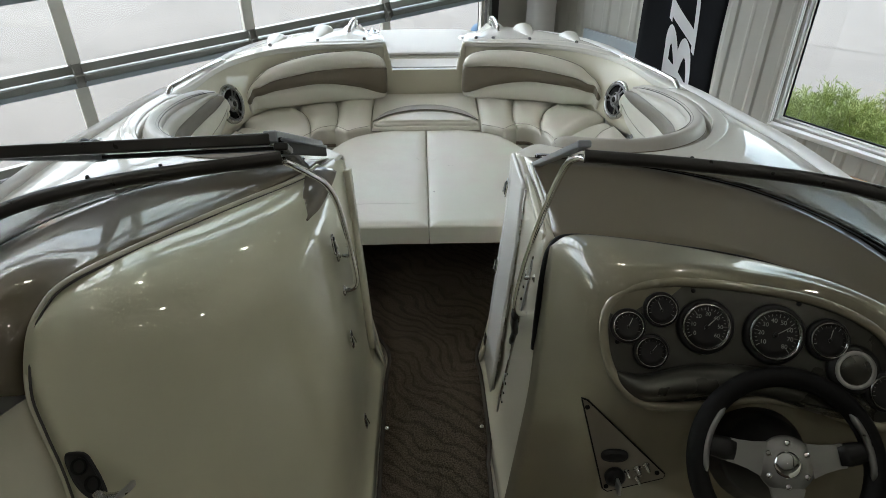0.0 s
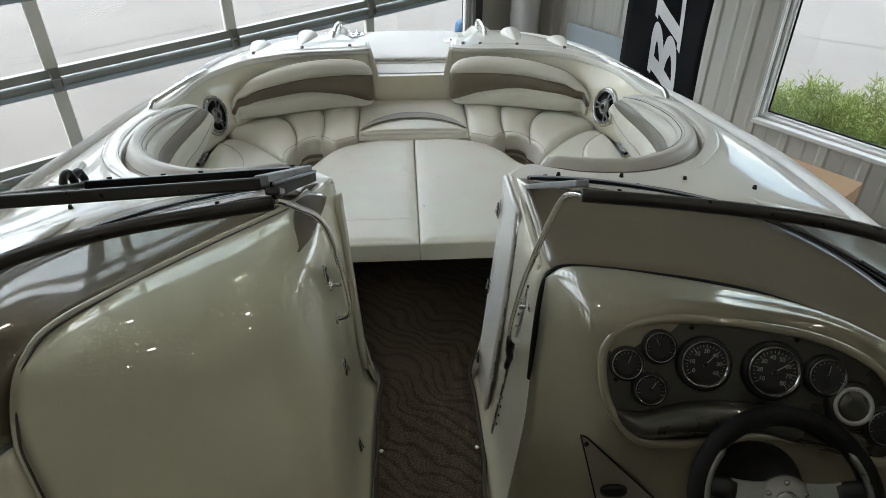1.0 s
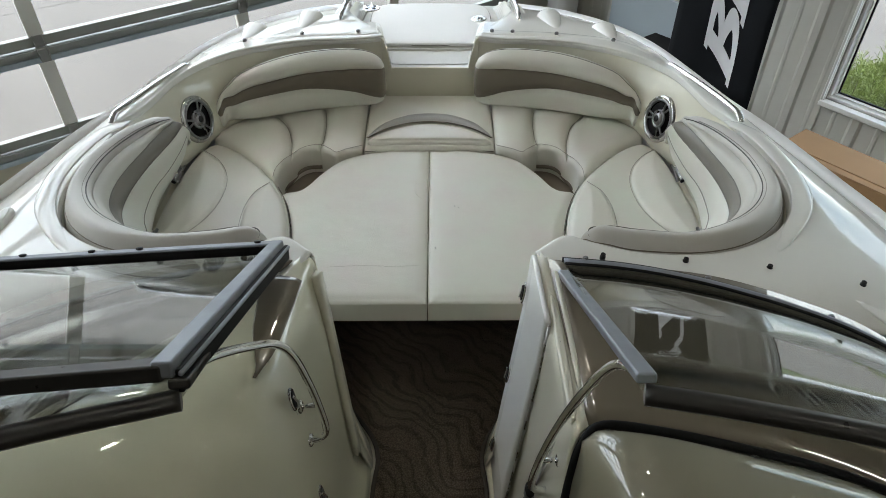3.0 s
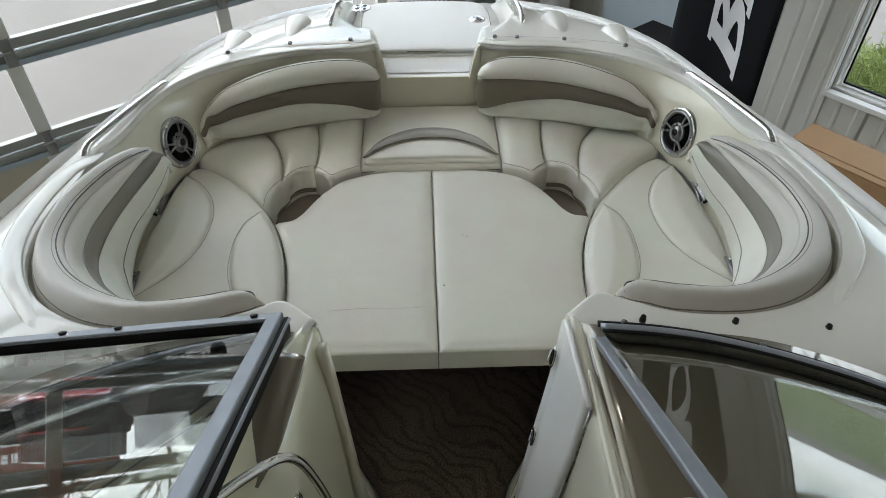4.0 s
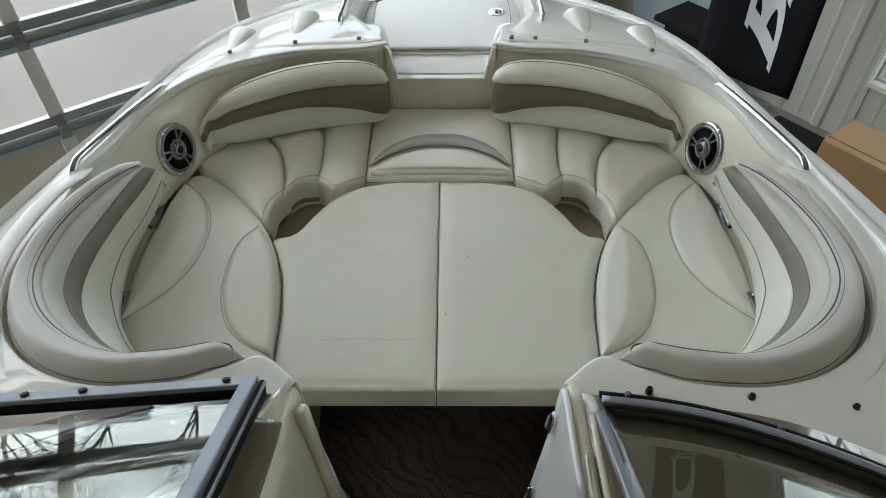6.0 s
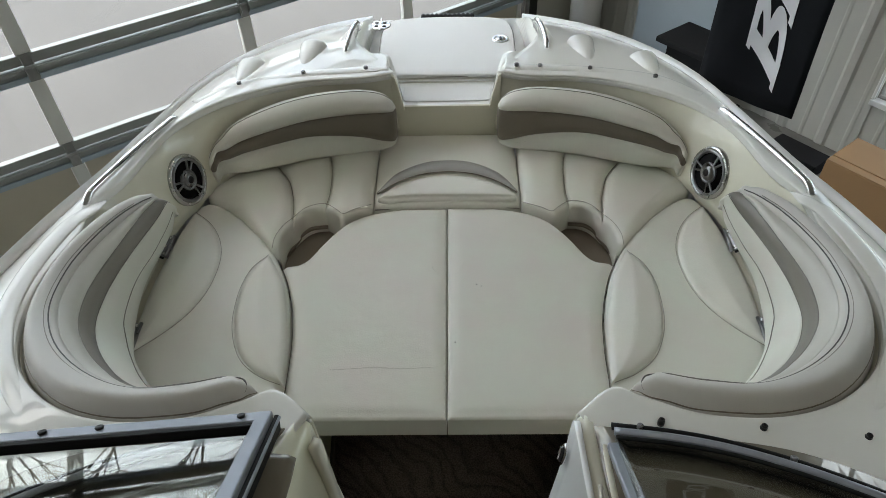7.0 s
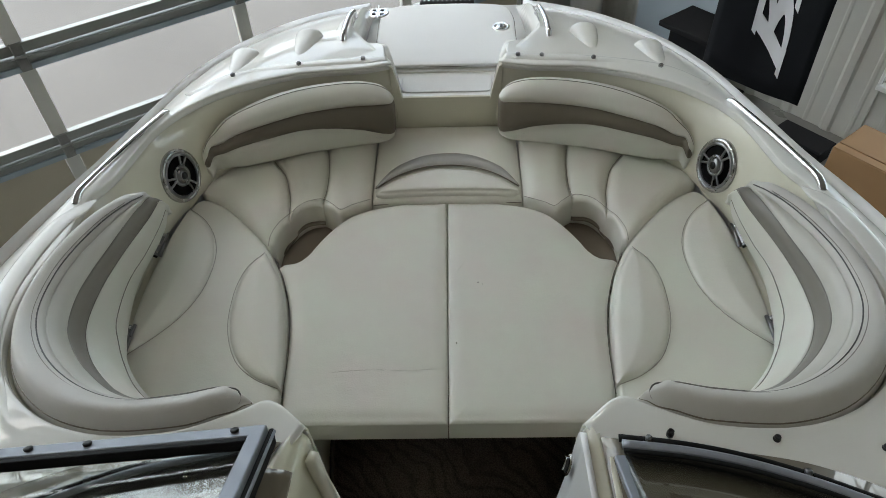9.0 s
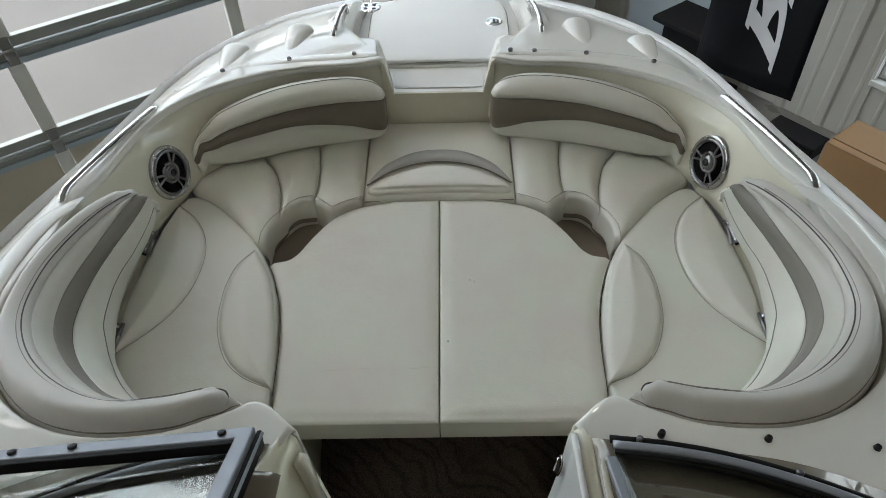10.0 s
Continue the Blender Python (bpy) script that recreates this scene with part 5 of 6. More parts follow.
# hinge strip between the two port screens
a, b = A + Vector((.004, 0, -.014)), C + Vector((.004, 0, -.014))
m = frame_at((a + b) / 2, b - a, nrm)
under(part("hinge", box_bm(((b - a).length, .008, .030), m @ pose(0, 0, -.004)), RUBBER, label="black continuous hinge", smooth=False, bevel=.002), o)
under(part("hinge_bead", tube_bm([a + Vector((.004, 0, .008)), b + Vector((.004, 0, .008))], .0035, 8), ALU), o)
for t in (.05, .16):
    p = B.lerp(D, t) + nrm * .018 + Vector((.012, 0, 0))
    under(part("clasp", tube_bm(crvk([p + Vector((0, .03, -.02)), p + Vector((0, .012, .012)), p + Vector((0, -.012, .014)), p + Vector((.0, -.03, -.008))], 4), .010, 8), BLACK, label="black plastic clasp"), o)
# snap studs in the deck before the screens
for s in (-1, 1):
    for x, y, z in ((.378, 1.633, .757), (.551, 1.622, .754), (.724, 1.606, .748), (.905, 1.565, .738)):
        st = thing("snap_stud", "small dark snap stud on the cream deck", "stud", (x * s, y, z), "deck studs")
        part("stud", lathe_bm([(.0062, -.006), (.0062, .002), (.0042, .004), (.0052, .006), (.0052, .008), (.0035, .009), (.0022, .006)], Matrix(), 14), BLACK, st)
# cleat on the port side deck
cleat = thing("pop_up_cleat", "low grey pop-up cleat on the side deck", "cleat", (-.992, 1.81, .712))
part("base", cushion_bm([(-.02, -.05), (-.02, .05), (.02, .05), (.02, -.05)], 0, .014, .008, .002, 32), TRIM, cleat)


# ---- upholstery ----
def seam(name, pts, parent, k=8, r=0.0028, mat=None):
    return under(part(name, tube_bm(crvk(pts, k), r, 6), mat or PIPING), parent)


def eased(line):
    """Adds a point after the short first stretch, so that the curve does not overshoot."""
    a, b = Vector(line[1]), Vector(line[2])
    return [line[0], line[1], tuple(a.lerp(b, .35))] + list(line[2:])


for s in (-1, 1):
    side = "port" if s < 0 else "starboard"
    # filler cushion half
    c = thing("filler_cushion", "flat cream vinyl filler cushion half between the bow seats", "cushion", (.2 * s, 2.2, .30), "filler cushions")
    rim = [(.392, 1.884), (.408, 1.98), (.417, 2.134), (.437, 2.25), (.470, 2.35), (.494, 2.398), (.478, 2.412), (.445, 2.418), (.415, 2.450), (.385, 2.51), (.345, 2.573), (.30, 2.620), (.235, 2.650), (.14, 2.668)]
    under(part("pad", pillow_bm(mirror([(.0012, 1.884), (.0012, 2.25), (.0012, 2.672)], s), mirror(rim, s), .300, .369, .008, .006, 90, 34), VINYL), c)
    if s > 0:
        for sx, sy, sr in ((.085, 2.325, .0022), (.098, 2.318, .0014), (.022, 2.115, .0020)):
            under(part("scuff", lathe_bm([(sr, -.002), (sr, .0004), (sr * .5, .0006)], pose(sx, sy, .3752), 7), SEAM, label="small dark scuff"), c)
    for line in (((.30, 2.028, .3752), (.20, 2.034, .3756), (.10, 2.031, .3756), (.012, 2.036, .3753)), ((.02, 2.36, .3753), (.045, 2.40, .3755), (.05, 2.46, .3755))):
        if s < 0 or line[0][1] != 2.028:
            under(part("crease", tube_bm(crvk(mirror(line, s), 6), [.0001] + [.0004] * (len(line) * 6 - 7) + [.0001], 6), VINYL, label="faint crease in the vinyl"), c)
    # side seat: base pad, outer and inner raised panels
    c = thing("side_seat", "cream vinyl side bench cushion with two raised oval panels", "seat cushion", (.62 * s, 2.2, .34), "bow seat cushions")
    ol = [(.405, 1.80), (.410, 1.96), (.420, 2.12), (.438, 2.24), (.470, 2.345), (.510, 2.430), (.565, 2.515), (.65, 2.610), (.735, 2.680), (.790, 2.700), (.818, 2.66), (.842, 2.56), (.850, 2.44), (.853, 2.27), (.845, 2.12), (.822, 2.01), (.77, 1.93), (.72, 1.86), (.60, 1.80)]
    under(part("base_pad", cushion_bm(mirror(ol, s), .345, .388, .016, .004, 140, cuts=2), VINYL), c)
    under(part("outer_panel", pillow_bm(mirror([(.830, 2.080), (.842, 2.15), (.849, 2.29), (.844, 2.43), (.832, 2.55), (.816, 2.637)], s), mirror([(.824, 2.080), (.771, 2.134), (.722, 2.200), (.690, 2.277), (.678, 2.358), (.682, 2.439), (.708, 2.517), (.753, 2.586), (.813, 2.640)], s), .37, .400, .018, .011), VINYL_LIGHT, label="raised outer panel"), c)
    # thin darker line: painted shade in the crease round the raised panel
    seam("outer_line", mirror([(.826, 2.078, .3905), (.770, 2.132, .3928), (.720, 2.199, .3928), (.688, 2.276, .3928), (.676, 2.358, .3928), (.680, 2.440, .3928), (.706, 2.519, .3928), (.752, 2.588, .3928), (.812, 2.642, .392)], s), c, 6, .0011, CREASE_SHADE)
    under(part("inner_panel", pillow_bm(mirror([(.409, 1.974), (.421, 2.094), (.442, 2.214), (.475, 2.331), (.530, 2.436)], s), mirror([(.413, 1.973), (.438, 1.982), (.476, 1.999), (.528, 2.045), (.562, 2.106), (.582, 2.173), (.589, 2.242), (.588, 2.312), (.572, 2.382), (.534, 2.438)], s), .37, .402, .020, .013), VINYL_LIGHT, label="raised inner panel"), c)
    # the inner panel's crease gets the same painted shade
    seam("inner_crease", mirror([(.416, 1.972, .3905), (.476, 1.998, .3928), (.530, 2.044, .3928), (.564, 2.106, .3928), (.584, 2.173, .3928), (.591, 2.242, .3928), (.590, 2.313, .3928), (.574, 2.384, .3928), (.536, 2.440, .392)], s), c, 6, .0011, CREASE_SHADE)
    seam("edge_piping", mirror([(.405, 1.955, .376), (.412, 2.10, .378), (.430, 2.22, .378), (.464, 2.335, .378), (.508, 2.430, .378)], s), c, 6, .0012, SEAM)
    for hx, hy, hz in ((.842, 2.460, .412), (.828, 2.113, .412)):
        hg = thing("seat_hinge", "chrome and black hinge at the back edge of the side seat", "hinge", (hx * s, hy, hz), "seat hinges")
        part("leaf", box_bm((.024, .092, .004), pose(0, 0, 0, 0, -40 * s, -4 * s)), GUN, hg, smooth=False, bevel=.002)
        part("channel", box_bm((.016, .088, .006), pose(.012 * s, 0, -.006, 0, -40 * s, -4 * s)), BLACK, hg, smooth=False, bevel=.002)
        part("knuckle", tube_bm([(-.008 * s, -.045, .002), (-.008 * s, .045, .002)], .005, 8), GUN, hg)
        for d in (-.034, .034):
            part("screw", lathe_bm([(.005, 0), (.005, .005), (.003, .006)], pose(.002 * s, d, .001, 0, -40 * s, 0), 10), CHROME, hg)
    # corner seat: three padded wedges round the well
    c = thing("corner_seat", "cream vinyl corner seat of three padded wedges", "seat cushion", (.5 * s, 2.75, .34), "bow seat cushions")
    rim1 = [(.806, 2.765), (.788, 2.712), (.741, 2.682), (.686, 2.639), (.592, 2.534), (.530, 2.464)]
    seam1 = [(.640, 2.960), (.585, 2.875), (.537, 2.802), (.508, 2.712), (.497, 2.654), (.492, 2.602)]
    seam2 = [(.440, 3.04), (.406, 2.915), (.393, 2.818), (.389, 2.735), (.390, 2.700), (.394, 2.672)]
    seam3 = [(.251, 3.06), (.249, 2.95), (.247, 2.85), (.245, 2.78), (.244, 2.72), (.243, 2.668)]
    fronts = ([(.530, 2.464), (.531, 2.515), (.515, 2.568), (.492, 2.602)],
              [(.492, 2.602), (.462, 2.648), (.430, 2.668), (.394, 2.672)],
              [(.394, 2.672), (.358, 2.645), (.332, 2.622), (.300, 2.642), (.243, 2.668)])
    for a, b, f in ((rim1, seam1, fronts[0]), (seam1, seam2, fronts[1]), (seam2, seam3, fronts[2])):
        under(part("wedge", wedge_bm(mirror(a, s), mirror(b, s), mirror(f, s), .388, .022, .235), VINYL, solid=.002), c)
    # seams between the wedges and along the front, in the crease-shade colour
    for a in (seam1, seam2):
        seam("wedge_seam", mirror([(p[0], p[1], .3905) for p in a[1:]], s), c, 6, .0011, CREASE_SHADE)
    edge = [(p[0], p[1], .3960) for f in fronts for p in f[(0 if f is fronts[0] else 1):]]
    seam("front_seam", mirror(edge, s), c, 5, .0011, CREASE_SHADE)
    # curved backrest in three tiers
    c = thing("bow_bolster", "curved bow backrest bolster with cream and taupe vinyl tiers", "backrest", (.5 * s, 2.95, .45), "bow backrests")
    plan = [(.786, 2.778), (.779, 2.786), (.760, 2.800), (.742, 2.826), (.695, 2.868), (.60, 2.918), (.50, 2.962), (.40, 2.992), (.30, 3.012), (.23, 3.018), (.198, 3.020), (.184, 3.030)]
    # rows of (inward offset, height) for each station, outer end first
    tiers = {
        "lower_roll": (VINYL, [[(0.010, 0.440), (0.012, 0.405), (.000, 0.412), (.010, .420), (.030, .415), (.045, .412), (.050, .410), (.050, .405), (.046, .403), (.040, .402), (.026, .402), (.004, .404)],
                               [(0.020, 0.448), (0.034, 0.426), (.020, 0.440), (.050, .440), (.072, .432), (.082, .428), (.085, .425), (.082, .418), (.074, .412), (.060, .407), (.034, .406), (.006, .407)],
                               [(0.022, 0.456), (0.036, 0.446), (.022, 0.468), (.052, .475), (.074, .478), (.084, .480), (.086, .478), (.080, .462), (.068, .440), (.052, .418), (.030, .412), (.006, .410)],
                               [(0.018, 0.462), (0.026, 0.464), (.012, 0.484), (.036, .490), (.056, .500), (.064, .504), (.064, .502), (.060, .486), (.054, .462), (.042, .436), (.026, .420), (.004, .414)]]),
        "taupe_band": (VINYL_DARK, [[(0.018, 0.461), (0.027, 0.462), (.014, 0.482), (.038, .488), (.058, .499), (.066, .503), (.066, .501), (.062, .484), (.056, .460), (.046, .434), (.030, .419), (.006, .414)],
                                    [(0.020, 0.464), (0.032, 0.476), (.020, 0.498), (.046, .506), (.066, .520), (.074, .526), (.074, .526), (.074, .515), (.074, .495), (.070, .475), (.050, .462), (.010, .455)],
                                    [(0.018, 0.467), (0.030, 0.488), (.016, 0.510), (.040, .520), (.060, .538), (.068, .548), (.068, .552), (.070, .550), (.072, .545), (.066, .540), (.046, .534), (.010, .520)],
                                    [(0.014, 0.469), (0.026, 0.496), (.010, 0.518), (.030, .524), (.048, .542), (.056, .553), (.056, .558), (.056, .558), (.056, .556), (.052, .552), (.038, .546), (.004, .530)]]),
        "top_roll": (VINYL_LIGHT, [[(0.013, 0.468), (0.026, 0.495), (.010, 0.516), (.032, .522), (.050, .540), (.058, .551), (.058, .556), (.058, .556), (.058, .554), (.054, .550), (.040, .544), (.004, .530)],
                                   [(0.013, 0.470), (0.026, 0.500), (.016, 0.524), (.040, .536), (.062, .560), (.070, .574), (.072, .582), (.072, .584), (.072, .582), (.064, .574), (.046, .560), (.008, .535)],
                                   [(0.011, 0.471), (0.022, 0.504), (.014, 0.530), (.034, .548), (.052, .578), (.060, .596), (.060, .606), (.060, .608), (.058, .604), (.052, .592), (.038, .572), (.006, .540)],
                                   [(0.006, 0.471), (0.012, 0.507), (.006, 0.534), (.016, .554), (.024, .588), (.026, .610), (.026, .620), (.026, .622), (.024, .617), (.020, .602), (.016, .578), (.002, .542)],
                                   [(0.000, 0.468), (0.000, 0.502), (-.004, 0.526), (-.004, .545), (-.006, .575), (-.008, .600), (-.008, .610), (-.008, .612), (-.006, .608), (-.004, .594), (-.002, .572), (-.004, .540)]]),
    }
    inw = []
    for i, p in enumerate(plan):
        a, b = plan[max(i - 1, 0)], plan[min(i + 1, len(plan) - 1)]
        d = Vector((b[0] - a[0], b[1] - a[1], 0)).normalized()
        inw.append(Vector((d.y, -d.x, 0)) if d.y * -.5 - d.x * -1 < 0 else Vector((-d.y, d.x, 0)))
    inw = [v if v.y < 0 else -v for v in inw]
    for nm, (mat, rows) in tiers.items():
        lines = [[((plan[i][0] + inw[i].x * o) * s, plan[i][1] + inw[i].y * o, z) for i, (o, z) in enumerate(r)] for r in rows]
        under(part(nm, sheet_bm(lines, 6, 6), mat, solid=.004), c)
    lines = [((plan[i][0] + inw[i].x * o) * s, plan[i][1] + inw[i].y * o, z + .003) for i, (o, z) in enumerate(tiers["top_roll"][1][3])]
    seam("top_piping", lines[:], c, 6, .0011, SEAM)
    lines = [((plan[i][0] + inw[i].x * o) * s, plan[i][1] + inw[i].y * o, z + .001) for i, (o, z) in enumerate(tiers["lower_roll"][1][2])]
    seam("lower_piping", lines[:-1], c, 6, .0016, VINYL_BAND)

    # wrap-round coaming bolster with the side backrest below it
    c = thing("coaming_bolster", "wrap-round grey-cream vinyl coaming bolster with a side backrest", "backrest", (.85 * s, 2.0, .6), "coaming bolsters")
    L0 = [(0.8, 2.432, 0.612), (0.806, 2.426, 0.636), (0.842, 2.385, 0.652), (0.878, 2.3, 0.668), (0.9, 2.18, 0.685), (0.903, 2.05, 0.7), (0.882, 1.91, 0.71), (0.815, 1.785, 0.727), (0.712, 1.694, 0.74), (0.595, 1.655, 0.746), (0.461, 1.66, 0.748), (0.4, 1.68, 0.748), (0.372, 1.689, 0.747), (0.357, 1.702, 0.744), (.346, 1.712, .736)]
    L05 = [(0.794, 2.424, 0.63), (0.797, 2.412, 0.652), (0.826, 2.368, 0.676), (0.858, 2.285, 0.696), (0.88, 2.175, 0.714), (0.886, 2.052, 0.728), (0.866, 1.922, 0.74), (0.8, 1.803, 0.756), (0.7, 1.72, 0.768), (0.59, 1.684, 0.773), (0.467, 1.688, 0.775), (0.405, 1.705, 0.774), (0.378, 1.712, 0.77), (0.357, 1.713, 0.756), (.346, 1.712, .736)]
    L1 = [(0.788, 2.414, 0.632), (0.789, 2.396, 0.652), (0.806, 2.35, 0.668), (0.832, 2.27, 0.684), (0.852, 2.16, 0.7), (0.858, 2.06, 0.71), (0.838, 1.94, 0.722), (0.775, 1.835, 0.736), (0.68, 1.755, 0.748), (0.578, 1.714, 0.754), (0.475, 1.72, 0.756), (0.41, 1.734, 0.756), (0.39, 1.735, 0.754), (0.362, 1.722, 0.748), (.346, 1.712, .736)]
    inner_end = [(p[0] - .004, p[1] + (.002 if i < 6 else .008), p[2] - (.008 if i < 3 else .014 if i < 8 else .030)) for i, p in enumerate(L1)]
    tuck = [(p[0] + (.006 if i < 8 else 0), p[1] - (.006 if i > 6 else 0), p[2] - .022) for i, p in enumerate(L0)]
    under(part("rim_roll", sheet_bm([mirror(eased(q), s) for q in (tuck, L0, L05, L1, inner_end)], 6, 6), VINYL_GREY, label="rounded grey-cream rim roll", solid=.004), c)
    seam("rim_piping", mirror([(p[0] + .002, p[1] - .003, p[2] + .005) for p in L1[1:-2]] + [(.372, 1.728, .7605), (.362, 1.716, .7615), (.362, 1.704, .756), (.376, 1.690, .750), (.400, 1.681, .7495)], s), c, 6, .0016, PIPING)
    seam("rim_stitching", mirror([(p[0] + .008, p[1] - .008, p[2] + .010) for p in L1[2:-2]], s), c, 6, .0010, VINYL_BAND)
    seam("outer_line", mirror([(p[0], p[1], p[2] + .003) for p in L0[1:]], s), c, 6, .0016, VINYL_DARK)
    # the side backrest: upper panel, taupe band, lower panel, each wrapped over a rounded forward end
    K1 = inner_end[:11]
    K3 = [(.784, 2.413, .625), (.788, 2.397, .643), (.799, 2.323, .653), (.812, 2.203, .658), (.824, 2.109, .660), (.827, 2.031, .660), (.810, 1.949, .662), (.768, 1.882, .668), (.705, 1.818, .678), (.620, 1.760, .690), (.520, 1.745, .690)]
    K4 = [(.760, 2.422, .605), (.762, 2.402, .630), (.781, 2.348, .612), (.808, 2.251, .602), (.821, 2.165, .600), (.824, 2.083, .600), (.813, 1.997, .602), (.774, 1.919, .610), (.714, 1.850, .625), (.640, 1.790, .645), (.560, 1.762, .640)]
    K5 = [(.768, 2.440, .555), (.768, 2.424, .578), (.786, 2.390, .545), (.806, 2.312, .522), (.819, 2.244, .518), (.819, 2.174, .518), (.806, 2.082, .518), (.780, 2.022, .518), (.745, 1.960, .522), (.685, 1.880, .54), (.610, 1.815, .540)]
    K6 = [(.790, 2.478, .515), (.789, 2.466, .543), (.815, 2.459, .475), (.835, 2.400, .444), (.847, 2.333, .434), (.848, 2.260, .430), (.831, 2.152, .430), (.810, 2.068, .430), (.785, 2.008, .430), (.714, 1.924, .450), (.610, 1.835, .450)]
    K7 = [(p[0] + .040, p[1] - .004, p[2] - .010) for p in K6]

    ledge = [[(p[0] - .020, p[1], .374) for p in K6[2:]], [(p[0] + .020, p[1], .380) for p in K6[2:]], [(p[0] + .034, p[1], .44) for p in K6[2:]]]
    part("seat_ledge", sheet_bm([mirror(q, s) for q in ledge], 5, 3), GEL, boat, "cream moulded ledge behind the side seat", solid=.004)

    def between(a, b, f, dx=0.0, dz=0.0):
        return [(p[0] + (q[0] - p[0]) * f + dx, p[1] + (q[1] - p[1]) * f, p[2] + (q[2] - p[2]) * f + dz) for p, q in zip(a, b)]

    under(part("upper_panel", sheet_bm([mirror(eased(q), s) for q in (K1, between(K1, K3, .5, -.004, .006), K3)], 6, 5), VINYL_PANEL, label="grey-cream upper panel", solid=.004), c)
    under(part("taupe_band", sheet_bm([mirror(eased(q), s) for q in (K3, between(K3, K4, .5, -.006, .004), K4)], 6, 5), VINYL_BAND, label="taupe grey band", solid=.004), c)
    under(part("lower_panel", sheet_bm([mirror(eased(q), s) for q in (K4, between(K4, K5, .5, -.008, .006), K5, between(K5, K6, .5, -.008, .004), K6, K7)], 6, 5), VINYL, label="cream side backrest panel", solid=.004), c)
    seam("band_seam", mirror([(p[0] - .001, p[1], p[2] + .001) for p in K3[1:]], s), c, 6, .0011, SEAM)
    seam("band_seam", mirror([(p[0] - .002, p[1], p[2] + .001) for p in K4[1:]], s), c, 6, .0012, SEAM)
    seam("panel_seam", mirror([(p[0] - .003, p[1], p[2] + .002) for p in K5[1:]], s), c, 6, .0012, VINYL_BAND)

# centre seat with a grey crescent
c = thing("bow_cushion", "cream vinyl centre bow seat with a grey crescent inlay", "seat cushion", (0, 2.86, .34), "bow seat cushions")
under(part("pad", pillow_bm([(-.240, 2.672), (-.243, 2.75), (-.243, 2.95), (-.240, 3.085)], [(.240, 2.672), (.243, 2.75), (.243, 2.95), (.240, 3.085)], .30, .383, .020, .010), VINYL), c)
arc_o = crvk([(-.232, 2.724, .3925), (-.176, 2.82, .3945), (-.085, 2.882, .396), (.0, 2.896, .396), (.085, 2.882, .396), (.176, 2.82, .3945), (.232, 2.724, .3925)], 8)
arc_i = crvk([(-.230, 2.720, .3935), (-.165, 2.775, .399), (-.085, 2.815, .400), (.0, 2.828, .400), (.085, 2.815, .400), (.165, 2.775, .399), (.230, 2.720, .3935)], 8)
under(part("crescent", grid_bm([arc_o, [a.lerp(b, .5) for a, b in zip(arc_o, arc_i)], arc_i])[0], VINYL_CRESCENT, label="grey vinyl crescent inlay", solid=.003), c)
under(part("front_lens", cushion_bm([(-.232, 2.712), (-.165, 2.772), (-.085, 2.811), (0, 2.824), (.085, 2.811), (.165, 2.772), (.232, 2.712), (.225, 2.680), (.12, 2.690), (-.12, 2.690), (-.225, 2.680)], .37, .396, .012, .008, 110, cuts=2), VINYL_LIGHT, label="pale front panel"), c)
seam("crescent_piping", [tuple(p) for p in arc_o[::4]], c, 5, .0018, VINYL_DARK)
seam("crescent_piping", [(p.x, p.y, p.z + .001) for p in arc_i[::4]], c, 5, .0018, VINYL_DARK)
seam("front_piping", [(-.236, 2.672, .366), (-.12, 2.678, .368), (0, 2.679, .368), (.12, 2.678, .368), (.236, 2.672, .366)], c, 6, .002, VINYL_BAND)


# ---- speakers and rails ----
def loudspeaker(s):
    m = frame_at((.822 * s, 2.676, .497), (0, .2, 1), (-.93 * s, -.27, .25))
    o = thing("loudspeaker", "round chrome-rimmed marine loudspeaker with a three-spoke grille", "loudspeaker", m.translation, "bow loudspeakers")
    o.matrix_world = m
    part("flange", lathe_bm([(.081, -.03), (.083, .004), (.080, .010), (.073, .012), (.069, .009), (.067, .002)], Matrix(), 48), RING, o, "thick chrome outer ring")
    part("cone", lathe_bm([(.069, .004), (.050, -.008), (.030, -.016), (.024, -.014)], Matrix(), 40), BLACK, o, "black speaker cone")
    part("surround", lathe_bm([(.069, .0035), (.064, .009), (.058, .004), (.054, -.002)], Matrix(), 40), RUBBER, o)
    part("hub", lathe_bm([(.024, .0), (.024, .012), (.016, .018), (.006, .019)], Matrix(), 28), GUN, o, "dark chrome tweeter hub")
    part("tweeter", lathe_bm([(.013, .017), (.010, .021), (.004, .022)], Matrix(), 20), BLACK, o)
    for i in range(3):
        a = 90 + 120 * i
        for off, tilt in ((-.009, -16), (.009, 16)):
            part("spoke", box_bm((.044, .007, .006), pose(0, 0, .010, 0, 0, a) @ pose(.046, off, 0, 0, 0, tilt)), GUN, o, smooth=False, bevel=.002)
    for r, w in ((.029, .0045), (.066, .005)):
        ring = [Vector((r * math.cos(2 * math.pi * i / 40), r * math.sin(2 * math.pi * i / 40), .009)) for i in range(40)]
        part("grille_ring", tube_bm(ring, w, 8, closed=True), GUN, o)
    for i in range(6):
        a = radians(30 + 60 * i)
        part("screw", lathe_bm([(.004, .012), (.004, .017), (.002, .018)], pose(.0755 * math.cos(a), .0755 * math.sin(a), -.003), 8), STEEL, o)
    # moulded boss behind it
    bm = lathe_bm([(.150, -.085), (.132, -.045), (.116, -.016), (.104, -.008), (.095, -.010), (.06, -.010)], m, 48)
    part("speaker_boss", bm, GEL, boat, "round moulded speaker boss")


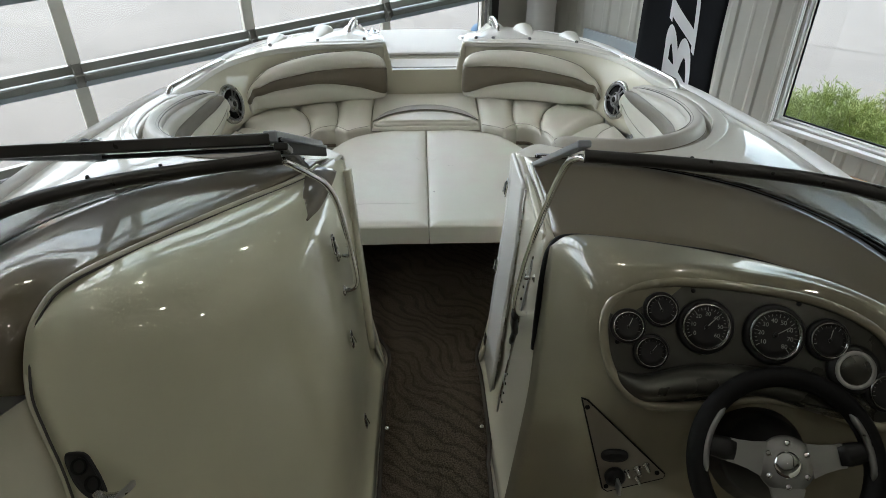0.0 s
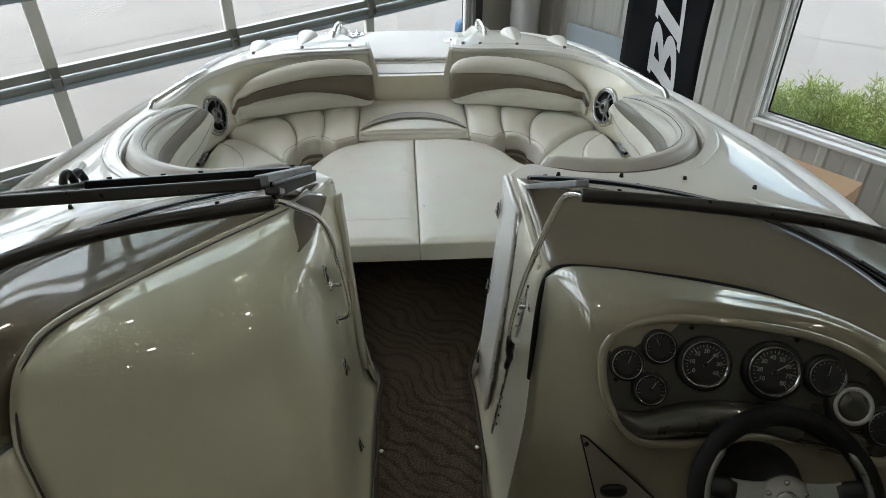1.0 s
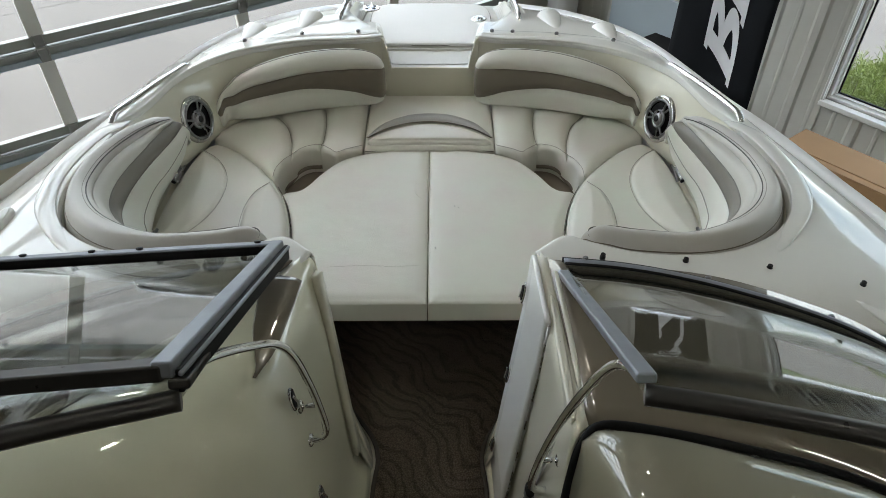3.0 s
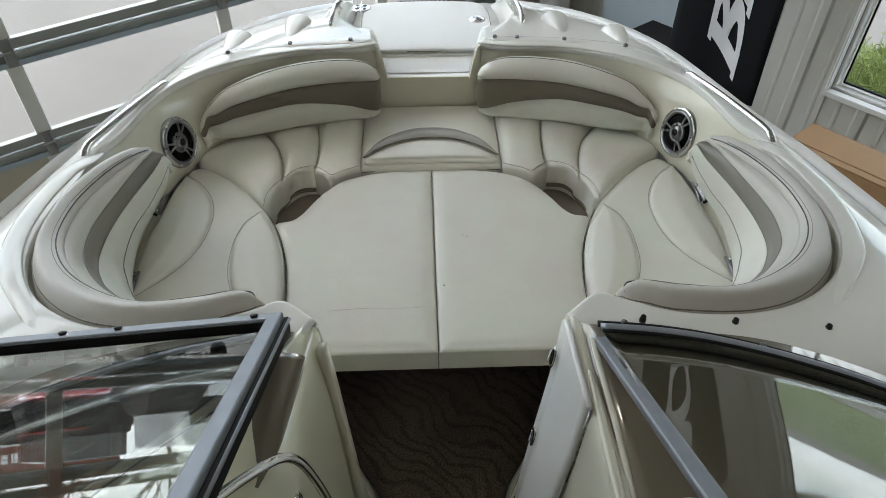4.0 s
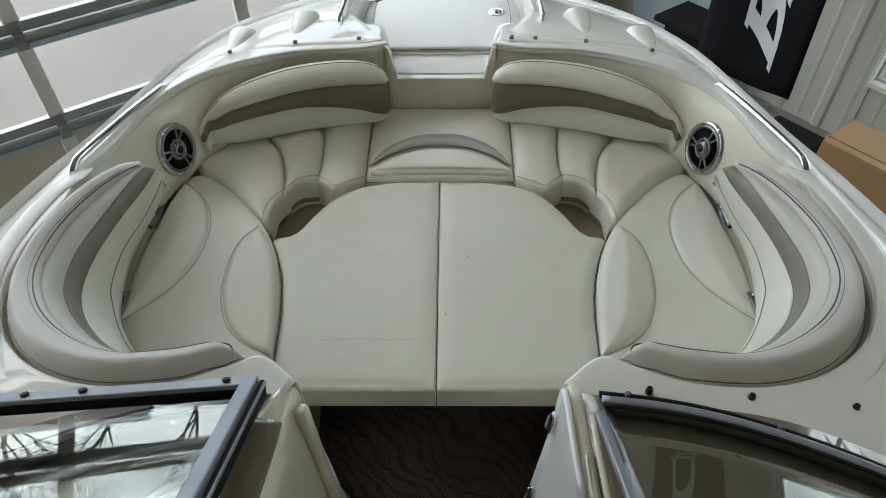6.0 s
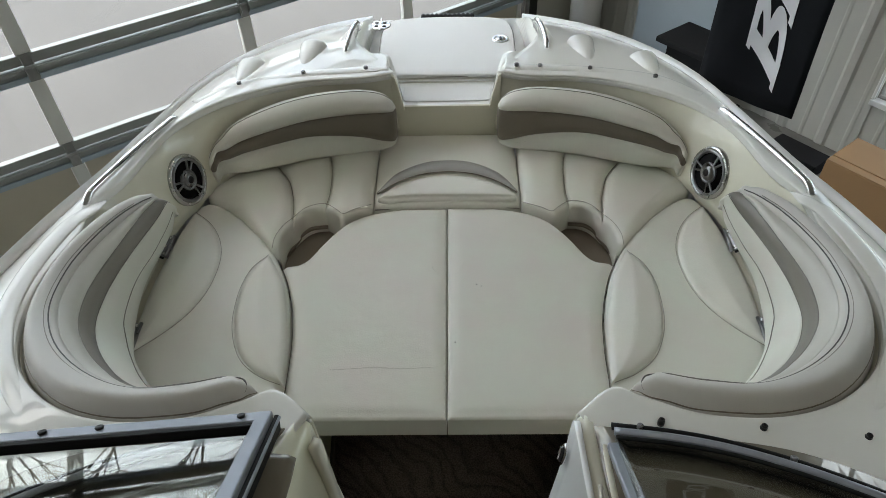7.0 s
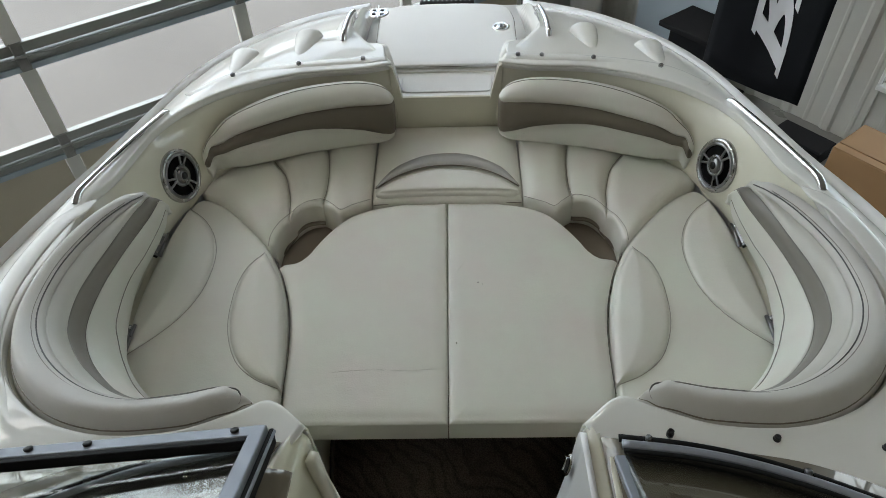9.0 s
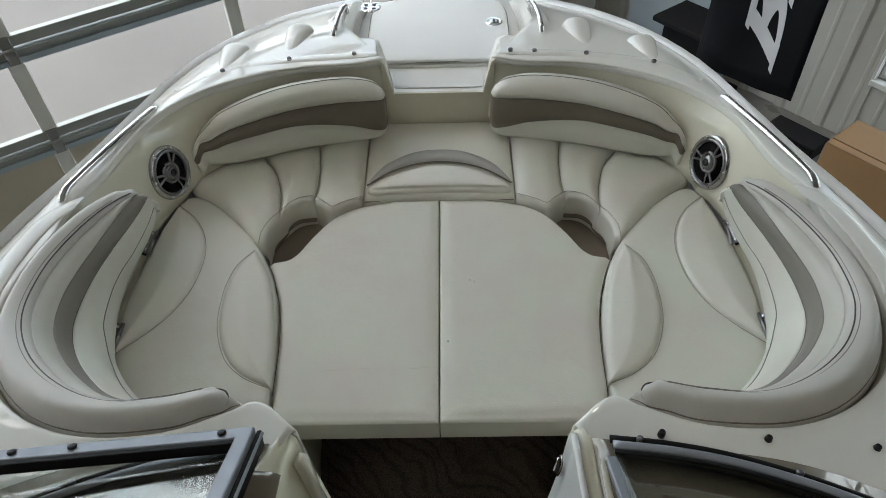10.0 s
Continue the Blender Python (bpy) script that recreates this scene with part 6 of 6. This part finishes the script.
for s in (-1, 1):
    loudspeaker(s)
    rail = thing("gunwale_rail", "straight polished stainless rail along the gunwale", "grab rail", (.90 * s, 2.6, .66), "gunwale rails")
    pts = [(.949, 2.352, .664), (.945, 2.372, .679), (.938, 2.41, .683), (.903, 2.60, .666), (.870, 2.76, .648), (.862, 2.80, .642), (.857, 2.818, .630)]
    under(part("bar", tube_bm(crvk(mirror(pts, s), 5), .0105, 12), CHROME), rail)
    for p in (pts[0], pts[-1]):
        under(part("foot", lathe_bm([(.018, -.012), (.018, -.002), (.013, .004)], pose(p[0] * s, p[1], p[2]), 16), CHROME), rail)
    bowr = thing("bow_rail", "short arched chrome hand rail beside the anchor hatch", "grab rail", (.348 * s, 3.4, .58), "bow rails")
    pts = [(.366, 3.270, .606), (.366, 3.274, .624), (.364, 3.296, .638), (.360, 3.38, .641), (.354, 3.46, .632), (.350, 3.50, .620), (.349, 3.512, .592)]
    under(part("bar", tube_bm(crvk(mirror(pts, s), 5), [.013] * 31, 12, flat=.8), CHROME), bowr)
lt = thing("bow_light", "small chrome bow navigation light", "light", (.328, 3.345, .548))
part("body", cushion_bm([(-.012, -.028), (-.014, .02), (0, .034), (.014, .02), (.012, -.028)], 0, .034, .010, .006, 32), CHROME, lt)
hm = pose(.222, 3.61, .489)
hl = part("hatch_latch", lathe_bm([(.036, 0), (.036, .004), (.030, .007), (.024, .005)], hm, 32), CHROME, boat, "round chrome flush latch")
part("cup", lathe_bm([(.022, .0045), (.022, .0065), (.010, .0068)], hm, 24), STEEL, hl, "dished pull")
part("keyhole", cushion_bm([(-.006, -.014), (-.004, .014), (.004, .014), (.006, -.014)], .006, .009, .001, 0, 20, hm), BLACK, hl)
hm = pose(-.292, 3.80, .468)
hh = part("hatch_hinge", lathe_bm([(.046, 0), (.046, .004), (.040, .007), (.01, .008)], hm, 32), CHROME, boat, "round split chrome hinge")
for a in (45, 135, 225, 315):
    part("hole", lathe_bm([(.009, .006), (.009, .0085)], hm @ pose(.024 * math.cos(radians(a)), .024 * math.sin(radians(a)), 0), 12), BLACK, hh)
part("pin", box_bm((.004, .12, .006), hm @ pose(0, 0, .008)), STEEL, hh, smooth=False)
# bow roller ahead of the stem
br = thing("trailer_roller", "black ribbed trailer bow roller ahead of the stem", "roller", (0, 4.16, .332))
part("roller", lathe_bm([(.02 + (.008 if i % 2 else 0), -.13 + .26 * i / 24) for i in range(25)], pose(0, 0, 0, 0, 90, 0), 14), BLACK, br)
part("bracket", box_bm((.05, .05, 1.26), pose(0, .04, -.69)), GALV, br, "galvanised winch post", smooth=False, bevel=.004)

# trailer under the hull
tr = thing("boat_trailer", "galvanised boat trailer with carpeted bunks under the hull", "trailer", (0, 1, GROUND))
for s in (-1, 1):
    under(part("frame_rail", box_bm((.08, 6.2, .12), pose(.62 * s, .9, -.80)), GALV, smooth=False, bevel=.006), tr)
    under(part("bunk", box_bm((.14, 3.6, .06), pose(.50 * s, .2, -.50, 0, 22 * s, 0)), BINDING, smooth=False, bevel=.006), tr)
    under(part("bunk_post", box_bm((.06, .06, .26), pose(.52 * s, .9, -.64)), GALV, smooth=False), tr)
    under(part("tyre", lathe_bm([(.17, -.09), (.27, -.09), (.295, -.06), (.295, .06), (.27, .09), (.17, .09)], pose(1.0 * s, -.6, GROUND + .30, 0, 90, 0), 36), RUBBER), tr)
    under(part("rim", lathe_bm([(.17, -.07), (.165, .04), (.06, .05)], pose(1.0 * s, -.6, GROUND + .30, 0, 90, 0), 28), STEEL), tr)
under(part("axle", box_bm((1.9, .07, .07), pose(0, -.6, GROUND + .30)), GALV, smooth=False), tr)
under(part("tongue", box_bm((.09, 1.6, .10), pose(0, 4.1, -.80)), GALV, smooth=False, bevel=.006), tr)
under(part("cross_beam", box_bm((1.3, .08, .08), pose(0, 2.6, -.80)), GALV, smooth=False), tr)
under(part("jack", tube_bm([(0, 4.6, -.74), (0, 4.6, GROUND + .01)], .035, 12), GALV), tr)


# ---- things along the window wall ----
def wall_box(r0, r1, d0, d1, z0, z1):
    return box_bm((r1 - r0, d1 - d0, z1 - z0), hall_pose((r0 + r1) / 2, -(d0 + d1) / 2, (z0 + z1) / 2))


bx = thing("cardboard_box", "closed brown cardboard carton with folded top flaps", "box", hall(3.2, -2.9, -.74))
CB = (3.245, 3.56, 2.79, 3.62, -.735, -.425)
under(part("carton", wall_box(*CB), CARD, smooth=False, bevel=.006), bx)
under(part("flap", wall_box(CB[0] + .002, CB[0] + .055, CB[2] + .002, CB[3] - .002, CB[5] + .001, CB[5] + .006), CARD, smooth=False), bx)
under(part("flap", wall_box(CB[0] + .061, CB[1] - .002, CB[2] + .002, CB[3] - .002, CB[5] + .001, CB[5] + .009), CARD, smooth=False), bx)
pl = thing("black_crate", "low black plastic crate under the carton", "crate", hall(3.35, -3.2, GROUND))
under(part("body", wall_box(3.22, 3.64, 2.77, 3.66, GROUND + .012, -.742), BLACK_MATT, smooth=False, bevel=.01), pl)
stand = thing("display_stand", "black display stand with an overhanging top", "stand", hall(3.7, -1.3, GROUND))
under(part("top", wall_box(3.80, 4.18, 1.17, 1.62, -.53, -.49), BLACK_MATT, smooth=False, bevel=.008), stand)
under(part("column", wall_box(3.87, 4.14, 1.23, 1.58, GROUND + .05, -.532), BLACK_MATT, smooth=False, bevel=.006), stand)
under(part("foot", wall_box(3.78, 4.20, 1.15, 1.75, GROUND + .012, GROUND + .05), BLACK_MATT, smooth=False, bevel=.006), stand)
tote = thing("black_tote", "low black plastic tote on the floor by the wall", "tote", hall(3.9, -2.3, GROUND))
under(part("bin", wall_box(3.80, 3.97, 2.22, 2.56, GROUND + .012, -.882), BLACK_MATT, smooth=False, bevel=.015), tote)
under(part("lid", wall_box(3.79, 3.98, 2.21, 2.57, -.880, -.862), BLACK_MATT, smooth=False, bevel=.008), tote)
board = thing("pale_board", "pale blue-white board leaning on the ribbed wall", "board", hall(4.15, -.8, GROUND))
under(part("sheet", wall_box(4.17, 4.20, .69, 1.62, GROUND + .012, -.21), BLUEWALL, smooth=False, bevel=.004), board)
col = thing("wrapped_post", "post wrapped in a white sheet beside the roller door", "post", hall(4.0, -.35, GROUND))
ringsl = []
for i in range(9):
    z = GROUND + .012 + 3.2 * i / 8
    ringsl.append([hall(3.98 + (.13 + .012 * math.sin(5 * a + i)) * math.cos(a), -.32 + (.13 + .014 * math.sin(4 * a + 2 * i)) * math.sin(a), z) for a in [2 * math.pi * j / 28 for j in range(28)]])
under(part("sheet", grid_bm(ringsl, closed=True)[0], CLOTH, solid=.004), col)

# tall feather flag on a pole
FP = Vector((1.82, 4.50, 0))


def flag_at(sx, z, off=0.0):
    return FP + V * sx - U * off + Vector((0, 0, z))


fl = thing("feather_flag", "tall black feather flag with a white mark on a pole", "flag", (FP.x, FP.y, GROUND))
def ripple(t, i):
    return .014 * math.sin(5.5 * t + .35 * i) + .007 * math.sin(11 * t - .5 * i)


rows = []
for i in range(30):
    z = -.385 + 2.7 * i / 29
    rows.append([flag_at(-.402 + .634 * j / 14, z - (.018 * math.sin(2.6 * j / 14 + .4) if i == 0 else 0), ripple(j / 14, i * 25 / 29)) for j in range(15)])
under(part("cloth", grid_bm(rows)[0], FLAG, solid=.003), fl)
under(part("pole", tube_bm([flag_at(-.410, GROUND + .02, -.02), flag_at(-.412, .6, -.02), flag_at(-.412, 2.32, -.02)], .009, 10), BLACK_MATT), fl)
under(part("base", lathe_bm([(.20, 0), (.20, .02), (.03, .03), (.02, .10)], Matrix.Translation(flag_at(-.410, GROUND + .012, -.02)), 28), BLACK_MATT), fl)
# the printed mark: slab strokes and two bowls, lying on the cloth and running up it
HA, HB, ORG = Vector((-.227, .204)), Vector((-.030, .566)), Vector((.070, -.262))


def mark_sheet(name, rows2):
    lines = []
    for r in rows2:
        ln = []
        for a, b in r:
            p = ORG + HA * a + HB * b
            ln.append(flag_at(p.x, p.y, ripple((p.x + .402) / .634, (p.y + .385) / 2.7 * 25) + .005))
        lines.append(ln)
    under(part(name, grid_bm(lines)[0], FLAGMARK, smooth=False, solid=.002), fl)


def stroke(name, pts, w0, w1=None):
    """A flat band along pts with the widths w0 to w1."""
    pts = even(crvk([(p[0], p[1], 0) for p in pts], 8), 26)
    r0, r1 = [], []
    for i, p in enumerate(pts):
        d = (pts[min(i + 1, 25)] - pts[max(i - 1, 0)]).normalized()
        w = w0 + ((w1 if w1 is not None else w0) - w0) * math.sin(math.pi * i / 25)
        n = Vector((-d.y, d.x, 0)) * w / 2
        r0.append(((p + n).x, (p + n).y))
        r1.append(((p - n).x, (p - n).y))
    mark_sheet(name, [r0, r1])


stroke("emblem", [(0, .12), (1.0, .12)], .19)
stroke("emblem", [(.04, -.03), (.04, .28)], .11)
stroke("emblem", [(.96, -.03), (.96, .28)], .11)
stroke("emblem", [(.92, .20), (.935, .38), (.87, .52), (.75, .50), (.64, .36), (.58, .20)], .13, .20)
stroke("emblem", [(.54, .20), (.49, .40), (.37, .56), (.21, .54), (.10, .38), (.06, .20)], .13, .22)
stroke("emblem", [(0, .80), (1.0, .80)], .19)
stroke("emblem", [(.96, .64), (.96, 1.00)], .11)
stroke("emblem", [(.05, .64), (.05, 1.27)], .13)
stroke("emblem", [(.0, 1.27), (.32, 1.31)], .10)
stroke("emblem", [(.94, 2.55), (.86, 2.80), (.50, 2.90), (.14, 2.80), (.06, 2.55)], .13, .22)
stroke("emblem", [(.94, 2.55), (.86, 2.32), (.50, 2.24), (.14, 2.32), (.06, 2.55)], .13, .20)
stroke("emblem", [(.94, 1.70), (.86, 1.96), (.50, 2.06), (.14, 1.96), (.06, 1.70)], .13, .22)
stroke("emblem", [(.94, 1.70), (.86, 1.48), (.50, 1.40), (.14, 1.48), (.06, 1.70)], .13, .20)


# ---- outside ----
bo = thing("bollard", "blue painted steel bollard outside the roller door", "bollard", (.565, 6.62, GROUND))
part("post", lathe_bm([(.085, 0), (.085, .62), (.078, .68), (.05, .715), (.015, .73)], Matrix(), 28), BOLLARD, bo)
# low juniper bush outside the window: arching stems with many small sprays
rnd = random.Random(4)


def bush(name, r, d, w, depth, h, count, twigs):
    o = thing(name, "bright green feathery low shrub outside the window", "shrub", hall(r, -d, GROUND), "shrubs")
    stems, verts, faces = bmesh.new(), [], []

    def spray(p, dirn, ln, wd):
        side = dirn.cross(Vector((rnd.gauss(0, 1), rnd.gauss(0, 1), rnd.gauss(0, 1)))).normalized() * wd
        n = len(verts)
        verts.extend((p - side, p + side, p + dirn * ln * .6 + side * .8, p + dirn * ln, p + dirn * ln * .6 - side * .8))
        faces.append((n, n + 1, n + 2, n + 3, n + 4))

    for i in range(count):
        u, v = rnd.uniform(-1, 1), rnd.uniform(-1, 1)
        root = Vector(hall(r + u * depth * .35, -(d + v * w * .5), GROUND))
        lean = Vector((rnd.gauss(0, .75), rnd.gauss(0, .75), 1)).normalized()
        tip = root + lean * (h * rnd.uniform(.5, 1.0) * (1 - .25 * abs(u)))
        tube_bm([root, root.lerp(tip, .5) + Vector((0, 0, .03)), tip], [.004, .003, .0015], 4, stems)
        for k in range(twigs):
            t = rnd.uniform(.2, 1.0)
            p = root.lerp(tip, t)
            out = (lean * .8 + Vector((rnd.gauss(0, .7), rnd.gauss(0, .7), rnd.gauss(.1, .4)))).normalized()
            twig = rnd.uniform(.06, .13)
            for q in range(9):
                dirn = (out + Vector((rnd.gauss(0, .45), rnd.gauss(0, .45), rnd.gauss(.15, .35)))).normalized()
                spray(p + out * (twig * q / 9), dirn, rnd.uniform(.024, .05), rnd.uniform(.0016, .0030))
    under(part("stems", stems, BARK), o)
    me = bpy.data.meshes.new("foliage")
    me.from_pydata(verts, [], faces)
    me.materials.append(LEAF)
    under(new("foliage", me), o)


bush("shrub", 5.05, 3.30, 1.7, 1.3, .70, 340, 52)
bush("shrub", 5.25, 4.9, 1.7, 1.2, .64, 240, 40)


# bare trees across the street, seen only as reflections
def bare_tree(p, h):
    o = thing("bare_tree", "leafless tree across the forecourt", "tree", p, "bare trees")
    tb, lb = bmesh.new(), bmesh.new()
    base = Vector((0, 0, 0))
    trunk = [base, Vector((rnd.gauss(0, .1), rnd.gauss(0, .1), h * .25)), Vector((rnd.gauss(0, .2), rnd.gauss(0, .2), h * .5))]
    tube_bm(trunk, [h * .022, h * .018, h * .012], 8, tb)

    def grow(a, d, ln, r, depth):
        b = a + d * ln
        tube_bm([a, a.lerp(b, .5) + Vector((rnd.gauss(0, .04), rnd.gauss(0, .04), 0)) * ln, b], [r, r * .8, r * .6], 5, lb)
        if depth:
            for _ in range(3):
                nd = (d + Vector((rnd.gauss(0, .5), rnd.gauss(0, .5), rnd.gauss(.15, .3)))).normalized()
                grow(b, nd, ln * rnd.uniform(.6, .8), r * .58, depth - 1)

    for _ in range(5):
        d = Vector((rnd.gauss(0, .5), rnd.gauss(0, .5), 1)).normalized()
        grow(trunk[2] - Vector((0, 0, h * rnd.uniform(0, .15))), d, h * .2, h * .009, 4)
    part("trunk", tb, BARK, o)
    part("limbs", lb, BARK, o)


for r, q, h in ((-9, 46, 9), (1.5, 44, 9.5), (6.4, 45, 9), (10.5, 38, 8), (15, 41, 8.5)):
    bare_tree(hall(r, q, GROUND), h)


# lawn beyond the forecourt and parked vehicles, seen mostly as reflections in the screens
lawn = tagged(thing("lawn", "mown green lawn beyond the concrete forecourt", "grass", (0, 0, GROUND)), "mown green lawn beyond the concrete forecourt", "grass", kind="structure")
for r0, r1, q0, q1 in ((13.0, 90.0, -60.0, 60.0), (-60.0, 12.9, 32.0, 90.0)):
    under(part("turf", box_bm((r1 - r0, q1 - q0, .03), hall_pose((r0 + r1) / 2, (q0 + q1) / 2, GROUND + .006)), GRASS, smooth=False), lawn)


def parked_car(r, q, turn, paint, label, grow=1.0):
    o = thing("parked_car", label, "car", hall(r, q, GROUND), "parked cars")
    o.matrix_world = Matrix.Translation(hall(r, q, GROUND)) @ ROT.to_3x3().to_4x4() @ pose(0, 0, 0, 0, 0, turn) @ Matrix.Diagonal((1, 1.05, grow, 1))
    body = cushion_bm([(-2.2, -.82), (-2.25, 0), (-2.2, .82), (-1.0, .88), (1.0, .88), (2.1, .80), (2.2, 0), (2.1, -.80), (1.0, -.88), (-1.0, -.88)], .32, .92, .12, .02, 90, cuts=2)
    part("body", body, paint, o, "painted car body")
    cab = [[(-1.75, -.74, .90), (1.0, -.74, .90), (1.0, .74, .90), (-1.75, .74, .90)], [(-1.35, -.62, 1.36), (.30, -.62, 1.36), (.30, .62, 1.36), (-1.35, .62, 1.36)], [(-1.15, -.56, 1.43), (.15, -.56, 1.43), (.15, .56, 1.43), (-1.15, .56, 1.43)]]
    bm, rows = grid_bm(cab, closed=True)
    bm.faces.new(rows[-1])
    part("cabin", bm, RUBBER, o, "dark glazed cabin", smooth=False, bevel=.04)
    part("roof", box_bm((1.45, 1.15, .04), pose(-.5, 0, 1.44)), paint, o, smooth=False, bevel=.015)
    for x in (-1.35, 1.35):
        for y in (-.80, .80):
            w = part("wheel", lathe_bm([(.19, -.10), (.31, -.10), (.33, -.07), (.33, .07), (.31, .10), (.19, .10)], pose(x, y, .33, 90, 0, 0), 28), RUBBER, o, "black tyre")
            part("rim", lathe_bm([(.19, -.08), (.18, .05), (.05, .07)], pose(x, y, .33, 90, 0, 0), 20), STEEL, w)
    for y in (-.6, .6):
        part("headlight", box_bm((.06, .34, .14), pose(2.14, y, .70)), TRIM, o, smooth=False, bevel=.02)
        part("tail_light", box_bm((.06, .28, .14), pose(-2.19, y, .74)), RED, o, smooth=False, bevel=.02)
    part("bumper", box_bm((.12, 1.5, .16), pose(2.18, 0, .42)), STEEL, o, smooth=False, bevel=.03)


parked_car(1.75, 13.6, -90, CARPAINT, "tall red parked car facing the showroom door", 1.28)
parked_car(4.4, 14.4, -86, DARKPAINT, "dark grey parked car facing the showroom door", 1.15)
parked_car(-1.6, 14.2, -93, DARKPAINT, "dark grey parked car facing the showroom door", 1.2)


def box_van(r, q, turn, paint, label):
    o = thing("box_van", label, "van", hall(r, q, GROUND), "parked vans")
    o.matrix_world = Matrix.Translation(hall(r, q, GROUND)) @ ROT.to_3x3().to_4x4() @ pose(0, 0, 0, 0, 0, turn)
    part("cargo_box", box_bm((4.2, 2.1, 2.05), pose(-.9, 0, 1.72)), paint, o, "plain cargo box", smooth=False, bevel=.05)
    cab = [[(1.25, -.95, .45), (2.9, -.95, .45), (2.9, .95, .45), (1.25, .95, .45)], [(1.25, -.97, 1.15), (2.85, -.97, 1.15), (2.85, .97, 1.15), (1.25, .97, 1.15)]]
    bm, rows = grid_bm(cab, closed=True)
    bm.faces.new(rows[-1])
    part("bonnet", bm, paint, o, smooth=False, bevel=.05)
    cab = [[(1.25, -.94, 1.15), (2.75, -.94, 1.15), (2.75, .94, 1.15), (1.25, .94, 1.15)], [(1.25, -.85, 2.05), (2.1, -.85, 2.05), (2.1, .85, 2.05), (1.25, .85, 2.05)]]
    bm, rows = grid_bm(cab, closed=True)
    bm.faces.new(rows[-1])
    part("cabin", bm, RUBBER, o, "dark glazed cabin", smooth=False, bevel=.04)
    for x in (-1.9, 2.1):
        for y in (-.9, .9):
            w = part("wheel", lathe_bm([(.21, -.11), (.35, -.11), (.37, -.08), (.37, .08), (.35, .11), (.21, .11)], pose(x, y, .37, 90, 0, 0), 28), RUBBER, o, "black tyre")
            part("rim", lathe_bm([(.21, -.08), (.20, .05), (.05, .07)], pose(x, y, .37, 90, 0, 0), 20), STEEL, w)
    part("bumper", box_bm((.14, 1.8, .18), pose(2.93, 0, .48)), STEEL, o, smooth=False, bevel=.03)


box_van(3.3, 20.5, -84, DARKPAINT, "dark grey box van behind the parked cars")
box_van(7.4, 22.0, -80, TRIM, "white box van behind the parked cars")

# low red-brick shop across the street, its lettering as plain bars
shop = thing("shop_building", "low red-brick shop with a pale coping across the street", "building", hall(-4.0, 31.0, GROUND))
S0, S1, SQ, SH = -16.0, 6.6, 31.0, 3.3
shop_wall = under(hall_box("wall", S0, S1, SQ, SQ + 9.0, GROUND, GROUND + SH, SHOPBRICK), shop)
under(hall_box("coping", S0 - .1, S1 + .1, SQ - .1, SQ + 9.1, GROUND + SH + .002, GROUND + SH + .28, TRIM, label="pale stone coping", bevel=.03), shop)
for k in range(7):
    r = S0 + 1.6 + 3.0 * k
    w = under(hall_box("window", r, r + 1.9, SQ - .05, SQ - .004, GROUND + .7, GROUND + 2.1, RUBBER, label="dark shop window"), shop)
    under(hall_box("window_frame", r - .08, r + 1.98, SQ - .09, SQ - .052, GROUND + 2.102, GROUND + 2.2, TRIM), shop)
    under(hall_box("window_sill", r - .08, r + 1.98, SQ - .12, SQ - .052, GROUND + .60, GROUND + .698, TRIM), shop)
for k in range(12):
    if k != 6:
        under(hall_box("sign_bar", 1.2 + .36 * k, 1.44 + .36 * k, SQ - .05, SQ - .004, GROUND + 2.5, GROUND + 2.9, TRIM, label="white sign bar"), shop)
